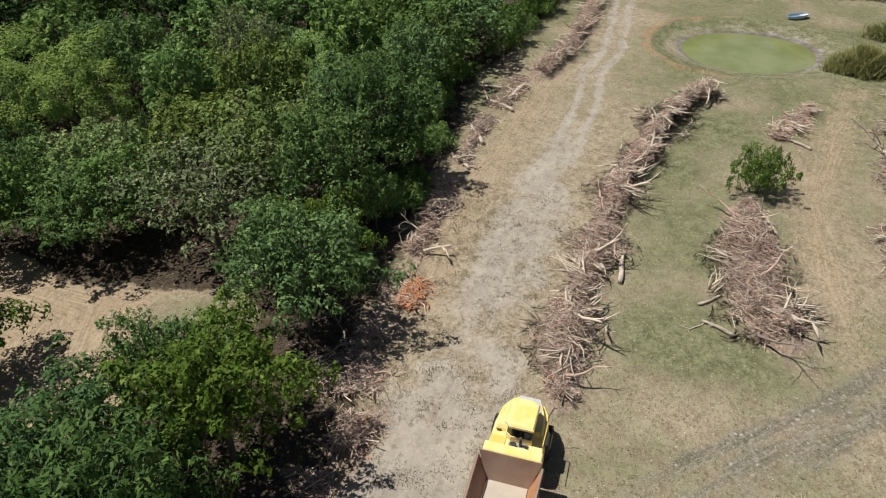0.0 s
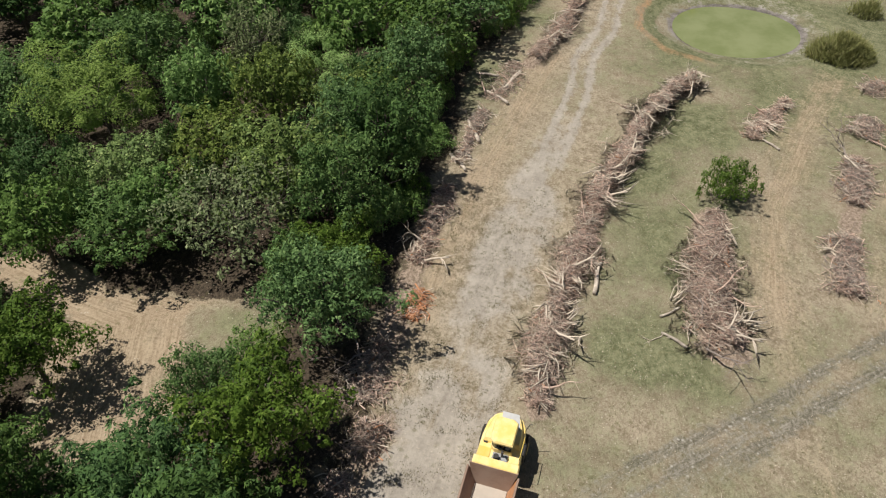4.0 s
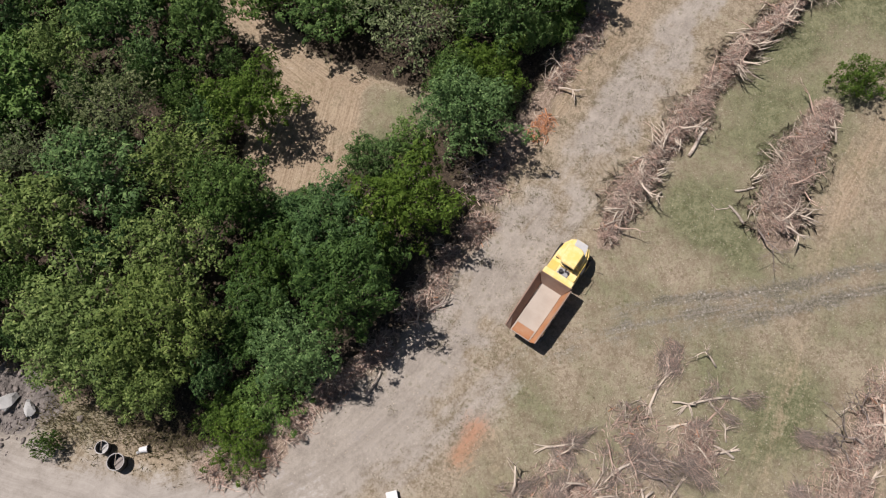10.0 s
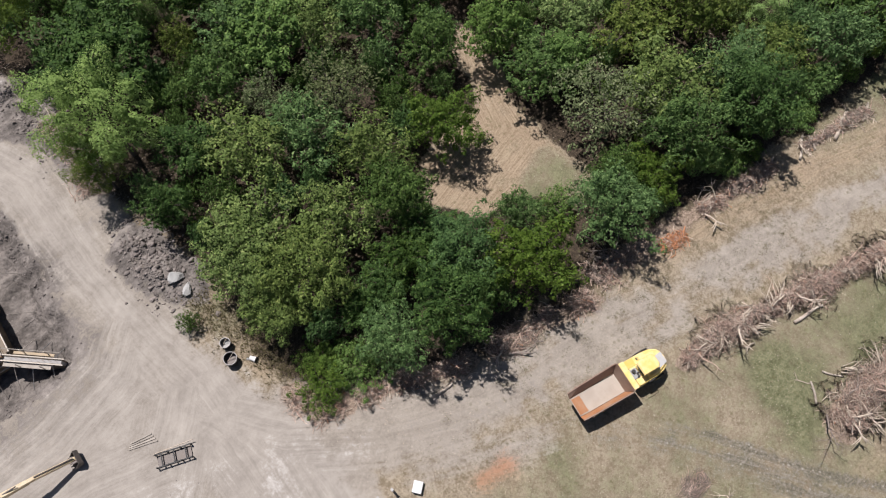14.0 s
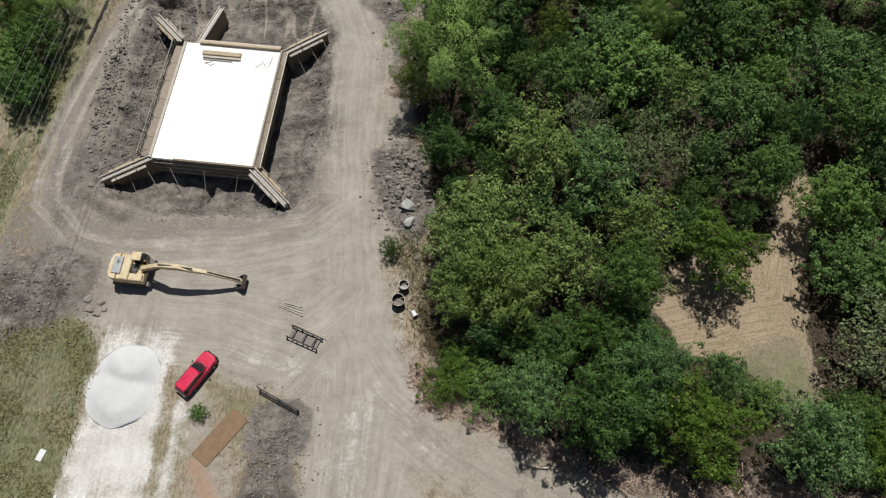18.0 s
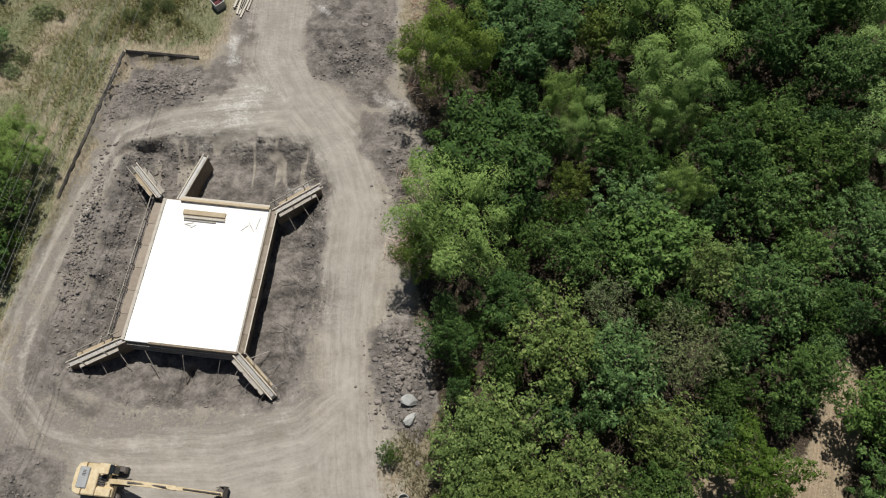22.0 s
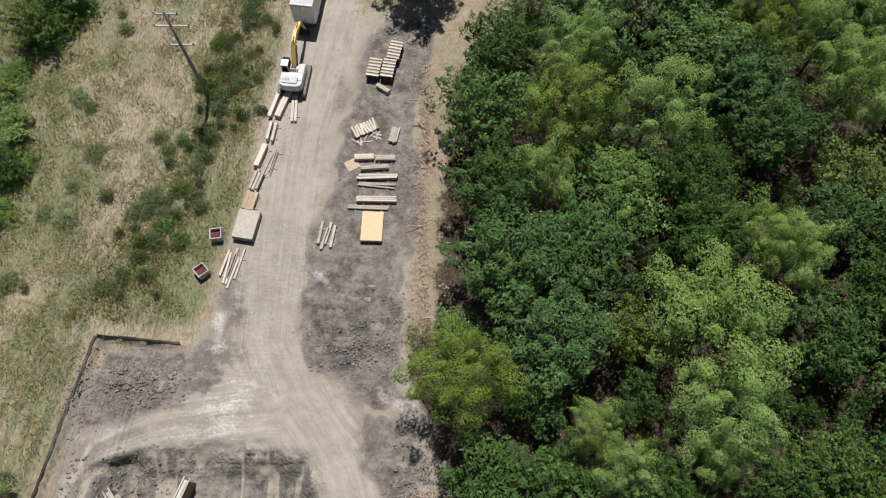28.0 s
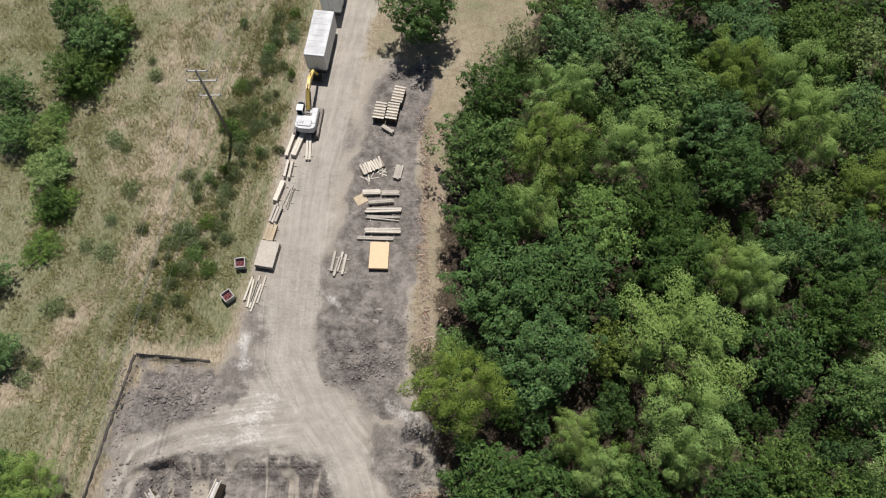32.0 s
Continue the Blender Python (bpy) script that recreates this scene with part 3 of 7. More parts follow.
def height(x, y):
    z = (wobble(x, y, 0.05, 3) - 0.5) * 0.25
    rough = (wobble(x, y, 0.7, 5) - 0.5) * 0.5 + (wobble(x, y, 1.6, 6) - 0.5) * 0.3
    pit = ease(inside(x, y, PIT), -0.3, 3.6)
    clods = np.abs(wobble(x, y, 1.1, 61) - 0.5) * 0.75 + np.abs(wobble(x, y, 1.45, 62) - 0.5) * 0.5 - 0.3
    z = z - pit * 1.7 + (rough * 0.5 + clods) * ease(inside(x, y, PIT), -0.3, 0.5) * (1 - 0.7 * ease(inside(x, y, PIT), 4, 8))
    z = z + (np.abs(wobble(x * 1.7, y * 0.35, 0.5, 92) - 0.5) - 0.15) * 0.6 * ease(inside(x, y, PIT), 0.0, 0.8) * ease(y, 54.5, 57)
    for line, gauge in ((LOOP_ROAD, 0.95), (SITE_ROAD[2:7], 1.0)):
        dist, side, run = to_line(x, y, line)
        for g in (-gauge, gauge):
            z = z - (0.10 * np.exp(-((side - g - (wobble(run, side * 0, 0.12, 91) - 0.5) * 1.6) / 0.28) ** 2) - 0.05 * np.exp(-((side - g - (wobble(run, side * 0, 0.12, 91) - 0.5) * 1.6) / 0.6) ** 2)) * (dist < 4)
    spoil = np.abs(wobble(x, y, 0.42, 63) - 0.5) * 1.5 + np.abs(wobble(x, y, 0.9, 64) - 0.5) * 0.8 - 0.55
    z = z + spoil * 0.55 * ease(inside(x, y, PIT), -0.2, 0.8) * (1 - ease(inside(x, y, PIT), 2.5, 5))
    bank_line = to_line(x, y, [(-33, 60.5), (-36.6, 50), (-37.2, 41), (-36, 35.5), (-32, 33)])[0]
    z = z + (0.55 + spoil * 0.6) * (1 - ease(bank_line, 0.2, 1.5))
    z = z - 0.9 * (1 - ease(to_line(x, y, [(-24.9, 34.2), (-24.2, 36.6)])[0], 0.15, 0.6))
    z = z - 0.8 * (1 - ease(to_line(x, y, [(-34.4, 58.8), (-30.6, 59.8)])[0], 0.2, 0.7))
    shoulder = to_line(x, y, [(-12.6, 35), (-11.4, 45), (-11.2, 55), (-13.5, 60.8), (-20, 62.6)])[0]
    z = z + (0.14 + spoil * 0.3) * (1 - ease(shoulder, 0.1, 0.9))
    z = z + clods * 0.8 * (1 - ease(to_line(x, y, [(-36.2, 36), (-36.4, 47), (-34.6, 58)])[0], 0.5, 1.7))
    edge, within = to_line(x, y, CUT_EDGE)[0], inside(x, y, CUT)
    z = z - 0.6 * ease(edge, 0.0, 0.35) * (1 - ease(edge, 1.0, 6)) * (within > 0) * (1 - ease(x, -30.5, -26.5)) + 0.12 * (1 - ease(edge, 0.3, 0.9)) * (within <= 0)
    for poly, h in zip(HEAPS, (1.1, 1.5, 0.75, 0.9, 0.5, 0.5)):
        k = ease(inside(x, y, poly), -0.4, 2.6)
        z = z + k * h * (0.65 + 0.5 * wobble(x, y, 0.35, 8)) + (rough * 0.7 + clods + spoil * 0.5) * k
    for line, widths, tall in PILES:
        z = z + 0.45 * tall * (1 - ease(to_line(x, y, line)[0] + (wobble(x, y, 0.9, 81) - 0.5) * 1.2, 0.0, 1.5)) * (0.5 + wobble(x, y, 0.6, 82))
    d = np.hypot((x - POND[0]) / 10.9, (y - POND[1]) / 11.5)
    z = z - 0.8 * (1 - ease(d, 0.45, 1.0)) + 0.2 * (ease(d, 0.85, 1.0) - ease(d, 1.0, 1.25))
    far = np.maximum(0, np.hypot(x - 20, y - 30) - 400)
    return z - far * 0.0


def build_ground():
    def axis(marks, steps):
        core = np.concatenate([*[np.arange(a, b - s / 2, s) for a, b, s in zip(marks, marks[1:], steps)], [marks[-1]]])
        out = np.cumsum(0.6 * 1.25 ** np.arange(1, 33))
        return np.concatenate([marks[0] - out[::-1], core, marks[-1] + out])
    xs, ys = axis((-66, -46, 0, 68, 96, 130), (0.6, 0.27, 0.45, 0.4, 0.75)), axis((-62, -44, 3, 82, 134), (0.6, 0.42, 0.27, 0.5))
    X, Y = np.meshgrid(xs, ys)
    x, y = X.ravel(), Y.ravel()
    z = height(x, y)
    jig = (wobble(x, y, 0.45, 11) - 0.5) * 1.6 + (wobble(x, y, 1.3, 12) - 0.5) * 0.9

    def road(line, half, fade=1.2):
        return 1 - ease(to_line(x, y, line)[0] + jig * 0.55, half - fade * 0.8, half + fade * 0.8)

    def area(poly, fade=1.5):
        return ease(inside(x, y, poly) + jig * 0.6, -fade * 0.9, fade * 0.9)
    def tracks(line, gauge, half):
        dist, side, run = to_line(x, y, line)
        out = np.zeros(x.shape)
        for g in (-gauge, gauge):
            out = np.maximum(out, 1 - ease(np.abs(side - g - (wobble(run, side * 0, 0.12, 91) - 0.5) * 1.6) + jig * 0.18, half * 0.4, half * 1.5))
        return out * (dist < gauge + 2.5)
    sand = np.maximum.reduce([road([(-36.4, 61.8), (-32.1, 62.7), (-27.5, 64.1), (-24.1, 65.6)], 0.55, 1.3) * 0.85, road([(-36.6, 58.2), (-34.2, 59.7), (-30.0, 61.1), (-26.9, 62.0)], 0.5, 1.2) * 0.8, tracks(LOOP_ROAD, 0.95, 0.6) * 0.62, road(SITE_ROAD, 2.7 + 0.5 * ease(y, 58, 66), 3.0) * (0.74 + 0.16 * ease(y, 36, 46) + 0.12 * ease(y, 58, 66)), road([(-13.5, 61), (-19, 65.5), (-25, 63)], 4.8, 3.4) * 0.95, road(LOOP_ROAD, 1.8, 2.6) * 0.2, road(YARD_ROAD, 4.0, 4) * 0.8, road(SOUTH_ROAD, 4.6, 3) * ease(y, -40, -10), area([(-33, 21), (-33, 29), (-9, 33), (-7.5, 24), (-6.5, 17), (-1, 9.5), (-7, 8), (-12, 15), (-20, 16), (-26, 19)], 4) * (0.62 + 0.36 * wobble(x, y, 0.2, 95))])
    wheel = tracks(FARM_ROAD, 0.95, 0.5) * 0.8 * ease(x, 40, 55)
    gravel = np.maximum.reduce([wheel, road([(-22.5, 14), (-20, 8), (-20, 2)], 2.2, 3) * 0.7, road(FARM_ROAD, 2.5 + 0.7 * ease(x, 8, 14) * (1 - ease(x, 24, 32)) - 1.1 * ease(x, 40, 60), 3.0) * (0.95 - 0.2 * ease(x, 6, 14) * (1 - ease(x, 28, 38)) - 0.55 * ease(x, 44, 62)) * (0.62 + 0.62 * ease(wobble(x, y, 0.3, 88) * 0.6 + wobble(x, y, 0.8, 89) * 0.4, 0.3, 0.6)), road(FIELD_TRACK, 1.7, 3.0) * (0.35 + 0.4 * (1 - ease(x, 10, 15))), road(BACK_TRACK, 1.5, 3) * 0.4, road([(6, 7), (-1, 11.5), (-6, 17)], 3.6, 3), area(SITE, 2.0)])
    patchy = area(SITE, 2.0) * (0.06 + 0.2 * ease(y, 28, 36) * ease(x, -8, -14) + 0.46 * ease(wobble(x, y, 0.16, 50) * 0.6 + wobble(x, y, 0.5, 51) * 0.4, 0.35, 0.75))
    patchy = patchy * (1 - 0.8 * area([(-32, 20), (-33, 29), (-9, 32), (-4, 20), (2, 9), (-8, 8), (-12, 15), (-24, 18)], 3))
    soil = np.maximum.reduce([patchy, area(PIT, 1.5), area(CUT, 0.8) * 0.52, *[ease(inside(x, y, h) + jig * 1.5, -1.5, 2.0) * k * (0.55 + 0.65 * wobble(x, y, 0.4, 93)) for h, k in zip(HEAPS, (0.95, 1, 0.9, 1, 0.45, 0.95))], area([(-14, 82), (-13, 95), (-11, 108), (-7.5, 112), (-5.5, 103), (-5.5, 84), (-8, 78)], 2.2) * 0.9, area([(-7.5, 30), (-6.5, 45), (-7, 66), (-1, 64), (-2, 45), (-3, 30)], 2) * 0.42, road([(-4.6, 64), (-4.4, 84), (-4.2, 103)], 1.7, 3) * 0.3])
    soil = np.maximum.reduce([soil, road([(14, 3.2), (7, 5.6), (1, 9.5), (-5, 14)], 1.7, 4.5) * 0.4, road([(25, 4.6), (14, 7.2)], 0.8, 2.2) * 0.4])
    for poly in SOIL_PATCHES:
        soil = np.maximum(soil, ease(inside(x, y, poly) + jig * 0.7, -0.8, 0.9) * (0.66 + 0.5 * wobble(x, y, 0.35, 57)))
    # furrow shading put into colour: streaks of bare gravel through the dark soil
    soil = soil * (1 - 0.8 * area(PIT, 1.0) * ease(y, 54.5, 57) * ease(np.abs(wobble(x * 1.7, y * 0.35, 0.5, 92) - 0.5), 0.1, 0.02))
    chalk = np.maximum.reduce([road(WHITE_DRIVE, 3.6, 1.6) * (1 - ease(y, 19, 23)) * (0.62 + 0.5 * wobble(x, y, 0.3, 67)), road([(-8, 12), (-8.5, 6), (-9.5, -5)], 1.7, 3) * 0.44, road([(-25, 62.5), (-20.5, 65.5)], 2.4, 4.6) * 0.46, road([(-16.5, 55.2), (-14, 55.7)], 0.5, 1.2) * 0.5, road([(-20, 18.8), (-14.5, 17.6), (-10, 15.5)], 1.3, 3) * 0.32, road([(-10, 12), (-6.5, 14.5), (-4, 12.8), (0, 9.5)], 1.2, 3) * 0.32, road([(-23.6, 14), (-24.2, 4)], 0.5, 1.6) * 0.8, road([(-24, 70), (-24, 73.5)], 0.6, 1.6) * 0.7, road([(-15.0, 78.3), (-12.2, 75.9), (-9.8, 73.8)], 0.2, 0.7) * 0.45, road([(-9.4, 66.3), (-3.8, 64.5)], 0.8, 2.4) * 0.4])
    straw = np.maximum.reduce([road([(-13.8, 21.2), (-11.2, 19.8)], 0.7, 1.8) * 0.6, road([(7, -1), (5, -2.4)], 0.7, 2.4) * 0.7, area(CLEARING, 1.2) * (0.62 + 0.6 * wobble(x, y, 0.5, 94)), *[road(s, 2.0, 4.4) * (0.46 + 0.25 * ease(x, 26, 38)) for s in STRAW_STRIPS], road([(-3.5, 104), (4, 112), (9, 113)], 1.5, 3) * 0.4, road([(-4.5, 24.5), (-3, 21)], 1.8, 2) * 0.6, road(FARM_ROAD, 5.0, 3) * 0.1])
    green_patch = area([(32.6, 20), (33.6, 14.4), (29.3, 13), (26.9, 17.2), (27.2, 19)], 1.2)
    straw = straw * (1 - green_patch)
    straw = np.maximum(straw, area(WEST_FIELD, 1.0) * 0.15 * ease(wobble(x, y, 0.11, 72) * 0.55 + wobble(x, y, 0.45, 73) * 0.45, 0.5, 0.72))
    west = area(WEST_FIELD, 1.0)
    mown = area([(-40, 140), (-24, 140), (-26.5, 104), (-31, 94), (-36, 88), (-42, 92), (-45, 97), (-42, 106)], 5)
    green = 0.34 + 0.43 * west - 0.32 * mown * west + 0.55 * west * (wobble(x, y, 0.22, 70) * 0.6 + wobble(x, y, 0.6, 71) * 0.4 - 0.5) + 0.3 * green_patch
    for line, half in (([(25, -8.5), (36, -11), (48, -14), (60, -20)], 2.5), ([(46, -20), (38, -15.5), (30, -13), (28, -17), (31, -21)], 2.4), ([(18, -16), (14, -17.5), (18, -22)], 2.5), ([(-25, 84), (-27.5, 76)], 2.0), ([(82, -43), (74, -40)], 4)):
        green = green + 0.62 * wobble(x, y, 0.28, 33) * road(line, half, 3)
    green = green - 0.75 * road([(-54, 62), (-46, 71.7), (-40.3, 80.7), (-36, 89)], 1.1, 2.6)
    side = to_line(x, y, [(-40.5, 50), (-36, 72), (-31, 88), (-25, 110)])[1]
    green = green + west * 0.22 * np.sin(side * 4.2 + 2 * wobble(x, y, 0.15, 99)) * (1 - ease(np.abs(side), 5, 9))
    green = green + 0.38 * ease(x, 42, 66) * (1 - 0.5 * ease(wobble(x, y, 0.12, 97), 0.4, 0.7))
    green = green - 0.3 * road(FARM_ROAD, 5.5, 4) - 0.1 * ease(wobble(x, y, 0.09, 21), 0.45, 0.75) * west
    d = np.hypot((x - POND[0]) / 10.9, (y - POND[1]) / 11.5)
    dn = d + (wobble(x, y, 0.35, 30) - 0.5) * 0.10
    bank = 1 - ease(dn, 0.88, 0.96)
    soil = np.maximum(soil * (1 - bank), bank * (0.62 - 0.35 * ease(dn, 0.66, 0.72)) * (0.75 + 0.4 * wobble(x, y, 0.3, 96)))
    soil = np.maximum(soil, 0.85 * ease(d, 0.58, 0.62) * (1 - ease(d, 0.655, 0.69)))
    gravel = np.maximum(gravel, bank * 0.35)
    chalk = np.maximum(chalk, ease(d, 0.66, 0.69) * (1 - ease(dn, 0.72, 0.80)) * (0.03 + 0.22 * ease(y, -27, -35)))
    west_bank = ease(y + 0.25 * (x - 81), -31, -23)
    rim = ease(dn, 0.94, 0.99) * (1 - ease(dn, 1.03, 1.12)) * (0.3 + 0.7 * west_bank)
    green = green + 0.8 * ease(dn, 0.80, 0.86) * (1 - ease(dn, 0.93, 0.98)) * (0.35 + 0.65 * west_bank)
    gravel, soil = gravel * (1 - 0.8 * ease(dn, 0.80, 0.86) * west_bank * (d < 1.2)), soil * (1 - 0.9 * ease(dn, 0.80, 0.86) * west_bank * (d < 1.2))
    shaded_litter = np.maximum(area(WOODS, 3.2) * (1 - area(CLEARING, 1.0)), area(BACK_WOODS, 4) * 0.8)
    # a band of the same shade-darkened litter along the foot of the wood
    shaded_litter = np.maximum(shaded_litter, 0.9 * road([(47, 3.2), (27, 6.8), (17, 7.5), (6.3, 11), (-1.5, 16.5)], 1.1, 1.5))
    mulch = np.maximum(tracks(FIELD_TRACK, 0.9, 0.55) * (0.35 + 0.5 * ease(x, 17, 27)), road(FIELD_TRACK, 1.9, 3.4) * (0.32 + 0.4 * wobble(x, y, 0.4, 55))) * ease(x, 8, 16)
    clay = np.maximum.reduce([road([(7.4, 0.5), (4.8, 1.0)], 0.7, 2.4) * 0.85, rim * 0.5, road([(-21.5, 9), (-19.5, 4)], 0.8, 1.5) * 0.6])
    shaded_litter = np.maximum(shaded_litter, road([(-4.2, 64), (-4.0, 84), (-3.8, 104)], 2.0, 3) * 0.32)
    bark = np.maximum.reduce([1 - ease(to_line(x, y, line)[0] + jig * 0.3, sum(w) / len(w) * 0.3, sum(w) / len(w) * 1.1) for line, w, tall in PILES] + [road(line, 1.0, 1.4) * 0.85 for line in ([(47, 3.2), (27, 6.6)], [(23.6, 5.6), (14, 8.2)], [(11, 9.1), (5, 12), (0, 14), (-2.6, 17.4)], [(22, -29), (15, -26), (7, -24)], [(-3.6, 55), (-4, 47)], [(54, -33.5), (37, -27)])] + [area([(-6.4, 64), (-2, 64), (-1.5, 84), (-0.8, 103), (-5.4, 104), (-6, 84)], 1.8) * (0.15 + 0.55 * wobble(x, y, 0.4, 98))])
    loose = np.maximum.reduce([ease(inside(x, y, poly) + jig * 0.7, -0.8, 0.9) for poly in SOIL_PATCHES])
    sand = sand * (1 - 0.85 * loose)
    shaded_litter, straw = shaded_litter * (1 - sand), straw * (1 - sand)
    lines = (FARM_ROAD, SITE_ROAD, LOOP_ROAD, YARD_ROAD, SOUTH_ROAD, WHITE_DRIVE, FIELD_TRACK, *STRAW_STRIPS, [(37, 38), (33, 30), (31, 24), (22, 22)])
    best = np.full(x.shape, 1e9)
    lateral, along = np.zeros(x.shape), np.zeros(x.shape)
    for k, line in enumerate(lines):
        dist, s, a = to_line(x, y, line)
        near = dist < best
        best, lateral, along = np.where(near, dist, best), np.where(near, s + 40 * k, lateral), np.where(near, a, along)
    nx, ny = len(xs), len(ys)
    i = np.arange(nx * ny).reshape(ny, nx)
    quads = np.stack([i[:-1, :-1], i[:-1, 1:], i[1:, 1:], i[1:, :-1]], -1).reshape(-1, 4)
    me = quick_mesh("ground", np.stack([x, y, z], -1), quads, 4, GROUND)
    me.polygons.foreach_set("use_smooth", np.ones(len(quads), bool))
    for name, four in (("soils", (sand, gravel, soil, chalk)), ("covers", (straw, green, shaded_litter, clay))):
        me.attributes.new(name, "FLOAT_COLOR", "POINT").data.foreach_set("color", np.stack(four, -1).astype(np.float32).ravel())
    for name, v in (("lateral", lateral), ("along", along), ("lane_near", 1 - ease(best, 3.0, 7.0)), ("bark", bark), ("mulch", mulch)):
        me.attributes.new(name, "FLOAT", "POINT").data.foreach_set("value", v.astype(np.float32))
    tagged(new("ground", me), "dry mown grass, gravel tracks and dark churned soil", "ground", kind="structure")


build_ground()


def lie(x, y):
    return float(height(np.array([x], float), np.array([y], float))[0])


def pond_water():
    s = Shape()
    ring = [(POND[0] - 0.6 + 6.9 * math.cos(a) * (1 + 0.03 * math.sin(3 * a)), POND[1] + 0.1 + 7.7 * math.sin(a) * (1 + 0.03 * math.cos(2 * a)), -0.5) for a in (2 * math.pi * k / 72 for k in range(72))]
    s.take(ring, [tuple(range(72))])
    part("water", s, WATER)
    tagged(bpy.data.objects["water"], "murky green still water of a farm pond", "pond", kind="structure")


pond_water()

# ---- trees ----
def unit(v):
    return v / np.maximum(np.linalg.norm(v, axis=-1, keepdims=True), 1e-6)


def crown_mesh(name, rng, base, top, pads, pad, per, leaf, slim, material, dome=0.45, radial=0.0, ragged=0.3, fill=0.22, spray=0.5, apart=1.3):
    """Leaves in rounded sprays, set apart over the outer side of a lobed crown, with a thin dark fill inside."""
    tall = top - base
    centre = np.array([0, 0, base + 0.42 * tall])
    limbs = unit(rng.normal(size=(22, 3)) + np.array([0, 0, 0.4]))
    swell = rng.uniform(0.45, 1.0, 22)

    def envelope(d):
        near = np.exp(-(1 - d @ limbs.T) / 0.05) * swell
        r = 0.56 + 0.56 * near.max(axis=1)
        k = np.where(d[:, 2] > 0, tall * 0.58, tall * 0.42)
        return np.stack([d[:, 0] * 4.4 * r, d[:, 1] * 4.4 * r, d[:, 2] * k * r], -1)
    d = unit(rng.normal(size=(pads * 9, 3)) + np.array([0, 0, 0.35]))
    d = d[d[:, 2] > -0.45]
    p = envelope(d) * rng.uniform(0.62, 1.1, (len(d), 1))
    chosen = []
    for i in range(len(p)):
        if len(chosen) < pads and (not chosen or np.min(np.sum((p[chosen] - p[i]) ** 2, 1)) > (apart * pad) ** 2):
            chosen.append(i)
    c, d = p[chosen] + centre, d[chosen]
    face = unit(d * 0.75 + np.array([0, 0, 0.55]) + rng.normal(size=d.shape) * 0.28)
    n = len(c) * per
    size = np.repeat(pad * rng.uniform(0.5, 1.4, (len(c), 1)), per, 0)
    away = np.repeat(unit(d * np.array([1, 1, 0.25]) + rng.normal(size=d.shape) * 0.35), per, 0)
    face, c = np.repeat(face, per, 0), np.repeat(c, per, 0)
    u = unit(np.cross(face, np.tile(np.array([0.3, 0.9, 0.1]), (n, 1))))
    w = np.cross(face, u)
    turn, rr = rng.uniform(0, 2 * math.pi, (n, 1)), np.sqrt(rng.random((n, 1)))
    wavy = 1 + (0.1 + 0.7 * spray) * np.sin(turn * 3 + size * 40) * np.sin(turn * 5 + size * 90)
    out = u * np.cos(turn) + w * np.sin(turn)
    spot = c + out * rr * size * wavy + away * (np.sum(out * away, 1, keepdims=True) * rr * spray + rng.normal(size=(n, 1)) * 0.12) * size + face * size * (dome * (1 - rr * rr) * 1.6 - 0.35 * rr + rng.normal(size=(n, 1)) * 0.2)
    nor = unit(face * 0.55 + out * rr * dome * 1.7 + np.array([0, 0, 0.3]) + rng.normal(size=(n, 3)) * ragged)
    m = int(n * fill)
    if m:
        e = unit(rng.normal(size=(m, 3)))
        spot = np.concatenate([spot, envelope(e) * rng.uniform(0.3, 0.74, (m, 1)) + centre])
        nor = np.concatenate([nor, unit(rng.normal(size=(m, 3)) + np.array([0, 0, 0.8]))])
        out = np.concatenate([out, e])
        n += m
    tan = unit(np.cross(nor, unit(rng.normal(size=(n, 3))) * (1 - radial) + np.cross(out, nor) * radial))
    bit = np.cross(nor, tan)
    big = leaf * (0.6 + 0.8 * rng.random((n, 1)))
    a, b = tan * big, bit * big * slim
    v = np.stack([spot - a - b, spot - a * 0.6 + b, spot + a], 1).reshape(-1, 3)
    return quick_mesh(name, v, np.arange(n * 3), 3, material), c[::per]


def trunk_shape(rng, lobes, top, thick, bare=0):
    s = Shape()
    lean = rng.normal(size=2) * 0.25
    pts = [(lean[0] * t * t, lean[1] * t * t, -0.3 + (top + 0.3) * t) for t in (0, 0.12, 0.4, 0.7, 1.0)]
    s.tube(pts, [thick * 1.5, thick, thick * 0.85, thick * 0.6, thick * 0.3], 8)
    for k, p in enumerate(lobes):
        t = 0.35 + 0.5 * rng.random()
        start = Vector((lean[0] * t * t, lean[1] * t * t, -0.3 + (top + 0.3) * t))
        end = Vector(p)
        mid = start.lerp(end, 0.5) + Vector(rng.normal(size=3) * 0.2)
        s.tube([start, mid, end], [thick * 0.45, thick * 0.3, thick * 0.12], 5)
        for _ in range(bare):
            tip = end + Vector(rng.normal(size=3) * 0.9) + Vector((0, 0, 0.7))
            s.tube([mid.lerp(end, 0.6), end.lerp(tip, 0.5), tip], [thick * 0.16, thick * 0.1, thick * 0.04], 3)
    return s


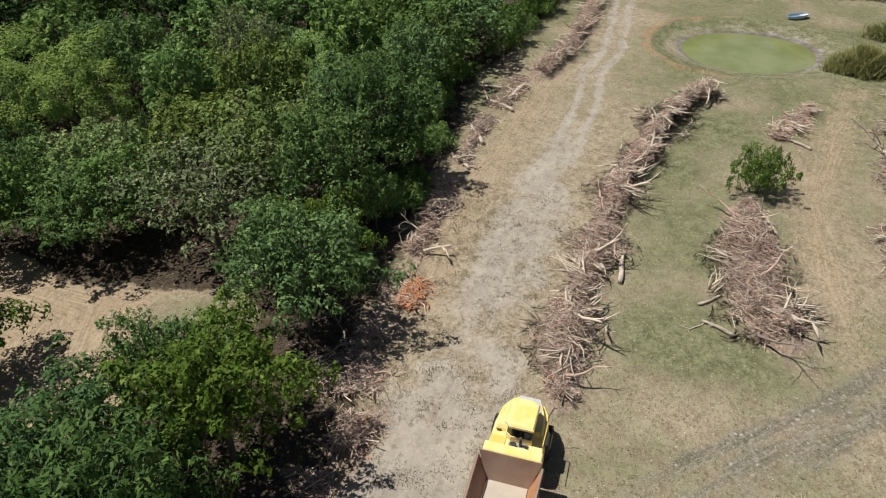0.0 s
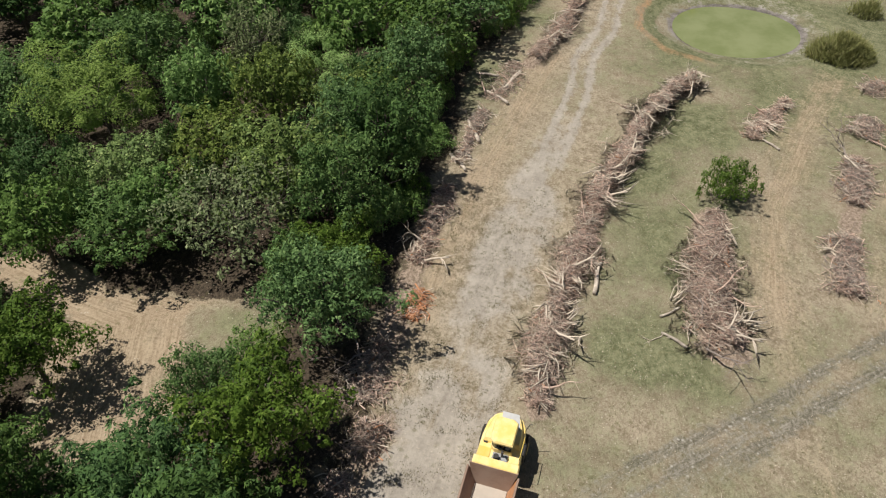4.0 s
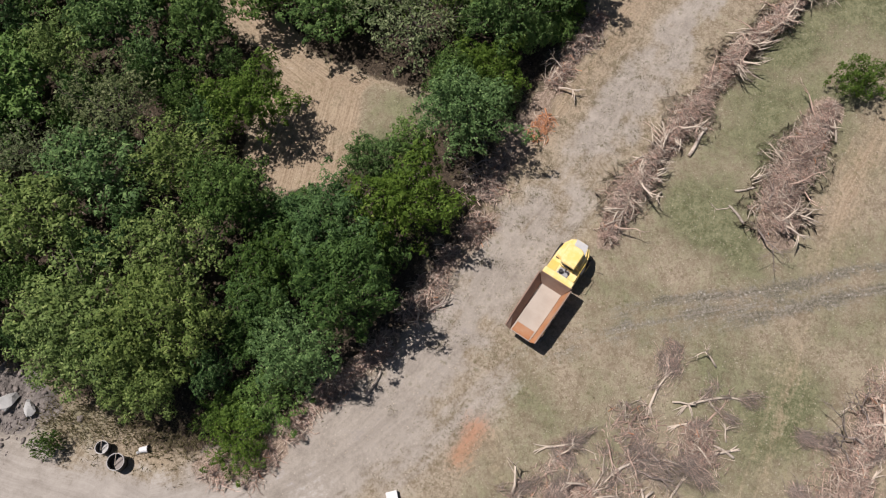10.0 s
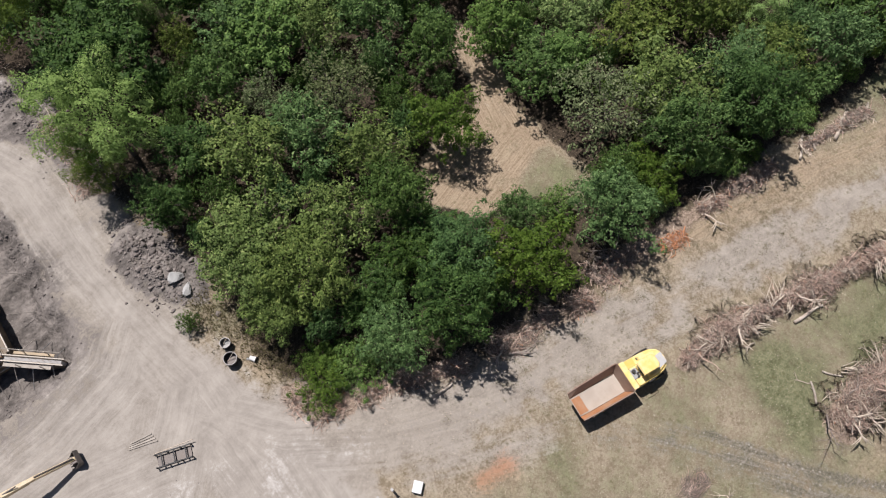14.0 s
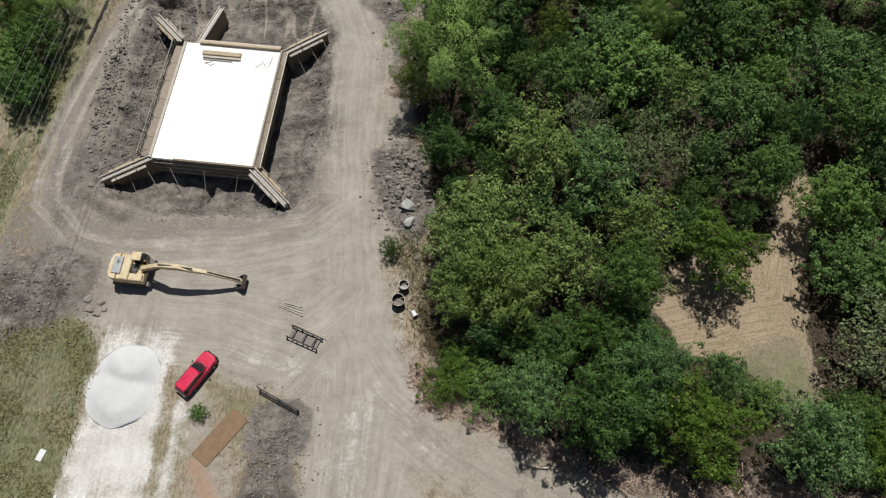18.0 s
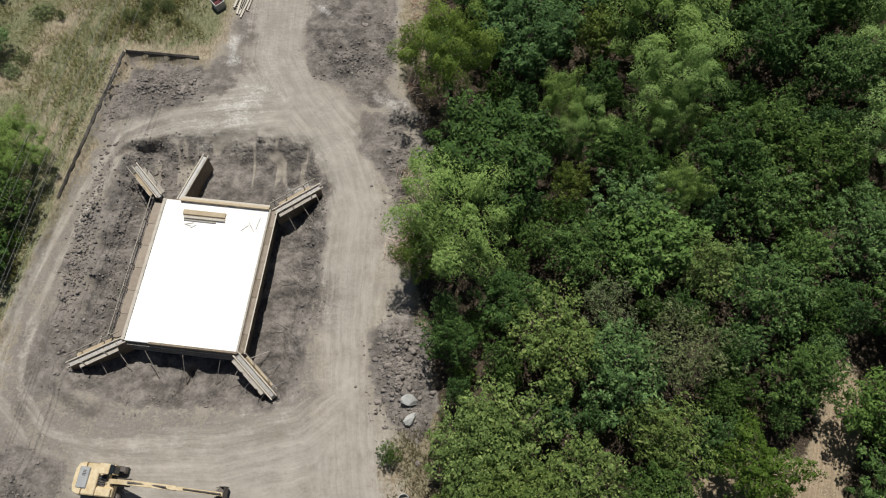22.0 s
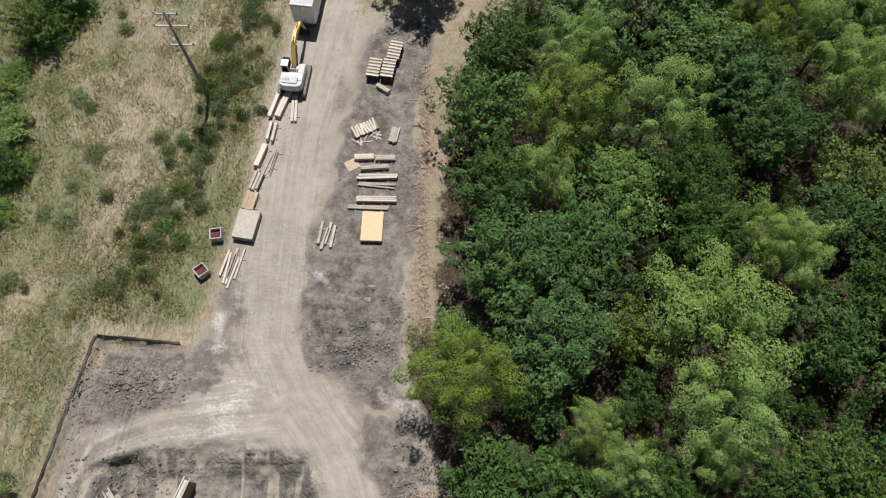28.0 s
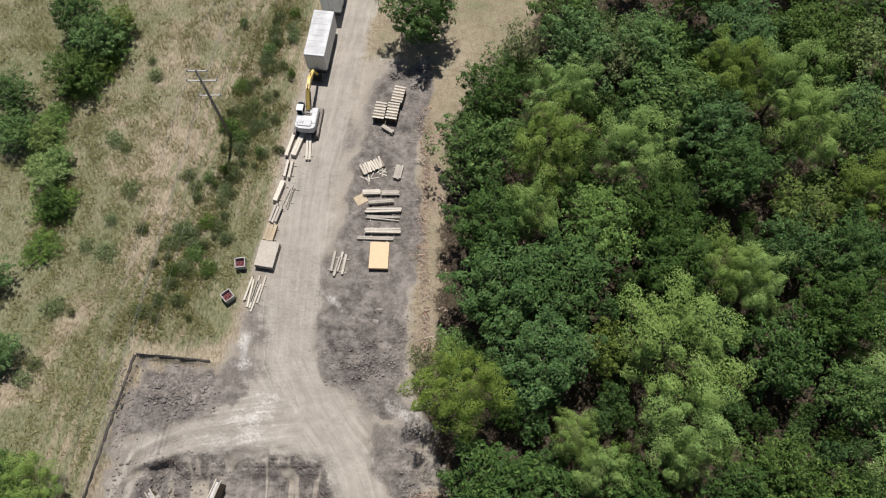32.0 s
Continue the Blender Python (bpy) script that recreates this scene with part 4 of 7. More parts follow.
def tree_kind(kind, seed, lavish=1.0):
    """One tree about 8 m wide and 8.5 m high."""
    rng = np.random.default_rng(seed)
    name, label, cat = {
        "a": ("broadleaf_tree", "broad leafy tree with a dense mid-green crown", "tree"),
        "b": ("bright_tree", "rounded tree with a bright green sunlit crown", "tree"),
        "c": ("dark_tree", "dense tree with a dark green pointed-leaf crown", "tree"),
        "d": ("sparse_tree", "thinly leaved grey-olive tree with bare twigs showing", "tree"),
        "o": ("olive_tree", "spreading tree with a yellowish olive crown", "tree"),
        "f": ("feathery_tree", "airy tree with feathery light green foliage puffs", "tree"),
        "s": ("shrub", "low bushy green shrub growing down to the ground", "shrub"),
        "w": ("scrub_bush", "low pale grey-green bush in the rank grass", "bush")}[kind]
    base, top, pads, pad, per, leaf, slim, dome, radial, ragged, fill = {
        "a": (1.6, 8.0, 120, 0.50, 44, 0.14, 0.62, 0.80, 0.2, 0.28, 0.20),
        "b": (1.4, 7.4, 115, 0.51, 44, 0.15, 0.62, 0.80, 0.2, 0.28, 0.20),
        "c": (1.3, 8.4, 125, 0.50, 42, 0.165, 0.48, 0.70, 0.6, 0.28, 0.20),
        "d": (2.0, 7.6, 95, 0.48, 34, 0.11, 0.60, 0.70, 0.0, 0.45, 0.20),
        "o": (1.6, 7.6, 115, 0.51, 44, 0.135, 0.62, 0.80, 0.1, 0.28, 0.20),
        "f": (1.2, 8.6, 40, 0.78, 190, 0.12, 0.52, 0.72, 0.4, 0.24, 0.08),
        "s": (0.1, 3.7, 80, 0.52, 42, 0.14, 0.62, 0.70, 0.1, 0.34, 0.18),
        "w": (0.0, 3.0, 80, 0.55, 44, 0.13, 0.6, 0.5, 0.1, 0.4, 0.12)}[kind]
    per, leaf = max(10, int(per * lavish ** 0.8)), leaf * lavish ** -0.36
    crown, sprays = crown_mesh("crown", rng, base, top, pads, pad, per, leaf, slim, LEAF[kind], dome, radial, ragged, fill, 0.1 if kind == "f" else 0.5, 1.5 if kind == "f" else 1.34)
    ob = thing(name, label, cat, at=pose(0, 0, -500))
    part("trunk", trunk_shape(rng, [tuple(p * 0.94) for p in sprays[::6]], top * 0.7, 0.17, 3 if kind == "d" else 0), BARK, ob, smooth=True)
    part("crown", crown, None, ob)
    return ob


KINDS = "abcdofsw"
MODELS = {(k, i): tree_kind(k, 100 * i + ord(k), 1.0) for k in KINDS for i in range(3 if k in "ao" else 2)}
LIGHT = {k: tree_kind(k, 700 + ord(k), 0.42) for k in KINDS}
RICH = {k: tree_kind(k, 900 + ord(k), 3.2 if k == "f" else 1.9) for k in "abcsof"}
PLANTED = []


def plant(kind, x, y, r, tall=1.0, rich=False, light=False, group="trees of the wood"):
    rng = random.Random(int(x * 37 + y * 91))
    model = RICH[kind] if (rich or r > 4.7 or kind == "f") and kind in RICH and x < 64 else LIGHT[kind] if light or x > 64 or r < 1.7 else MODELS[(kind, rng.randrange(3 if kind in "ao" else 2))]
    k = r / 3.9
    tall = tall * max(0.75, min(1.15, k)) * rng.uniform(0.92, 1.08)
    m = Matrix.LocRotScale((x, y, lie(x, y) - 0.1), Euler((0, 0, rng.uniform(0, 6.28))), (k * rng.uniform(0.9, 1.12), k * rng.uniform(0.9, 1.12), tall))
    ob = copy_thing(model, m)
    ob["group"] = group
    PLANTED.append((x, y, r))
    return ob


# edge of the wood along the farm road, close to the first flight
for kind, row in (("s", [(0.2, 15.9, 2.4), (3.6, 15.3, 2.6), (1.4, 18.2, 2.0)]),
                  ("o", [(5.2, 23.6, 4.5), (1.2, 23.4, 3.2), (1.6, 28.5, 4.2)]),
                  ("b", [(20.8, 11.4, 4.3), (24.9, 26.9, 3.8), (36, 10, 3.0)]),
                  ("c", [(12.4, 13.0, 4.2), (16.8, 15.6, 3.8), (47.7, 7.8, 4.2)]),
                  ("a", [(7.2, 14.2, 3.1), (23.4, 15.4, 2.8), (29.8, 9.8, 4.0), (33.6, 12.3, 2.8), (16, 24.3, 3.7), (41, 10.5, 4.2), (49.5, 11.5, 4.0)])):
    for x, y, r in row:
        plant(kind, x, y, r, {"s": 0.8, "b": 1.05}.get(kind, 1.1), rich=True)
for x, y, r in ((9.6, 18.6, 2.6), (12.8, 19.6, 3.2), (16.2, 20.0, 3.0), (7, 18.4, 2.4)):
    plant("c", x, y, r, 0.85)
INNER = {}
INNER["o"] = [(4.2, 29.8, 4.2), (10.4, 26.4, 4.0), (9.2, 37.6, 4.4), (17.8, 29.8, 3.6), (43, 15.5, 4.5), (54.8, 11.2, 3.9), (38.4, 87.4, 4.1), (15.2, 70.6, 3.8), (51.3, 110.1, 3.8), (11.8, 53.7, 2.3), (23.7, 45.0, 3.4)]
INNER["d"] = [(19.4, 36.8, 4.2), (37.2, 17.6, 5.2), (62.7, 22.8, 4.4), (19.9, 108.8, 5.3), (-3.7, 70.3, 2.2), (8.4, 111.0, 3.4)]
INNER["c"] = [(5.3, 42.0, 3.2), (0.2, 38, 2.6), (32.3, 41, 2.9), (76.5, 34.1, 6), (-4.6, 114.5, 5), (3.9, 102.2, 4.4), (3.4, 84.7, 5.4), (11.2, 79.3, 5.9), (4.5, 77.4, 5.9), (22.4, 86.0, 4.8), (30.4, 97.8, 5.0), (31.4, 91.0, 4.9), (22.9, 80.6, 5.3), (8.2, 69.4, 5.6), (33.1, 69.4, 4.7), (39.3, 74.2, 5.4), (42.7, 81.2, 5.0), (36.1, 81.9, 4.0), (35.3, 111.0, 5.7), (4.3, 56.1, 6.9), (16.9, 56.2, 3.7), (25.6, 55.7, 4.2)]
INNER["f"] = [(0.8, 47.6, 5.6), (-2.6, 45.6, 2.8), (12.1, 102.2, 3.9), (9.6, 94.0, 4.7), (19.3, 93.2, 4.4), (8.5, 86.7, 3.4), (38.7, 102.5, 4.6), (40.0, 95.4, 4.5), (28.3, 79.9, 4.0), (31.7, 78.0, 3.4), (21.0, 70.0, 6.4), (21.5, 63.6, 4.3), (0.1, 66.5, 4.7), (11.5, 61.9, 2.5), (13.2, 58.2, 2.6), (21.9, 59.4, 2.8), (21.7, 52.3, 2.4)]
INNER["b"] = [(36, 32, 3.9), (65.7, 42.6, 5.2), (67.6, 14.3, 4.6), (39.5, 24.4, 3.4), (24.5, 109.3, 4.5), (15.4, 86.0, 5.1), (18.1, 46.7, 4.7), (32.6, 46.3, 2.9)]
INNER["a"] = [(14.5, 35.2, 4), (30.2, 34.9, 3.6), (12, 46, 3.6), (28, 41.7, 4), (38.6, 47.6, 4.1), (39.8, 40.6, 4), (36.6, 25.6, 3.6), (1.5, 98.2, 2.8), (2.4, 94.0, 4.7), (24.9, 101.7, 5.9), (25.8, 74.8, 3.3), (47.2, 95.4, 4.3), (44.5, 111.0, 5.3), (39.8, 65.9, 4.3), (14.3, 113.7, 4.6), (17.2, 50.8, 3.6), (30.6, 58.8, 4.0), (34.3, 55.7, 3.9), (29.5, 51.3, 4.1)]
for kind, row in INNER.items():
    for x, y, r in row:
        plant(kind, x, y, r, 1.3 if kind == "f" else 1.0)
for x, y, r in [(15.2, 109.3, 5.4), (23.5, 110, 4.9), (43.1, 110.1, 4.2), (60, 7, 4), (66, 6.5, 4.2), (75, 3.2, 5), (62, 34.3, 4.4), (77.2, 20.5, 5.6), (84.1, 6.4, 5.8), (93, -1, 5)]:
    plant("a", x, y, r)
for x, y, r in [(-0.6, 71.3, 2.6), (3.2, 102.7, 2.4), (7.6, 110, 2.8), (-5.2, 28.6, 1.0), (53, 5.2, 2.2), (44, 6.4, 2.0), (34.8, 8.2, 1.8), (27.5, 14.2, 2.4), (97.5, -6.4, 2.2)]:
    plant("s", x, y, r, 0.9)
plant("s", 47.5, -20.4, 2.4, 1.4, rich=True, group="lone trees")


def fill_wood():
    rng = random.Random(5)
    spots = np.array([(rng.uniform(-4, 134), rng.uniform(-80, 134)) for _ in range(9000)])
    x, y = spots[:, 0], spots[:, 1]
    depth = np.maximum(inside(x, y, WOODS), inside(x, y, BACK_WOODS))
    clear = inside(x, y, CLEARING)
    for px, py, d, c in zip(x, y, depth, clear):
        r = rng.uniform(3.0, 5.4) if py < 52 and px < 40 else rng.uniform(3.5, 6.2)
        if d < r * (0.75 if py > -14 else 0.2) or c > -r * 0.95 or px > 58 + 0.1 * max(0, py - 56) and py > 36 + 0.62 * (px - 22):
            continue
        if any((px - qx) ** 2 + (py - qy) ** 2 < (0.74 * (r + qr)) ** 2 for qx, qy, qr in PLANTED):
            continue
        north = py > 52
        kind = rng.choice("aaaaccffb" if north else "abbbofob" if px > 40 else "aaoooddcab")
        plant(kind, px, py, r, rng.uniform(0.7, 1.4))


fill_wood()


def fill_gaps():
    """Saplings and thicket between the trees."""
    rng = random.Random(8)
    spots = np.array([(rng.uniform(-2, 84), rng.uniform(4, 118)) for _ in range(7000)])
    depth, clear = inside(spots[:, 0], spots[:, 1], WOODS), inside(spots[:, 0], spots[:, 1], CLEARING)
    for (px, py), d, c in zip(spots, depth, clear):
        r = rng.uniform(1.25, 2.1)
        if d < 2.2 or c > -2.2 or 5 < px < 20 and 15 < py < 23 or px > 54 and py > 46 or any((px - qx) ** 2 + (py - qy) ** 2 < (0.74 * qr + 0.55 * r) ** 2 for qx, qy, qr in PLANTED):
            continue
        plant(rng.choice("sacc"), px, py, r, rng.uniform(0.7, 1.0), light=True)


fill_gaps()
# bushes and trees of the rough field beside the site
for kind, x, y, r, t in (("f", -42.4, 57.4, 3.1, 1.0), ("a", -43.4, 52.0, 3.0, 1.0), ("b", -45.5, 50, 3.0, 0.8), ("a", -47, 59, 3, 0.8), ("c", -44, 46.5, 2.6, 0.7), ("a", -50, 54, 3.4, 0.9),
                         ("a", -46.6, 112.9, 3.6, 0.8), ("a", -48.7, 107.8, 3.2, 0.75), ("c", -50, 116, 3.5, 0.8), ("a", -54.7, 99, 3, 0.7), ("c", -56, 104, 3, 0.8), ("s", -48.9, 95, 2, 0.9), ("c", -48.3, 89.5, 2, 0.5), ("a", -50.6, 71.4, 2.8, 0.6), ("a", -53, 80, 2.4, 0.6), ("a", -56, 66, 3.5, 0.8)):
    plant(kind, x, y, r, t, group="trees and bushes of the rough field")
for k in range(34):
    t = k / 33
    plant("scsas"[k % 5], 107 - 3.5 * t + 1.6 * math.sin(k * 2.3), -17 - 52 * t + math.sin(k * 3.1), 2.1 + 0.9 * math.sin(k * 1.7), 1.0 + 0.35 * math.sin(k * 2.9))
for k in range(26):
    ax, ay, bx, by = (41, 7.6, 72, 3.6) if k < 13 else (76, -0.6, 103, -9.4)
    t = (k % 13) / 12
    plant("s" if k % 3 else "b", ax + (bx - ax) * t, ay + (by - ay) * t + 0.7 * math.sin(k * 2.1), 1.75 + 0.5 * math.sin(k * 1.3), 0.85)
rng_b = random.Random(3)
for x, y in [(-33.5, 80.1), (-34.2, 85), (-25.4, 111), (-27.1, 98.9), (-28.4, 91.8), (-31, 83.5), (-30, 87.5), (-28, 95), (-26.2, 104), (-24.5, 116), (-32.4, 78), (-36, 76.5), (-31.6, 91), (-29.2, 101), (-40, 92), (-43, 99), (-41.5, 84), (-46, 77), (-21.8, 13.2), (-41.5, 88), (-28, 107), (-33, 94)]:
    plant("w" if rng_b.random() < 0.8 else "s", x, y, rng_b.uniform(0.8, 1.5), 0.42, group="trees and bushes of the rough field")
hedge_rows = (([(-35, 75), (-32.5, 82), (-30, 89), (-27.2, 98), (-25.5, 107), (-23.5, 119)], 86, 3.6, 0.4, 1.15), ([(-49, 84), (-48.5, 92), (-52, 100), (-48, 108), (-46, 116)], 26, 1.6, 1.6, 3.1), ([(-44, 46), (-46, 52), (-48, 60)], 10, 2.2, 1.0, 2.0), ([(-56, 60), (-42, 88), (-38, 110)], 14, 7.0, 0.5, 1.2))
for line, count, spread, r0, r1 in hedge_rows:
    for k in range(count):
        t = rng_b.uniform(0, len(line) - 1.001)
        (ax, ay), (bx, by), u = line[int(t)], line[int(t) + 1], t % 1
        plant(rng_b.choice("wwwsw") if r1 < 1.5 else rng_b.choice("ssoos"), ax + (bx - ax) * u + rng_b.gauss(0, 0.5) * spread, ay + (by - ay) * u + rng_b.gauss(0, 0.5), rng_b.uniform(r0, r1), rng_b.uniform(0.35, 0.55), group="trees and bushes of the rough field")
for model in (*MODELS.values(), *LIGHT.values(), *RICH.values()):
    for o in (*model.children_recursive, model):
        bpy.data.objects.remove(o)

# ---- brush piles ----
def stick_mesh(name, rng, n, spots, lengths, thick, material, rise=0.14, along=None, loose=1.2):
    """n bent tapered sticks; spots gives the middle of each as rows of x, y, z."""
    L = rng.uniform(lengths[0], lengths[1], n) ** 1.0
    a = rng.uniform(0, 2 * math.pi, n) if along is None else along + rng.normal(size=n) * loose
    d = np.stack([np.cos(a), np.sin(a), rng.normal(size=n) * rise], -1)
    d /= np.linalg.norm(d, axis=1, keepdims=True)
    side = np.cross(d, rng.normal(size=(n, 3)))
    side /= np.linalg.norm(side, axis=1, keepdims=True)
    low = np.cross(d, side)
    r0 = rng.uniform(thick[0], thick[1], n) ** 1.0
    rings = []
    phase, sway = rng.uniform(0, 6.28, n), rng.uniform(0.03, 0.2, n)
    for t, k in ((-0.5, 1.0), (-0.15, 0.85), (0.2, 0.6), (0.5, 0.2)):
        bend = side * (np.sin(t * 4.4 + phase) * L * sway)[:, None]
        c = spots + d * (L * t)[:, None] + bend
        for j in range(3):
            q = 2 * math.pi * j / 3
            rings.append(c + (side * math.cos(q) + low * math.sin(q)) * (r0 * k)[:, None])
    v = np.stack(rings, 1)
    v[:, :, 2] = np.maximum(v[:, :, 2], rng.uniform(-0.02, 0.03, n)[:, None] - 0.3)
    base = []
    for i in range(3):
        for j in range(3):
            base.append((i * 3 + j, i * 3 + (j + 1) % 3, i * 3 + 3 + (j + 1) % 3, i * 3 + 3 + j))
    faces = (np.arange(n)[:, None, None] * 12 + np.array(base)[None]).reshape(-1, 4)
    return quick_mesh(name, v.reshape(-1, 3), faces, 4, material)


def limb_shape(rng, length, thick, levels, spread=0.6, flat=0.35):
    """A torn-off limb that forks again and again, lying on its side along x."""
    s = Shape()

    def grow(p, d, length, r, level):
        pts, q, way = [p], p, d
        for _ in range(3):
            way = (way + Vector(rng.normal(size=3)) * 0.16).normalized()
            q = q + way * length / 3
            if q.z < 0.03:
                q.z = 0.03 + 0.05 * rng.random()
            pts.append(q)
        s.tube(pts, [r, r * 0.85, r * 0.68, r * (0.5 if level else 0.2)], 6 if r > 0.06 else 3)
        if level:
            for k in range(int(rng.integers(2, 4)) + (1 if level == 1 else 0)):
                turn = Vector((rng.normal(), rng.normal(), rng.normal() * flat + 0.1)) * spread
                grow(pts[int(rng.integers(2, 4))], (way + turn).normalized(), length * rng.uniform(0.45, 0.75), r * rng.uniform(0.4, 0.6), level - 1)
    grow(Vector((0, 0, thick)), Vector((1, 0, 0.12)).normalized(), length, thick, levels)
    return s


_r = np.random.default_rng(77)
LIMBS_PALE = [limb_shape(_r, ln, th, lv).mesh("branch", PALE_WOOD, True) for ln, th, lv in ((1.3, 0.075, 2), (1.7, 0.09, 1), (1.1, 0.055, 2), (2.0, 0.11, 1))]
LIMBS_BROWN = [limb_shape(_r, ln, th, lv).mesh("branch", TWIG, True) for ln, th, lv in ((1.6, 0.09, 2), (2.0, 0.08, 2), (1.3, 0.06, 2))]
TOPS = [limb_shape(_r, ln, th, 4, 0.75, 0.5).mesh("treetop", TWIG_GREY, True) for ln, th in ((1.5, 0.075), (1.3, 0.06), (1.7, 0.08))]


def splinter_shape(rng, count, long):
    """A torn trunk: long pale splinters fanned out from one end."""
    s = Shape()
    for k in range(count):
        a, ln = rng.normal() * 0.38, long * rng.uniform(0.45, 1.0)
        r = rng.uniform(0.035, 0.085)
        x0, y0, z0 = rng.normal() * 0.25, rng.normal() * 0.22, r + 0.35 * rng.random()
        mid = (x0 + ln * 0.5 * math.cos(a), y0 + ln * 0.5 * math.sin(a) + 0.1 * rng.normal(), z0 + 0.12 * rng.random())
        end = (x0 + ln * math.cos(a * 1.2), y0 + ln * math.sin(a * 1.2) + 0.15 * rng.normal(), z0 + 0.3 * rng.random() - 0.05)
        s.tube([(x0, y0, z0), mid, end], [r, r * 0.8, r * 0.25], 5)
    return s


SPLINTERS = [splinter_shape(_r, n, ln).mesh("splintered_limb", PALE_WOOD, True) for n, ln in ((9, 2.0), (7, 2.6), (11, 1.6), (6, 2.2))]


BARE_LOG = plain("weathered_log", (0.30, 0.25, 0.205), (0.58, 0.51, 0.43), 0.85, scale=2.2, grit=16, amount=0.9, bump=0.7, own=0.4)


def log_mesh(rng, length, r, material):
    s = Shape()
    k = 7
    pts = [(length * (t - 0.5), 0.03 * length * math.sin(5 * t + length) + 0.02 * rng.normal(), r * (1 + 0.25 * rng.random())) for t in np.linspace(0, 1, k)]
    s.tube(pts, [r * (1.05 - 0.35 * i / k) * rng.uniform(0.78, 1.15) for i in range(k)], 9)
    s.tube([(length * 0.1, 0, r), (length * 0.25, 0.35 * length * 0.3, r * 1.6)], [r * 0.4, r * 0.22], 6)
    return s.mesh("log", material, True)


LOGS = [log_mesh(_r, ln, th, BARE_LOG) for ln, th in ((3.2, 0.17), (2.2, 0.13), (4.2, 0.2))]


def pile(line, widths, tall, seed, label, sticks=26, pale=0.5, tops=0.0, group="brush piles", brown=0.8, red=0.0, grey=False, splinters=0.0):
    """A heap of dry sticks and limbs along a line on the plan; widths: half its breadth at each point."""
    rng = np.random.default_rng(seed)
    ox, oy = line[0]
    oz = lie(ox, oy)
    ob = thing("brush_pile", label, "brush pile", group, at=pose(ox, oy, oz))
    seg = [math.hypot(b[0] - a[0], b[1] - a[1]) for a, b in zip(line, line[1:])]
    total = sum(seg)
    area = total * 2 * sum(widths) / len(widths)

    def spots(n, fill=0.75):
        u = rng.uniform(0, total, n)
        out = np.zeros((n, 3))
        way = np.zeros(n)
        run = 0.0
        for i, ln in enumerate(seg):
            on = (u >= run) & (u <= run + ln)
            t = (u[on] - run) / ln
            (ax, ay), (bx, by) = line[i], line[i + 1]
            half = widths[i] + (widths[i + 1] - widths[i]) * t
            s = np.clip(rng.normal(size=on.sum()) * 0.48, -1.15, 1.15)
            half = half * (0.3 + 1.45 * wobble(ax + (bx - ax) * t, ay + (by - ay) * t, 0.38, seed + 5))
            nx, ny = -(by - ay) / ln, (bx - ax) / ln
            lump = 0.4 + 1.0 * wobble(ax + (bx - ax) * t, ay + (by - ay) * t, 0.45, seed)
            out[on, 0] = ax + (bx - ax) * t + nx * s * half - ox
            out[on, 1] = ay + (by - ay) * t + ny * s * half - oy
            out[on, 2] = np.maximum(0.05, 0.75 * tall * lump * np.maximum(0.05, 1 - s * s) * rng.uniform(0.1, 1.0, on.sum()))
            way[on] = math.atan2(by - ay, bx - ax)
            run += ln
        out[:, 2] += height(out[:, 0] + ox, out[:, 1] + oy) - oz
        return out, way
    n = int(area * sticks * 3.3)
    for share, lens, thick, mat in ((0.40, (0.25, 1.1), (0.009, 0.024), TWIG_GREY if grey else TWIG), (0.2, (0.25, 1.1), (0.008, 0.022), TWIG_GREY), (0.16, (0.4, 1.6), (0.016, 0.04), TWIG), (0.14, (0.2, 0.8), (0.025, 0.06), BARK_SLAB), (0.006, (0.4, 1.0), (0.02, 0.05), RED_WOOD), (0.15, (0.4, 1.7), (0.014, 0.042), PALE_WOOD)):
        k = max(6, int(n * share))
        p, way = spots(k)
        tagged(part("brushwood", stick_mesh("brushwood", rng, k, p, lens, thick, mat), mat, ob), kind="stuff")
    if red:
        k = int(n * red)
        p, way = spots(k)
        tagged(part("split_wood", stick_mesh("split_wood", rng, k, p, (0.4, 1.5), (0.03, 0.08), RED_WOOD), RED_WOOD, ob, "freshly split reddish wood"), kind="stuff")
    for count, meshes, name in ((int(area * pale * 0.24), LIMBS_PALE, "branch"), (int(area * brown * 0.16), LIMBS_BROWN, "branch"), (int(area * tops * 0.3), TOPS, "treetop"), (int(area * pale * splinters * 0.2), SPLINTERS, "splintered_limb")):
        p, way = spots(count)
        for q in p:
            z = q[2] * (0.35 if name == "treetop" else 0.75)
            m = pose(q[0], q[1], z, rng.uniform(-14, 14), rng.uniform(-12, 8), rng.uniform(0, 360)) @ Matrix.Scale(rng.uniform(0.7, 1.15) * (1.35 if name == "treetop" else 1.0), 4)
            bit = part(name, meshes[int(rng.integers(len(meshes)))], None, ob, at=m)
            if name == "splintered_limb":
                tagged(bit, kind="stuff")
    return ob


for (line, widths, tall), seed, label, more in zip(PILES, (1, 2, 3, 4), (
        "long windrow of dry brown branches and sticks beside the track", "long windrow of dry branches with pale trunks beside the track",
        "windrow of grey-brown branches along the edge of the wood", "large heap of cut branches standing on the grass"),
        (dict(pale=0.9, splinters=0.9), dict(pale=1.6, splinters=0.8), dict(sticks=18, pale=0.8, splinters=0.8), dict(pale=0.8, tops=0.15, splinters=0.5))):
    pile(line, widths, tall * 0.95, seed, label, **more)
pile([(70, -2.8), (66, -2.4), (62, -0.8)], [0.9, 1.0, 1.0], 0.7, 6, "broken limbs and roots at the edge of the wood", sticks=14, pale=1.8)
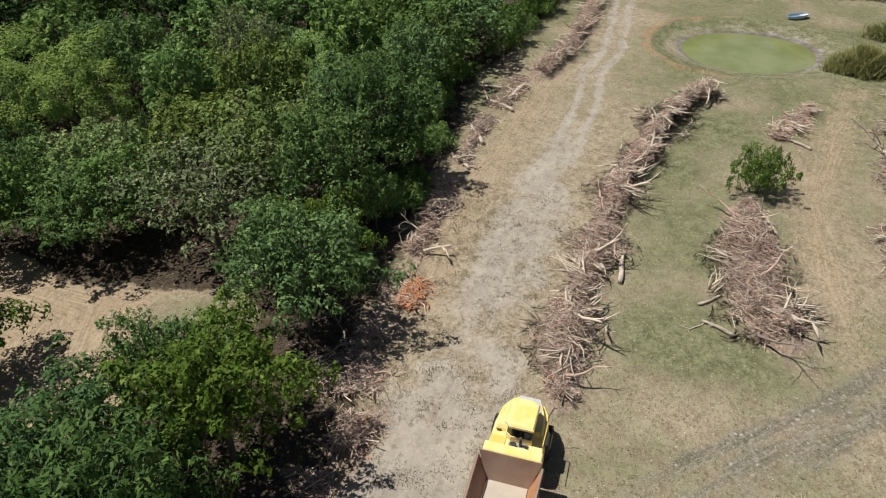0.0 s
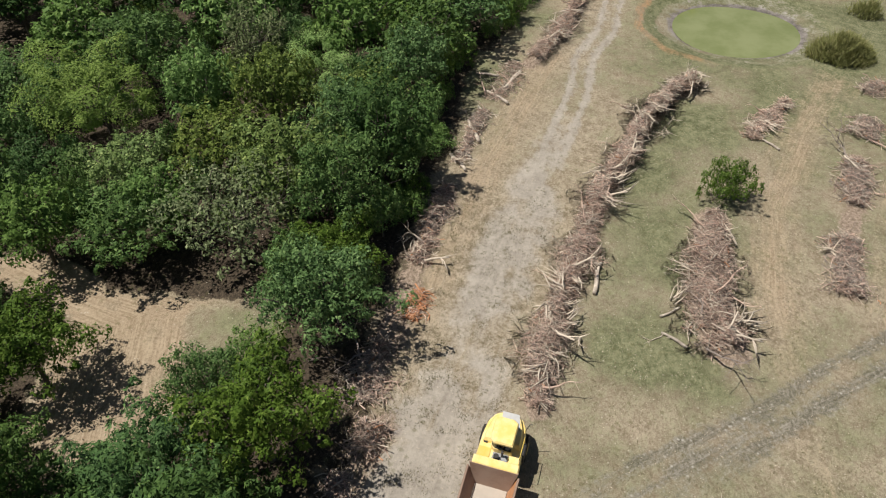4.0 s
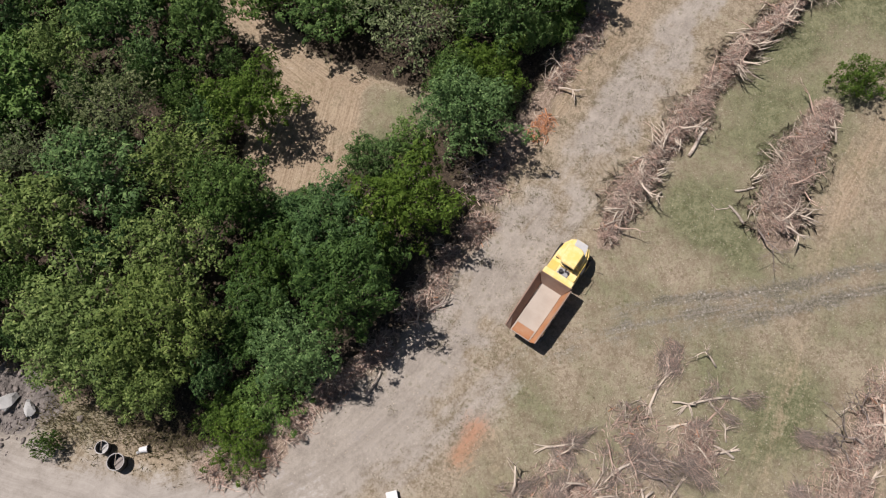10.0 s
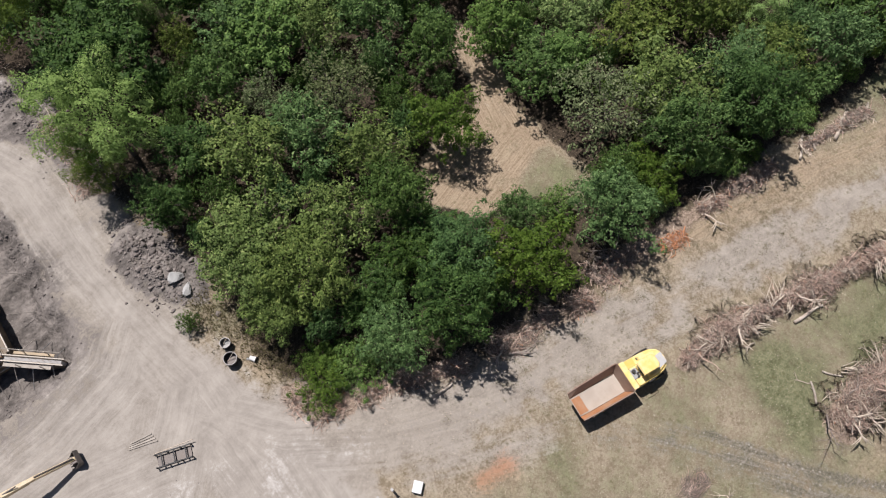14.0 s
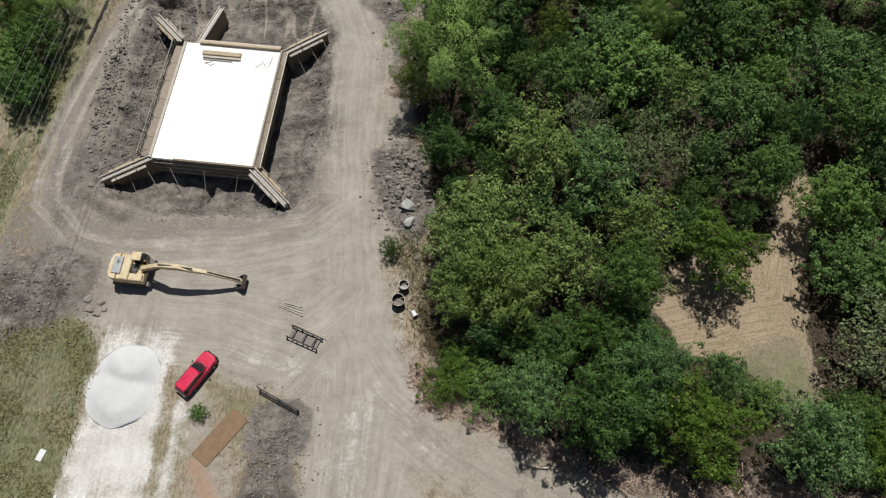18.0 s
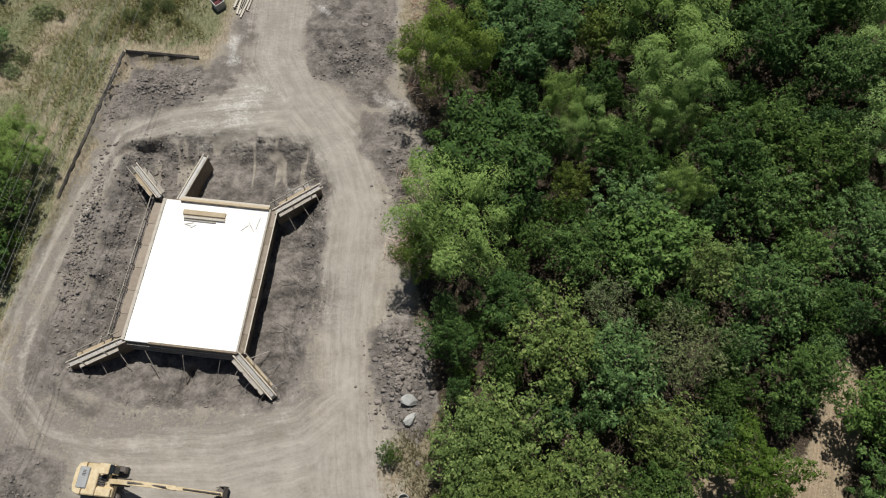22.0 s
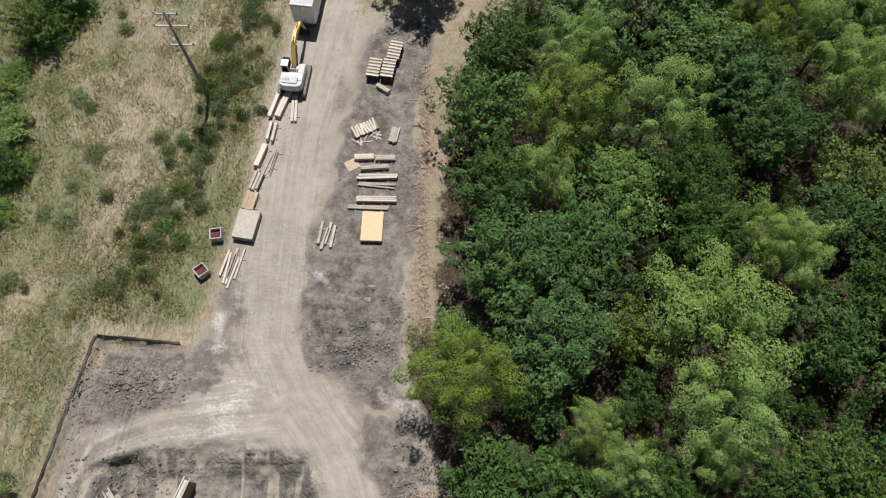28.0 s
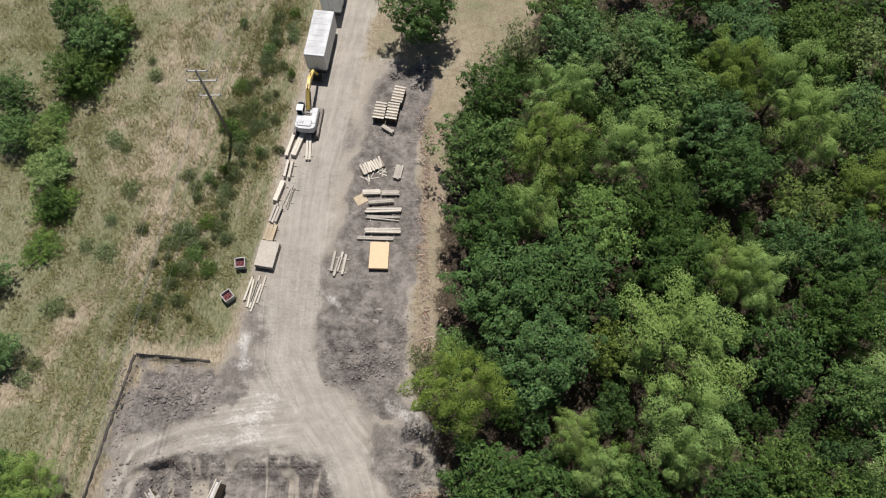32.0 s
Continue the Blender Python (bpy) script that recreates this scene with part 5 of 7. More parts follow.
pile([(60, 0), (56, 1.1), (51, 2.1)], [0.9, 0.9, 0.9], 0.7, 7, "broken grey limbs at the edge of the wood", sticks=16, pale=1.5, tops=0.4, grey=True)
pile([(63.6, -30), (60, -27), (57, -24.8)], [1.2, 1.0, 1.0], 1.0, 5, "small heap of dry branches near the lone tree", pale=0.9, splinters=0.8)
for k, (a, b) in enumerate((((67.5, -41), (66, -38.5)), ((60.5, -37), (57.5, -35)), ((54, -33.5), (47.5, -31)), ((43, -28.5), (36.6, -27)))):
    pile([a, b], [1.3, 1.5], 1.1, 20 + k, "heap of dry brown branches on the mown strip", pale=0.6, tops=0.3, grey=True)
# brushwood and felled tops by the junction
pile([(13.4, -9.6), (11.2, -10.8), (8.2, -11), (5.5, -10.8)], [1.2, 1.9, 1.8, 1.7], 0.6, 30, "tangle of felled grey twigs and bare limbs", sticks=9, pale=0.5, tops=0.25, grey=True)
pile([(13.6, -14.4), (12.4, -15.2), (10.9, -15.4)], [1.0, 1.7, 1.5], 0.9, 31, "heap of torn branches and bark with a pale limb", sticks=24, pale=0.8, tops=0.3, splinters=0.5)
pile([(8.6, -6.4), (5, -5), (2, -4.5)], [0.9, 1.1, 1.2], 0.35, 33, "scattered dry branches on bare ground", sticks=7, pale=0.8)
pile([(22, -29), (19, -27), (15, -26), (11.5, -25.5), (7, -24)], [1.5, 2.2, 2.3, 2.1, 1.8], 1.1, 34, "heap of brown branches with bleached limbs", sticks=22, pale=0.9, tops=0.4)
pile([(6.6, -8.4), (4.6, -8.2), (2.6, -8.6)], [1.0, 1.6, 1.5], 0.8, 37, "heap of reddish brown twigs with a bleached limb", sticks=26, pale=0.6)


def felled_top(x, y, turn, length, cloud, bleached, seed):
    """A felled treetop on its side: a forked stem along x with a cloud of fine twigs at its end."""
    rng = np.random.default_rng(seed)
    ob = thing("felled_treetop", "felled bare treetop with bleached forked limbs" if bleached else "felled grey treetop, a dense cloud of fine twigs", "brush pile", "felled treetops", at=pose(x, y, lie(x, y), 0, 0, turn))
    s, tips = Shape(), []

    def grow(p, way, ln, r, level):
        pts, q = [p], p
        for _ in range(4):
            way = (way + Vector(rng.normal(size=3)) * 0.2)
            way.z *= 0.4
            way.normalize()
            q = q + way * ln / 4
            q.z = min(max(q.z, r + 0.03), 0.9)
            pts.append(q.copy())
        s.tube(pts, [r, r * 0.88, r * 0.76, r * 0.64, r * 0.4], 6 if r > 0.04 else 4)
        tips.extend((*pt, math.atan2(way.y, way.x)) for pt in pts[2:])
        if level:
            for k in range(3 if level > 1 else 2):
                fork = Vector((way.x, way.y, 0.1)) + Vector((-way.y, way.x, 0)) * rng.normal() * 0.65 + Vector((0, 0, rng.normal() * 0.25))
                grow(pts[int(rng.integers(1, 5))], fork.normalized(), ln * rng.uniform(0.4, 0.62), r * rng.uniform(0.45, 0.65), level - 1)
    grow(Vector((0, 0, 0.12)), Vector((1, 0, 0.08)), length * 0.75, 0.05 + 0.014 * length, 2)
    part("limb", s, PALE_WOOD if bleached else BARE_LOG, ob, smooth=True)
    if bleached:
        f = Shape()
        for k in range(4):
            a, ln = rng.normal() * 0.3, rng.uniform(0.5, 1.1)
            f.tube([(0.2, 0, 0.12), (-ln * 0.5 * math.cos(a), ln * 0.5 * math.sin(a), 0.14), (-ln * math.cos(a), ln * math.sin(a), 0.08)], [0.06, 0.045, 0.012], 5)
        part("splintered_butt", f, PALE_WOOD, ob)
    n = int(150 + 420 * cloud)
    tips = np.array(tips)
    pick = tips[rng.integers(len(tips), size=n)]
    size = 0.14 + 0.13 * cloud
    spot = pick[:, :3] + rng.normal(size=(n, 3)) * np.array([size, size, 0.12]) + np.array([0.1, 0, 0.05])
    spot[:, 2] = np.clip(spot[:, 2], 0.03, 1.0)
    for share, mat, thick in ((0.7, TWIG_GREY, (0.006, 0.016)), (1.0, TWIG, (0.007, 0.02))):
        k = int(len(spot) * share)
        tagged(part("brushwood", stick_mesh("brushwood", rng, k, spot[:k], (0.35, 1.25), thick, mat, 0.25, pick[:k, 3], 0.5), mat, ob), kind="stuff")
        spot, pick = spot[k:], pick[k:]


for k, row in enumerate(((13.6, -11.1, 5, 4.5, 1.5, 1), (14.7, -13.6, -35, 4.8, 0.8, 1), (13.0, -13.3, -48, 2.3, 0.15, 1), (7.9, -9.8, -32, 5.6, 2.6, 0),
                                  (12.7, -17.4, 128, 3.7, 1.4, 1), (8.0, -4.8, -60, 3.2, 0.4, 1), (4.9, -8.4, -31, 4.1, 0.3, 1), (5.7, -7.1, 0, 2.5, 0.2, 1),
                                  (9.2, -14.6, 159, 3.3, 0.3, 1), (7.8, -12.1, -169, 3.8, 2.4, 0), (2.2, -4.0, -7, 2.9, 0.3, 1), (2.5, -7.7, 36, 3.0, 2.2, 0),
                                  (14.7, -26.4, -13, 3.3, 0.5, 1), (14.8, -27.4, 152, 2.9, 0.6, 1), (15.6, -25.1, 100, 2.8, 1.3, 0), (10.7, -25.1, 74, 2.8, 1.2, 0),
                                  (3.9, -24.1, 14, 2.6, 1.5, 0))):
    felled_top(*row, 300 + k)
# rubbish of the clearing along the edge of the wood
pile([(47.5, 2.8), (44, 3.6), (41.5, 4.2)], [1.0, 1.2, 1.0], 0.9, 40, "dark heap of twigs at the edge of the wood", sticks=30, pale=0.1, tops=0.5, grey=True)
pile([(40.8, 3.8), (38, 4.8)], [1.1, 1.2], 0.9, 41, "heap of bleached broken limbs at the edge of the wood", sticks=18, pale=2.2, tops=0.2, splinters=0.5)
pile([(35, 4.0), (32.4, 4.4)], [0.7, 0.9], 0.7, 42, "torn stump with freshly split red wood", sticks=10, pale=0.8, red=0.9)
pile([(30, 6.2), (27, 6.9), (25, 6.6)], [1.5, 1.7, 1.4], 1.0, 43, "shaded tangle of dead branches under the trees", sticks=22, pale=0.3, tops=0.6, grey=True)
pile([(23.6, 5.6), (21.5, 6.4)], [1.1, 1.1], 0.8, 44, "heap of brown brushwood beside the track", sticks=30, pale=0.2)
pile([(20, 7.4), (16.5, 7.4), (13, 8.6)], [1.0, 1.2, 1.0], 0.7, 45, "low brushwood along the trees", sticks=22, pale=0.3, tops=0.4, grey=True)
pile([(11, 9.1), (8, 10.4), (5, 12), (1.5, 13.4)], [0.9, 1.2, 1.1, 0.9], 0.7, 46, "low row of brown brushwood at the bend of the track", sticks=26, pale=0.3, tops=0.15)
pile([(0.6, 13.6), (-1.8, 15.4), (-2.6, 17.4)], [0.9, 1.1, 0.9], 0.7, 47, "brown roots and brushwood at the corner of the wood", sticks=26, pale=0.2, brown=1.5)

pile([(-4.2, 57), (-3.4, 52), (-4.4, 46.5)], [1.0, 1.4, 1.2], 0.7, 48, "grey tangle of brushwood at the wood beside the site", sticks=16, pale=0.3, tops=0.4, grey=True)
pile([(-4.2, 66), (-3.9, 76), (-4.4, 86)], [0.8, 0.7, 0.8], 0.3, 49, "thin scatter of sticks on bare brown ground", sticks=4, pale=0.25)
pile([(-4.4, 86), (-4.0, 95), (-4.2, 104)], [0.8, 0.7, 0.8], 0.3, 50, "thin scatter of sticks on bare brown ground", sticks=4, pale=0.25)


def lone_log(x, y, turn, mesh, k=1.0, name="log", label="bleached trunk lying on the grass"):
    ob = part(name, mesh, None, at=pose(x, y, lie(x, y), 0, 0, turn) @ Matrix.Scale(k, 4))
    tagged(ob, label, "log", "fallen logs")


for x, y, turn, i, k in ((69.4, -2.7, 60, 1, 0.9), (66, -2.6, -25, 2, 1.0), (62.6, -1.2, 40, 0, 1.0), (67.2, 0, 80, 1, 1.1), (59.6, 0.2, 20, 0, 0.8), (56.2, 1, 15, 2, 0.9), (51.2, 2.2, 30, 0, 0.9), (52.5, 1.8, 60, 1, 0.8),
                         (7.6, 8.7, -10, 1, 1.0), (37.2, -8.9, -15, 2, 0.8), (38.8, -8.2, 70, 0, 0.7), (31.6, -13.6, 50, 1, 0.9), (56, -26.5, 35, 1, 0.9), (12.5, -16.9, 80, 1, 0.8), (34.2, -13.8, -60, 0, 0.6)):
    lone_log(x, y, turn, LOGS[i], k)
for x, y, turn, i, k in ((18.4, -15, 60, 0, 1.2), (8.8, -7.2, -60, 2, 1.0), (6.6, -10.8, 100, 3, 1.0), (13.2, -17, 20, 1, 0.8), (32.2, -13, 150, 2, 1.1), (40, -7.2, 120, 3, 0.8), (14.6, -12.6, -80, 1, 1.0)):
    lone_log(x, y, turn, LIMBS_PALE[i], k, "fallen_branch", "bare pale forked branch lying on the ground")

# ---- machines and vehicles ----
def prism(poly, levels):
    """A solid over a plan outline; levels: rows of height and inset towards the outline's middle (0 to 1)."""
    cx, cy = sum(p[0] for p in poly) / len(poly), sum(p[1] for p in poly) / len(poly)
    return Shape().loft([[(cx + (px - cx) * (1 - k), cy + (py - cy) * (1 - k), z) for px, py in poly] for z, k in levels])


def mirror(half):
    """A plan outline from its left half, front to back, anticlockwise."""
    return [(px, -py) for px, py in half[::-1]] + list(half)


def cylinder_y(r, width, sides=24, chamfer=0.06):
    w = width / 2
    return Shape().tube([(0, -w, 0), (0, -w + chamfer, 0), (0, w - chamfer, 0), (0, w, 0)], [r - chamfer, r, r, r - chamfer], sides)


def wheel(parent, x, y, r, width, rim_mat=YELLOW_DEEP, name="wheel"):
    tyre = cylinder_y(r, width, 28)
    for k in range(28):
        a = 2 * math.pi * k / 28
        m = Matrix.Rotation(a, 4, "Y")
        tyre.box((-0.035, -width * 0.48, r - 0.02), (0.035, width * 0.48, r + 0.025), 0.01, m)
    w = part(name, tyre, RUBBER, parent, at=pose(x, y, r))
    part("rim", cylinder_y(r * 0.52, width * 1.04, 20, 0.03), rim_mat, w, "painted steel rim")
    return w


def dump_truck():
    ob = thing("dump_truck", "yellow articulated dump truck with an empty rust-stained bed", "truck", at=pose(14.75, -0.3, lie(18, 0), 0, 0, -13.2))
    L, W = 4.95, 1.36
    # open bed: sloping floor that rises to the tail, flared sides
    floor = Shape().loft([[(x, y, z) for y, z in ((-hw, z0), (hw, z0), (hw, z0 + 0.07), (-hw, z0 + 0.07))] for x, hw, z0 in ((0.0, 0.82, 1.62), (1.0, 0.86, 1.28), (4.2, 0.9, 1.18), (4.7, 0.9, 1.22))])
    bed = part("bed", floor, BED_SAND, ob, "sand-stained steel bed floor")
    tail = Shape().loft([[(x, y, z) for y, z in ((-0.74, z0), (0.74, z0), (0.74, z0 + 0.03), (-0.74, z0 + 0.03))] for x, z0 in ((0.06, 1.68), (0.95, 1.37))])
    part("tail_plate", tail, RUST, bed, "rust-orange worn tail plate")
    # light is in the colours: left wall shaded brown, right wall sunlit rust
    for sgn, mat in ((1, BED_WALL), (-1, RUST)):
        side = Shape().loft([[(x, sgn * (b), z0), (x, sgn * t, z1), (x, sgn * (t + 0.09), z1), (x, sgn * (b + 0.09), z0)] for x, b, t, z0, z1 in
                             ((0.0, 0.84, W - 0.12, 1.64, 2.05), (1.0, 0.88, W - 0.06, 1.30, 2.22), (4.2, 0.92, W, 1.2, 2.35), (L, 0.92, W, 1.24, 2.4))])
        part("side_wall", side, mat, bed, "scuffed flared bed side, sun and shade set in its colour")
        part("top_rail", Shape().tube([(0, sgn * (W - 0.08), 2.06), (1, sgn * (W - 0.02), 2.23), (L, sgn * (W + 0.05), 2.41)], 0.07, 6), BED_WALL, bed)
        for x in (0.9, 1.9, 2.9, 3.9):
            part("rib", Shape().box((x - 0.07, min(sgn * 1.36, sgn * 1.47), 1.75), (x + 0.07, max(sgn * 1.36, sgn * 1.47), 2.2), 0.02), BED_WALL, bed)
    part("front_wall", Shape().loft([[(4.62, -0.95, 1.2), (4.62, 0.95, 1.2), (4.72, 0.95, 1.2), (4.72, -0.95, 1.2)], [(4.95, -W, 2.75), (4.95, W, 2.75), (5.05, W, 2.75), (5.05, -W, 2.75)]]), BED_WALL, bed)
    part("spill_guard", Shape().box((4.98, -W + 0.05, 2.62), (5.5, W - 0.12, 2.80), 0.04), YELLOW, ob, "pale yellow spill guard over the bed front")
    part("rear_frame", Shape().box((0.6, -0.45, 0.75), (5.2, 0.45, 1.12), 0.04), STEEL, ob)
    part("hitch", Shape().tube([(5.0, 0, 0.9), (5.9, 0, 0.9)], [0.3, 0.26], 10), STEEL, ob)
    # front unit: rounded nose, fenders, engine hood, cab
    nose = mirror([(9.25, 0.0), (9.2, 0.45), (8.95, 0.85), (8.4, 1.13), (7.5, 1.24), (6.0, 1.26), (5.75, 1.2)])
    part("front_body", prism(nose, ((0.72, 0.06), (0.9, 0.0), (1.75, 0.0), (1.92, 0.05))), YELLOW, ob, smooth=False)
    hood = mirror([(9.1, 0.0), (9.05, 0.4), (8.8, 0.78), (8.2, 1.0), (7.4, 1.1), (6.9, 1.1)])
    part("hood", prism(hood, ((1.85, 0.0), (2.05, 0.03), (2.2, 0.12))), YELLOW, ob)
    part("hood_panel", Shape().loft([[(8.05, -0.8, 2.215), (8.05, 0.3, 2.215), (8.05, 0.3, 2.25), (8.05, -0.8, 2.25)], [(9.02, -0.58, 2.14), (9.02, 0.42, 2.14), (9.02, 0.42, 2.2), (9.02, -0.58, 2.2)]]), HOOD_GREY, ob, "grey hood panel with a dark lower grille")
    part("grille", Shape().box((8.08, -0.5, 2.22), (8.2, 0.1, 2.275), 0.01), BLACK, ob)
    cab = [(6.35, -0.72), (7.9, -0.72), (8.1, -0.4), (8.1, 0.3), (7.9, 0.62), (6.6, 0.62), (6.35, 0.35)]
    cab_body = part("cab", prism([(6.42, -0.66), (7.82, -0.66), (8.0, -0.38), (8.0, 0.28), (7.82, 0.56), (6.62, 0.56), (6.42, 0.3)], ((1.9, 0), (2.25, 0))), YELLOW, ob)
    part("cab_glass", prism([(6.46, -0.62), (7.8, -0.62), (7.96, -0.36), (7.96, 0.26), (7.8, 0.52), (6.64, 0.52), (6.46, 0.28)], ((2.25, 0), (2.86, 0.06))), GLASS, cab_body, "dark cab windows")
    part("cab_roof", prism(cab, ((2.86, 0.0), (2.97, 0.0), (3.05, 0.08))), YELLOW, cab_body)
    for x in (7.05, 7.6):
        part("side_vent", Shape().box((x - 0.2, 0.80, 1.93), (x + 0.2, 1.02, 2.0), 0.02), BLACK, ob, "black louvred vent")
    part("engine_deck", Shape().box((5.7, -0.55, 1.8), (6.4, 0.35, 2.02), 0.05), GREY_PAINT, ob)
    part("exhaust", Shape().tube([(6.2, -0.2, 1.9), (6.2, -0.2, 2.55), (6.05, -0.2, 2.7)], [0.07, 0.07, 0.06], 10), STEEL, ob)
    part("air_filter", Shape().tube([(6.0, 0.1, 2.0), (6.0, 0.1, 2.3)], [0.17, 0.15], 14), BLACK, ob)
    part("walkway", Shape().box((5.75, 0.5, 1.9), (6.6, 1.2, 1.97), 0.02), YELLOW_DEEP, ob)
    part("step", Shape().box((6.7, -1.36, 1.0), (7.5, -1.05, 1.9), 0.04), BLACK, ob, "black access step")
    part("handrail", Shape().tube([(6.0, -1.2, 1.9), (6.0, -1.2, 2.6), (7.4, -1.2, 2.6), (7.4, -1.2, 1.9)], 0.025, 6), YELLOW_DEEP, ob)
    part("mirror_arm", Shape().tube([(8.2, -1.1, 2.0), (8.3, -1.3, 2.6), (8.3, -1.45, 2.65)], 0.025, 6), BLACK, ob)
    for sgn in (1, -1):
        part("headlight", Shape().box((9.02, sgn * 0.6 - 0.12, 1.35), (9.14, sgn * 0.6 + 0.12, 1.55), 0.03), GLASS, ob)
        for x, r in ((1.5, 0.58), (3.2, 0.58), (7.9, 0.74)):
            wheel(ob, x, sgn * 1.15, r, 0.48)


def track_shape(length, r, width):
    """A crawler belt with raised shoes, lying along x."""
    s = Shape()
    half = length / 2 - r
    ring = [(half + r * math.sin(a), r - r * math.cos(a)) for a in np.linspace(0, math.pi, 9)] + [(-half - r * math.sin(a), r + r * math.cos(a)) for a in np.linspace(0, math.pi, 9)]
    s.loft([[(x, -width / 2, z) for x, z in ring], [(x, width / 2, z) for x, z in ring]])
    n = int(length / 0.2)
    for k in range(n):
        x = -half + 2 * half * k / (n - 1)
        for z in (2 * r, -0.0):
            s.box((x - 0.05, -width / 2 - 0.02, z - 0.02), (x + 0.05, width / 2 + 0.02, z + 0.03), 0.01)
    return s


def bucket(parent, at, width, size, mat):
    s = Shape()
    prof = [(0, 0), (0.25, -0.45), (0.1, -0.85), (-0.3, -1.0), (-0.75, -0.85)]
    inner = [(0.1 * 0 - 0.06, -0.02), (0.17, -0.43), (0.05, -0.77), (-0.28, -0.91), (-0.72, -0.78)]
    loop = prof + inner[::-1]
    s.loft([[(x * size, -width / 2, z * size) for x, z in loop], [(x * size, width / 2, z * size) for x, z in loop]])
    for sgn in (-1, 1):
        y = sgn * width / 2
        s.loft([[(x * size, y - 0.03, z * size) for x, z in prof], [(x * size, y + 0.03, z * size) for x, z in prof]])
    b = part("bucket", s, mat, parent, "worn dark steel bucket", at=at)
    for k in range(5):
        y = -width * 0.42 + width * 0.84 * k / 4
        part("tooth", Shape().box((-0.98 * size, y - 0.05, -0.9 * size), (-0.7 * size, y + 0.05, -0.78 * size), 0.015), mat, b)


def beam_arm(pts, width, depth):
    """A box arm along points in the x, z plane; depth at each point."""
    rings = []
    for (x, z), d in zip(pts, depth):
        rings.append([(x, -width / 2, z - d / 2), (x, width / 2, z - d / 2), (x, width / 2, z + d / 2), (x, -width / 2, z + d / 2)])
    return Shape().loft(rings)


def excavator(at, paint, label, k, reach, light_back=False):
    """A crawler excavator, facing x; reach: the arm's points."""
    ob = thing("excavator", label, "excavator", at=at)
    for y in ((-1.42, 1.42) if light_back else (-1.15, 1.15)):
        part("track", track_shape((4.7 if light_back else 4.0) * k, 0.40 * k, 0.6 * k), STEEL, ob, "dusty steel crawler track", at=pose(0, y * k, 0))
    part("undercarriage", Shape().box((-1.0 * k, -0.9 * k, 0.3 * k), (1.0 * k, 0.9 * k, 0.8 * k), 0.06), STEEL, ob)
    part("turntable", Shape().tube([(0, 0, 0.78 * k), (0, 0, 1.0 * k)], 0.65 * k, 24), STEEL, ob)
    rear = [(-2.0, 0), (-1.97, -0.7), (-1.8, -1.2), (-1.4, -1.4), (1.45, -1.4), (1.6, -1.3), (1.6, 0.1), (0.9, 0.15), (0.9, 1.4), (-1.4, 1.4), (-1.8, 1.2), (-1.97, 0.7)]
    deck = [(px * k, py * k) for px, py in rear]
    part("upper_body", prism(deck, ((0.98 * k, 0), (1.1 * k, 0), (1.55 * k, 0), (1.65 * k, 0.02))), paint, ob)
    part("counterweight", prism([(px * k, py * k) for px, py in ((-2.05, 0), (-2.02, -0.72), (-1.84, -1.24), (-1.4, -1.42), (-1.15, -1.42), (-1.15, 1.42), (-1.4, 1.42), (-1.84, 1.24), (-2.02, 0.72))], ((1.05 * k, 0.02), (1.15 * k, 0), (2.0 * k, 0), (2.1 * k, 0.05))), WHITE_WORN if light_back else paint, ob)
    part("engine_cover", Shape().box((-1.12 * k, -1.38 * k, 1.6 * k), (0.1 * k, 1.38 * k, 2.05 * k), 0.08), paint, ob)
    grille = part("engine_grille", Shape().box((-1.65 * k, -0.85 * k, 2.03 * k), (-0.7 * k, 1.0 * k, 2.2 * k), 0.06), GREY_PAINT, ob, "grey louvred engine hatch")
    for i in range(4):
        y = (0.25 + 0.14 * i) * k
        part("slot", Shape().box((-1.3 * k, y - 0.035 * k, 2.19 * k), (-1.0 * k, y + 0.035 * k, 2.215 * k), 0.005), BLACK, grille)
    part("tool_box", Shape().box((0.12 * k, -1.36 * k, 1.6 * k), (1.5 * k, -0.62 * k, 1.95 * k), 0.06), paint, ob)
    part("valve_bay", Shape().box((0.0, -0.5 * k, 1.6 * k), (0.75 * k, 0.45 * k, 1.78 * k), 0.04), STEEL, ob, "open oily hydraulic valve bay")
    for i in range(4):
        y = (-0.35 + 0.22 * i) * k
        part("hose", Shape().tube([(0.1 * k, y, 1.8 * k), (0.4 * k, y + 0.06, 2.05 * k), (0.9 * k, y * 0.5, 1.9 * k)], 0.035 * k, 6), BLACK, ob)
    cab = part("cab", Shape().box((0.35 * k, 0.55 * k, 1.55 * k), (1.75 * k, 1.38 * k, 2.75 * k), 0.1), GLASS, ob, "operator cab with dark glass")
    part("cab_roof", Shape().box((0.3 * k, 0.5 * k, 2.72 * k), (1.3 * k, 1.42 * k, 2.85 * k), 0.06), WHITE if light_back else paint, cab)
    for x, y in ((0.38, 0.58), (1.7, 0.58), (0.38, 1.34), (1.7, 1.34)):
        part("pillar", Shape().box(((x - 0.05) * k, (y - 0.05) * k, 1.6 * k), ((x + 0.05) * k, (y + 0.05) * k, 2.74 * k), 0.01), paint, cab)
    boom, stick = reach
    part("boom", beam_arm(boom, 0.42 * k, [0.55 * k] + [0.75 * k] * (len(boom) - 2) + [0.42 * k]), paint if not light_back else YELLOW_DEEP, ob)
    part("stick", beam_arm(stick, 0.32 * k, [0.35 * k, 0.55 * k, 0.28 * k]), paint if not light_back else YELLOW_DEEP, ob)
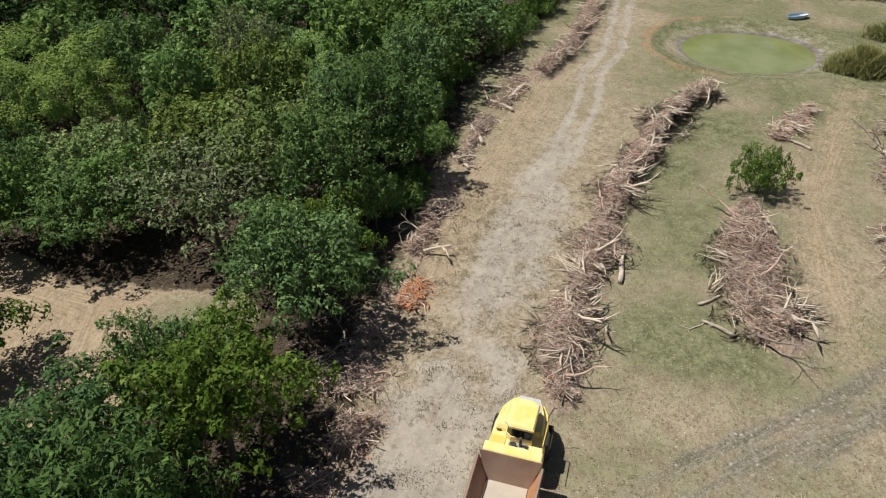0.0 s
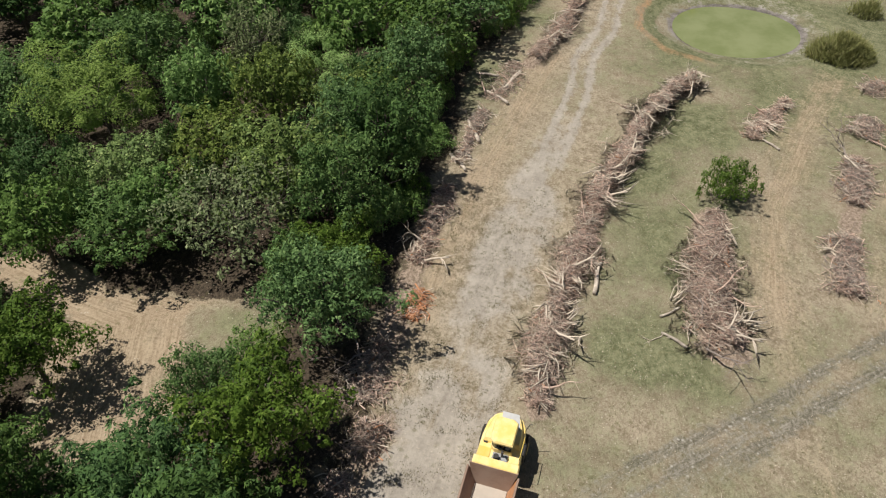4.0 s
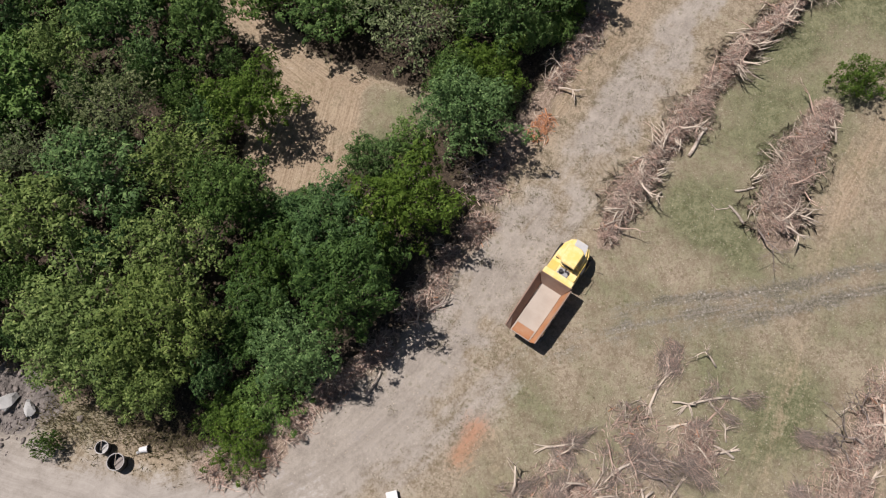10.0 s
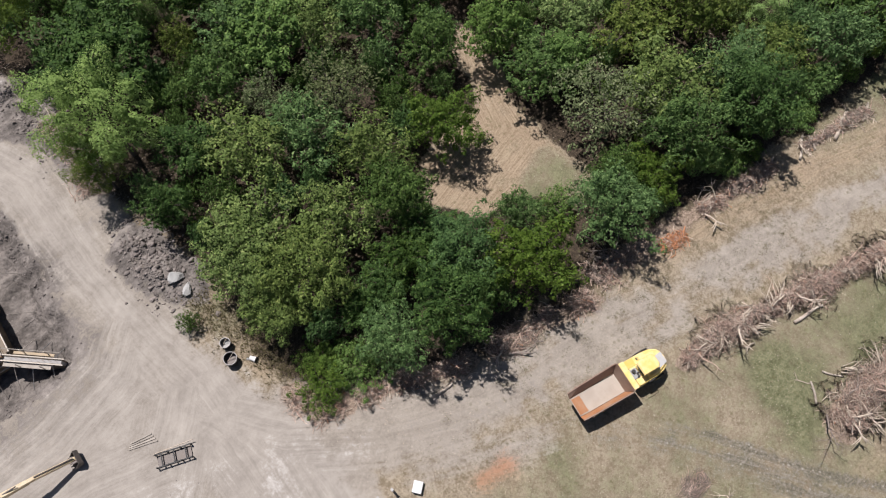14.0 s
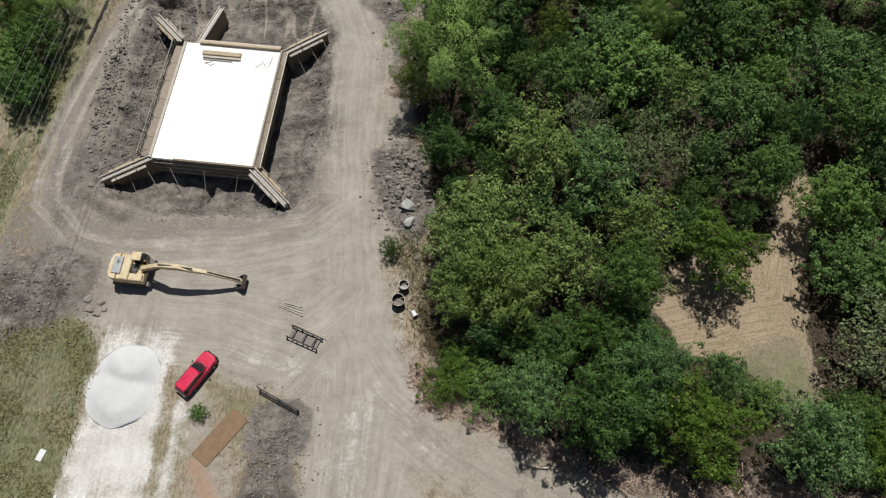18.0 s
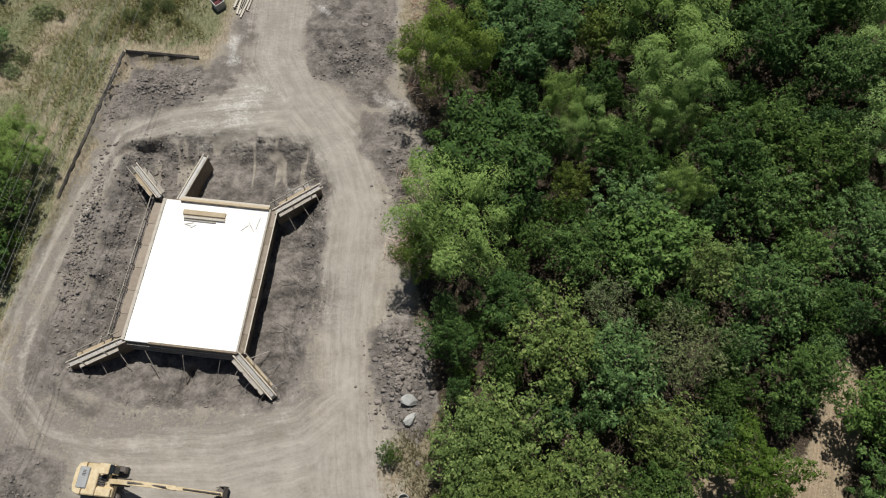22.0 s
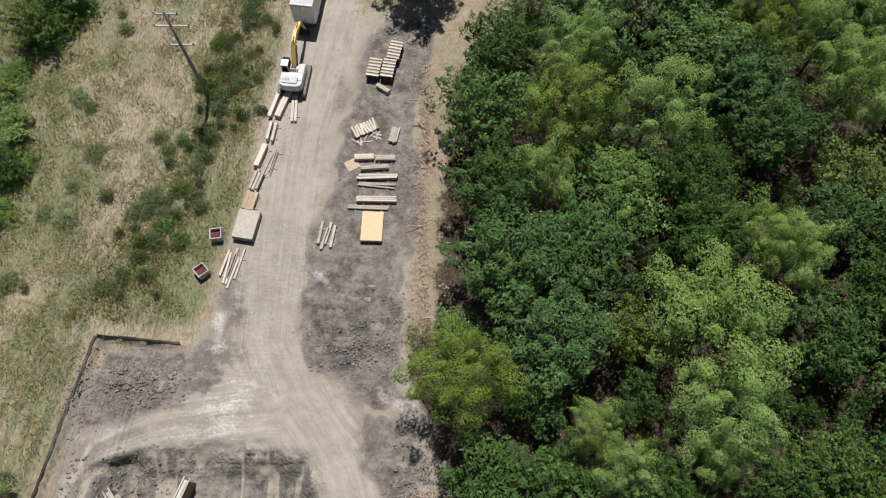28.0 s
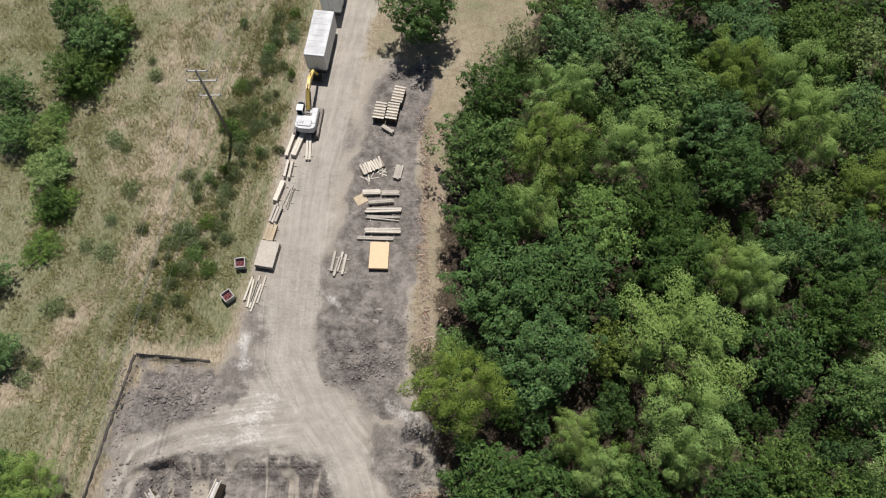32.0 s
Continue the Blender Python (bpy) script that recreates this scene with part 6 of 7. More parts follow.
    for y in (-0.3, 0.3):
        part("boom_cylinder", Shape().tube([(1.2 * k, y * k, 1.4 * k), (boom[1][0], y * k, boom[1][1] - 0.2 * k)], [0.1 * k, 0.06 * k], 10), STEEL, ob)
    part("stick_cylinder", Shape().tube([(boom[1][0], 0, boom[1][1] + 0.45 * k), (stick[0][0], 0, stick[0][1] + 0.4 * k)], [0.1 * k, 0.06 * k], 10), STEEL, ob)
    part("bucket_link", Shape().tube([(stick[1][0], 0, stick[1][1] + 0.3 * k), (stick[2][0] - 0.1 * k, 0, stick[2][1] + 0.35 * k)], [0.08 * k, 0.06 * k], 8), STEEL, ob)
    tip = stick[-1]
    bucket(ob, pose(tip[0] + 0.1 * k, 0, tip[1] + 0.25 * k), 1.35 * k, 1.0 * k, STEEL)
    return ob


def car():
    ob = thing("car", "glossy red estate car parked on the dusty yard", "car", at=pose(-22.31, 16.68, lie(-22.3, 16.7), 0, 0, 55) @ Matrix.Scale(0.89, 4))
    half = [(2.32, 0.0), (2.28, 0.5), (2.05, 0.82), (1.4, 0.88), (-1.6, 0.89), (-2.15, 0.84), (-2.35, 0.7), (-2.38, 0.0)]
    body = part("body", prism(mirror(half), ((0.28, 0.03), (0.45, 0.0), (0.85, 0.0), (0.98, 0.04), (1.02, 0.09))), RED_PAINT, ob)
    cabin = mirror([(0.95, 0.0), (0.85, 0.62), (0.3, 0.76), (-1.9, 0.76), (-2.22, 0.62), (-2.25, 0.0)])
    part("windows", prism(cabin, ((0.98, -0.04), (1.5, 0.12))), GLASS, ob, "dark tinted windows")
    part("roof", prism(mirror([(0.25, 0.0), (0.2, 0.55), (-0.1, 0.66), (-1.85, 0.67), (-2.1, 0.55), (-2.12, 0.0)]), ((1.46, -0.02), (1.54, 0.0), (1.6, 0.08))), RED_PAINT, ob)
    for sgn in (1, -1):
        part("roof_rail", Shape().tube([(0.0, sgn * 0.6, 1.6), (-0.1, sgn * 0.6, 1.66), (-1.7, sgn * 0.6, 1.66), (-1.8, sgn * 0.6, 1.6)], 0.02, 6), CHROME, ob)
        part("headlight", Shape().box((2.02, sgn * 0.62 - 0.16, 0.68), (2.26, sgn * 0.62 + 0.16, 0.86), 0.04), GLASS, ob)
        part("door_mirror", Shape().box((0.55, min(sgn * 0.9, sgn * 1.1), 0.98), (0.75, max(sgn * 0.9, sgn * 1.1), 1.14), 0.05), BLACK, ob)
        part("pillar", Shape().tube([(0.95, sgn * 0.66, 1.0), (0.2, sgn * 0.62, 1.52)], 0.04, 6), RED_PAINT, ob)
        for x in (1.42, -1.4):
            wheel(ob, x, sgn * 0.8, 0.34, 0.24, CHROME)
    part("hood_edge", Shape().box((0.98, -0.75, 1.0), (1.06, 0.75, 1.035), 0.01), BLACK, ob)
    part("bumper", Shape().box((2.2, -0.7, 0.35), (2.42, 0.7, 0.62), 0.06), BLACK, ob)
    part("rear_bumper", Shape().box((-2.46, -0.75, 0.4), (-2.25, 0.75, 0.66), 0.06), CHROME, ob)


def box_trailer(at, label, length=7.2, extra=True):
    ob = thing("box_trailer", label, "trailer", at=at)
    body = part("body", Shape().box((0, -1.3, 1.0), (length, 1.3, 3.85), 0.05), WHITE, ob)
    part("roof", Shape().box((0.02, -1.32, 3.84), (length - 0.02, 1.32, 3.92), 0.03), WHITE_WORN, ob, "weathered grey-streaked roof")
    for k in range(int(length / 0.9)):
        x = 0.45 + 0.9 * k
        part("roof_bow", Shape().box((x - 0.02, -1.28, 3.915), (x + 0.02, 1.28, 3.935), 0.005), WHITE_WORN, ob)
        for y in (-1.31, 1.31):
            part("side_post", Shape().box((x - 0.03, y - 0.015, 1.05), (x + 0.03, y + 0.015, 3.8), 0.005), WHITE, ob)
    for y in (-0.66, 0.66):
        door = part("rear_door", Shape().box((-0.03, y - 0.62, 1.05), (0.01, y + 0.62, 3.75), 0.01), WHITE, ob)
        part("lock_rod", Shape().tube([(-0.06, y * 0.3, 1.1), (-0.06, y * 0.3, 3.7)], 0.02, 6), CHROME, door)
    part("chassis", Shape().box((0.2, -0.6, 0.7), (length, 0.6, 1.0), 0.03), STEEL, ob)
    part("bumper", Shape().box((-0.1, -1.2, 0.5), (0.0, 1.2, 0.65), 0.02), STEEL, ob)
    for x in (1.0, 2.1):
        for y in (-1.0, 1.0):
            wheel(ob, x, y, 0.48, 0.3, GREY_PAINT)
    for y in (-0.7, 0.7):
        part("landing_leg", Shape().box((length - 1.2, y - 0.08, 0.0), (length - 1.05, y + 0.08, 1.0), 0.02), STEEL, ob)


dump_truck()
excavator(pose(-29.5, 26.4, lie(-29.5, 26.4), 0, 0, -6), BEIGE, "faded yellow crawler excavator resting its long arm on the yard", 0.92,
          ([(1.1, 1.7), (3.3, 2.95), (5.1, 3.0), (7.0, 2.45)], [(6.4, 2.75), (7.6, 2.3), (10.45, 0.9)]))
excavator(pose(-18.9, 101.4, lie(-18.9, 101.4), 0, 0, 84), WHITE_WORN, "yellow excavator with a white rounded counterweight standing by the trailer", 0.92,
          ([(1.0, 1.5), (2.6, 3.6), (4.0, 3.8), (5.6, 3.3)], [(5.2, 3.5), (6.0, 3.0), (6.9, 1.0)]), True)
car()
box_trailer(pose(-18.2, 109.0, lie(-18, 109), 0, 0, 83), "long white box trailer with a dusty roof parked at the roadside")
box_trailer(pose(-16.9, 118.4, lie(-17, 119), 0, 0, 83), "white box truck body parked at the roadside", 6.0)

# ---- concrete box with its formwork ----
DECK = pose(-23.75, 45.2, 0, 0, 0, -6.4)
DECK_TOP, DECK_BASE, DW, DL = 1.0, -1.75, 5.3, 7.25


def culvert():
    ob = thing("concrete_culvert", "new concrete box with a bright white deck inside timber formwork", "construction", at=DECK)
    part("deck_slab", Shape().box((-DW, -DL, DECK_TOP - 0.35), (DW, DL, DECK_TOP), 0.02), CONCRETE, ob, "bright white freshly poured deck")
    part("core", Shape().box((-DW + 0.05, -DL + 0.1, DECK_BASE), (DW - 0.05, DL - 0.1, DECK_TOP - 0.35), 0.02), CONCRETE_GREY, ob)
    n = 9
    for k in range(n):
        x0 = -DW + 2 * DW * k / n
        part("form_panel", Shape().box((x0 + 0.01, -DL - 0.12, DECK_BASE), (x0 + 2 * DW / n - 0.01, -DL + 0.08, DECK_TOP + (0.12 if k > 1 else -0.35)), 0.01), FORM, ob, "brown shutter panel")
        part("north_panel", Shape().box((x0 + 0.01, DL - 0.08, DECK_BASE), (x0 + 2 * DW / n - 0.01, DL + 0.12, DECK_TOP - 0.05), 0.01), FORM, ob, "brown shutter panel")
    for z in (-1.2, -0.4, 0.4):
        part("waler", Shape().box((-DW, -DL - 0.24, z), (DW, -DL - 0.12, z + 0.12), 0.01), TIMBER_GREY, ob)
    for k in range(8):
        y0 = -DL + 2 * DL * k / 8
        y1 = y0 + 2 * DL / 8 - 0.02
        part("form_panel", Shape().box((DW - 0.02, y0, DECK_BASE), (DW + 0.16, y1, DECK_TOP - 0.1), 0.01), FORM, ob, "brown shutter panel")
        part("walkway_board", Shape().box((DW + 0.16, y0, DECK_TOP - 0.22), (DW + 0.62, y1, DECK_TOP - 0.16), 0.01, pose(0, 0, 0)), DUSTY_PLY if k % 3 else FORM, ob, "plywood walkway board")
        part("form_panel", Shape().box((-DW - 0.16, y0, DECK_BASE), (-DW + 0.02, y1, DECK_TOP - 0.1), 0.01), FORM, ob, "brown shutter panel")
        part("bracket", Shape().tube([(DW + 0.15, y0 + 0.3, 0.0), (DW + 0.6, y0 + 0.3, DECK_TOP - 0.25)], 0.03, 5), STEEL, ob)
        part("bracket", Shape().tube([(-DW - 0.15, y0 + 0.3, -0.2), (-DW - 1.1, y0 + 0.3, DECK_TOP - 0.3)], 0.03, 5), STEEL, ob)
    for k in range(6):
        y0 = -DL + 0.2 + (2 * DL - 0.6) * k / 6
        part("walkway_board", Shape().box((-DW - 1.12, y0, DECK_TOP - 0.24), (-DW - 0.16, y0 + 2.28, DECK_TOP - 0.18), 0.01), DUSTY_PLY, ob, "plywood walkway board")
    for y0, y1 in ((-DL, -0.1), (0.0, DL)):
        for z in (0.95, 1.5):
            part("guard_rail", Shape().box((-DW - 1.25, y0, z), (-DW - 1.18, y1, z + 0.14), 0.01), TIMBER_GREY, ob)
    for k in range(7):
        y = -DL + 0.3 + (2 * DL - 0.6) * k / 6
        part("guard_post", Shape().box((-DW - 1.18, y - 0.05, 0.6), (-DW - 1.08, y + 0.05, 1.7), 0.01), TIMBER_GREY, ob)
    # timber edges round the deck
    for x0, x1, y0, y1, z, mat in ((-DW - 0.16, -DW + 0.12, -DL, DL, 0.16, TIMBER_GREY), (DW - 0.12, DW + 0.06, -DL, DL, 0.10, TIMBER_GREY), (DW + 0.6, DW + 0.7, -DL, DL, 0.0, TIMBER), (-DW + 1.6, DW - 0.1, DL - 0.12, DL + 0.12, 0.34, PLY), (-DW + 1.6, DW - 0.1, DL + 0.14, DL + 0.4, 0.2, TIMBER)):
        part("edge_timber", Shape().box((x0, y0, DECK_TOP - 0.12), (x1, y1, DECK_TOP + z), 0.012), mat, ob)
    return ob


culvert()


def on_deck(x, y):
    return DECK @ Vector((x, y, DECK_TOP))


def timber(x, y, z, turn, length, w, h, mat=TIMBER, name="timber_beam", label="sawn timber beam lying flat", group="timber", tilt=0):
    ob = part(name, Shape().box((-length / 2, -w / 2, 0), (length / 2, w / 2, h), 0.012), mat, at=pose(x, y, z, 0, tilt, turn))
    return tagged(ob, label, "timber", group)


for lx, ly, ln, w, h, mat in ((-1.0, 6.0, 4.2, 0.5, 0.26, PLY), (-0.9, 5.5, 4.1, 0.25, 0.2, TIMBER), (-1.3, 5.2, 3.2, 0.14, 0.1, TIMBER_GREY)):
    p = on_deck(lx, ly)
    timber(p.x, p.y, p.z, -6.4, ln, w, h, mat, label="spare timber lying on the white deck", group="timber on the deck")
for lx, ly, turn, ln in ((3.2, 5.0, 40, 0.9), (3.8, 5.2, -60, 1.2), (4.4, 5.6, 75, 1.3), (-2.2, 4.9, 10, 0.8), (-1.8, 4.6, 30, 0.6), (-2.4, 4.7, -20, 0.7)):
    p = on_deck(lx, ly)
    timber(p.x, p.y, p.z, turn, ln, 0.07, 0.05, TIMBER_GREY, "offcut", "thin wooden offcut on the white deck", "timber on the deck")


def wing(a, b, za, zb, seed, panels=3, flip=1, bare=False):
    """A splayed wing wall between two shutter faces, with raking props."""
    rng = random.Random(seed)
    ln = math.hypot(b[0] - a[0], b[1] - a[1])
    ob = thing("wing_wall", "splayed concrete wing wall between timber shutters with raking props", "construction", "wing walls of the culvert", at=pose(a[0], a[1], 0, 0, 0, math.degrees(math.atan2(b[1] - a[1], b[0] - a[0]))))

    def top(x):
        return za + (zb - za) * x / ln
    lid = 0.04 if bare else -0.1
    part("core", Shape().loft([[(x, -0.15, DECK_BASE), (x, 0.15, DECK_BASE), (x, 0.15, top(x) + lid), (x, -0.15, top(x) + lid)] for x in (0, ln)]), CONCRETE_GREY, ob)
    for sgn in (-1, 1):
        for k in range(panels):
            x0, x1 = ln * k / panels + 0.01, ln * (k + 1) / panels - 0.01
            y0, y1 = sorted((sgn * 0.17, sgn * 0.30))
            part("form_panel", Shape().loft([[(x, y0, DECK_BASE), (x, y1, DECK_BASE), (x, y1, top(x)), (x, y0, top(x))] for x in (x0, x1)]), FORM, ob, "brown shutter panel")
        part("top_timber", Shape().box((0.02, sgn * 0.27 - 0.05, -0.05), (ln + 0.3, sgn * 0.27 + 0.05, 0.1), 0.01, pose(0, 0, za, 0, math.degrees(math.atan2(za - zb, ln)), 0)), TIMBER, ob)
        if bare:
            continue
        part("walkway_board", Shape().box((0.6 + 0.3 * sgn, sgn * 0.52 - 0.2, -0.22), (ln * 0.86, sgn * 0.52 + 0.2, -0.16), 0.01, pose(0, 0, za, 0, math.degrees(math.atan2(za - zb, ln)), 0)), PLY if sgn * flip > 0 else TIMBER_GREY, ob, "plywood walkway board")
        for k in range(3):
            x = ln * (0.2 + 0.33 * k)
            part("prop", Shape().tube([(x, sgn * 0.3, top(x) - 0.2), (x + rng.uniform(-0.3, 0.3), sgn * (2.0 + rng.random() * 0.7), DECK_BASE + 0.15)], 0.035, 6), TIMBER_GREY if rng.random() < 0.5 else WIRE, ob, "raking prop")
        for k in range(2):
            x = ln * (0.35 + 0.4 * k)
            part("guard_post", Shape().box((x - 0.04, sgn * 0.66 - 0.04, top(x) - 0.3), (x + 0.04, sgn * 0.66 + 0.04, top(x) + 0.75), 0.01), TIMBER, ob)
    if bare:
        return
    part("guard_rail", Shape().box((0.1, flip * 0.7 - 0.03, 0.55), (ln, flip * 0.7 + 0.03, 0.68), 0.01, pose(0, 0, za, 0, math.degrees(math.atan2(za - zb, ln)), 0)), TIMBER_GREY, ob)
    for k in range(9):
        x = ln * (0.05 + 0.11 * k)
        part("rebar", Shape().tube([(x, 0, top(x) - 0.3), (x + 0.02, 0.02, top(x) + 0.35)], 0.014, 4), RUST, ob)


wing((-29.7, 38.7), (-34.6, 36.5), 0.9, 0.35, 1, flip=-1)
wing((-19.5, 37.4), (-15.9, 33.7), 0.9, 0.3, 2)
wing((-17.4, 51.6), (-13.2, 54.7), 0.9, 0.45, 3)
wing((-28.9, 53.3), (-32.2, 57.1), 0.9, 0.3, 4)
wing((-26.9, 52.9), (-25.2, 58.1), 0.8, 0.4, 5, bare=True)
for x0, y0, x1, y1 in ((-28, 37.8, -27, 35.6), (-24.5, 37.4, -24.8, 35.2), (-21, 36.9, -21.8, 35), (-17.2, 41, -15.4, 40.4), (-16.6, 46, -14.8, 45.2), (-31, 44, -32.8, 43.4), (-30, 49.5, -32, 49.8)):
    tagged(part("prop", Shape().tube([(x0, y0, 0.2), (x1, y1, lie(x1, y1))], 0.035, 6), TIMBER_GREY), "raking timber prop leaning on the formwork", "prop", "props of the formwork")

# ---- timber and stores beside the site road ----
def stack(x, y, turn, length, rows, layers, w=0.2, h=0.2, mat=TIMBER, label="stack of sawn timber beams on bearers", gap=0.015, loose=0.0):
    rng = random.Random(int(x * 13 + y * 7))
    z = lie(x, y)
    ob = thing("timber_stack", label, "timber stack", "timber stacks beside the site road", at=pose(x, y, z, 0, 0, turn))
    wide = rows * (w + gap)
    for s in (-0.32, 0.32):
        part("bearer", Shape().box((s * length - 0.05, -wide / 2 - 0.25, 0), (s * length + 0.05, wide / 2 + 0.25, 0.1), 0.01), TIMBER_GREY, ob)
    for i in range(layers):
        for k in range(rows):
            yy = -wide / 2 + (k + 0.5) * (w + gap)
            dx = rng.uniform(-0.08, 0.08) * (1 + 8 * loose)
            part("beam", Shape().box((-length / 2, -w / 2, 0), (length / 2, w / 2, h), 0.012), mat, ob, at=pose(dx, yy + rng.uniform(-1, 1) * loose * 0.25, 0.1 + i * (h + 0.004), 0, 0, rng.uniform(-1, 1) * (0.6 + loose * 9)))
    return ob


# west side of the road
stack(-23.5, 78.8, 74, 3.4, 5, 1, 0.22, 0.09, TIMBER, "fan of loose pale planks on the verge", 0.08, 0.9)
stack(-24.3, 79.2, 76, 2.9, 1, 1, 0.24, 0.2, TIMBER, "single pale timber beam on the verge")
stack(-22.4, 86.2, 78, 2.1, 3, 2, 0.4, 0.2, PLY, "short stack of plywood strips on bearers")
stack(-21.9, 88.7, 72, 2.2, 3, 2, 0.28, 0.24, TIMBER_GREY, "stack of weathered timber posts", 0.03, 0.3)
stack(-21.8, 91.6, 74, 2.8, 1, 2, 0.55, 0.28, TIMBER, "long pale timber beam at the roadside")
stack(-20.5, 91.3, 74, 2.9, 5, 1, 0.14, 0.08, TIMBER_GREY, "loose pale planks spread at the roadside", 0.1, 0.8)
stack(-20.9, 94.7, 82, 2.3, 2, 2, 0.3, 0.25, TIMBER, "pair of short timber beams at the roadside", 0.25)
stack(-20.9, 98.4, 76, 3.6, 1, 2, 0.4, 0.25, TIMBER, "long pale timber beam behind the excavator")
stack(-19.9, 98.4, 73, 3.9, 2, 2, 0.32, 0.25, TIMBER, "long brown timber beams behind the excavator")
stack(-18.7, 97.9, 92, 3.6, 2, 1, 0.3, 0.25, TIMBER, "two pale timber beams at the roadside", 0.06)
# east side
stack(-10.6, 91.5, 2, 2.1, 3, 2, 0.2, 0.2, TIMBER, "stack of pale timber beams on dark soil")
stack(-8.3, 91.4, 1, 2.1, 3, 2, 0.19, 0.18, TIMBER_GREY, "stack of weathered timber beams on dark soil")
stack(-9.4, 90.2, 4, 3.0, 2, 2, 0.2, 0.2, TIMBER_GREY, "low stack of weathered timbers on dark soil")
stack(-9.1, 89.1, 0, 4.2, 2, 2, 0.26, 0.2, TIMBER, "long timber beams on dark soil", 0.02, 0.15)
stack(-9.3, 88.2, -4, 4.0, 3, 1, 0.16, 0.15, TIMBER_GREY, "long weathered beams lying on dark soil", 0.05, 0.3)
stack(-9.1, 86.4, -1, 4.2, 3, 2, 0.2, 0.2, TIMBER, "long stack of timber beams with bearers showing")
stack(-9.9, 85.5, -2, 4.3, 2, 1, 0.2, 0.16, TIMBER_GREY, "pair of long grey beams")
stack(-14.1, 82.2, 80, 2.5, 4, 1, 0.28, 0.22, TIMBER_GREY, "short loose beams beside the road", 0.14, 0.6)
stack(-8.9, 100.4, -35, 1.7, 2, 2, 0.22, 0.2, TIMBER_GREY, "short beams lying askew on dark soil")
stack(-7.4, 94.3, 78, 1.9, 4, 2, 0.22, 0.16, TIMBER_GREY, "short stack of timbers near the trees")


def sheets(x, y, turn, length, w, n, mat, label):
    ob = thing("sheet_stack", label, "sheet stack", at=pose(x, y, lie(x, y), 0, 0, turn))
    for s in (-0.35, 0, 0.35):
        part("bearer", Shape().box((s * length - 0.05, -w / 2 + 0.02, 0), (s * length + 0.05, w / 2 - 0.02, 0.12), 0.01), TIMBER_GREY, ob)
    rng = random.Random(n)
    me = Shape().box((-length / 2, -w / 2, 0), (length / 2, w / 2, 0.055), 0.006).mesh("sheet", mat)
    for k in range(n):
        part("sheet", me, None, ob, at=pose(rng.uniform(-0.015, 0.015), rng.uniform(-0.015, 0.015), 0.12 + 0.057 * k, 0, 0, rng.uniform(-0.4, 0.4)))


sheets(-9.4, 83.2, 88, 3.3, 2.2, 8, PLY_NEW, "stack of clean new plywood sheets on bearers")
sheets(-22.4, 83.3, 80, 3.2, 2.2, 13, TIMBER_GREY, "tall stack of weathered grey boards at the roadside")


def pallet(x, y, turn, layers, label="stack of slatted formwork panels on dark soil"):
    ob = thing("panel_stack", label, "panel stack", "slatted panel stacks", at=pose(x, y, lie(x, y), 0, 0, turn))
    for k in range(layers):
        z = 0.2 * k
        for y0 in (-0.62, 0, 0.62):
            part("runner", Shape().box((-1.2, y0 - 0.06, z), (1.2, y0 + 0.06, z + 0.14), 0.01), FORM, ob)
        part("panel", Shape().box((-1.2, -0.72, z + 0.14), (1.2, 0.72, z + 0.17), 0.005), FORM, ob)
    for k in range(6):
        xx = -1.1 + 0.44 * k
        part("slat", Shape().box((xx - 0.11, -0.74, 0.2 * layers), (xx + 0.11, 0.74, 0.2 * layers + 0.05), 0.01), TIMBER, ob)


pallet(-9.9, 102.8, 80, 5)
pallet(-8.3, 102.7, 80, 5)
pallet(-7.6, 105.2, 78, 5)


def rubble_of_boards():
    rng = random.Random(8)
    x, y = -10.7, 95.1
    ob = thing("broken_pallet", "collapsed pile of broken slatted panels and boards", "debris pile", at=pose(x, y, lie(x, y), 0, 0, 25))
    for k in range(9):
        part("slat", Shape().box((-0.11, -0.75, 0), (0.11, 0.75, 0.05), 0.01), TIMBER, ob, at=pose(-1.2 + 0.3 * k, 0.1 + rng.uniform(-0.1, 0.1), 0.32, rng.uniform(-4, 4), rng.uniform(-6, 6), rng.uniform(-9, 9)))
    part("frame", Shape().box((-1.4, -0.6, 0.02), (1.5, 0.6, 0.3), 0.02), FORM, ob)
    for k in range(12):
        part("board", Shape().box((-0.5, -0.07, 0), (0.5, 0.07, 0.035), 0.008), TIMBER if k % 2 else TIMBER_GREY, ob, at=pose(rng.uniform(-1.8, 1.2), rng.uniform(-1.6, -0.7), 0.04 + 0.03 * (k % 3), 0, 0, rng.uniform(0, 180)))


rubble_of_boards()
tagged(part("plywood_sheet", Shape().box((-0.7, -0.65, 0), (0.7, 0.65, 0.05), 0.01), PLY, at=pose(-11.9, 90.7, lie(-11.9, 90.7) + 0.02, 0, 0, 30)), "square stained plywood sheet lying on soil", "sheet")


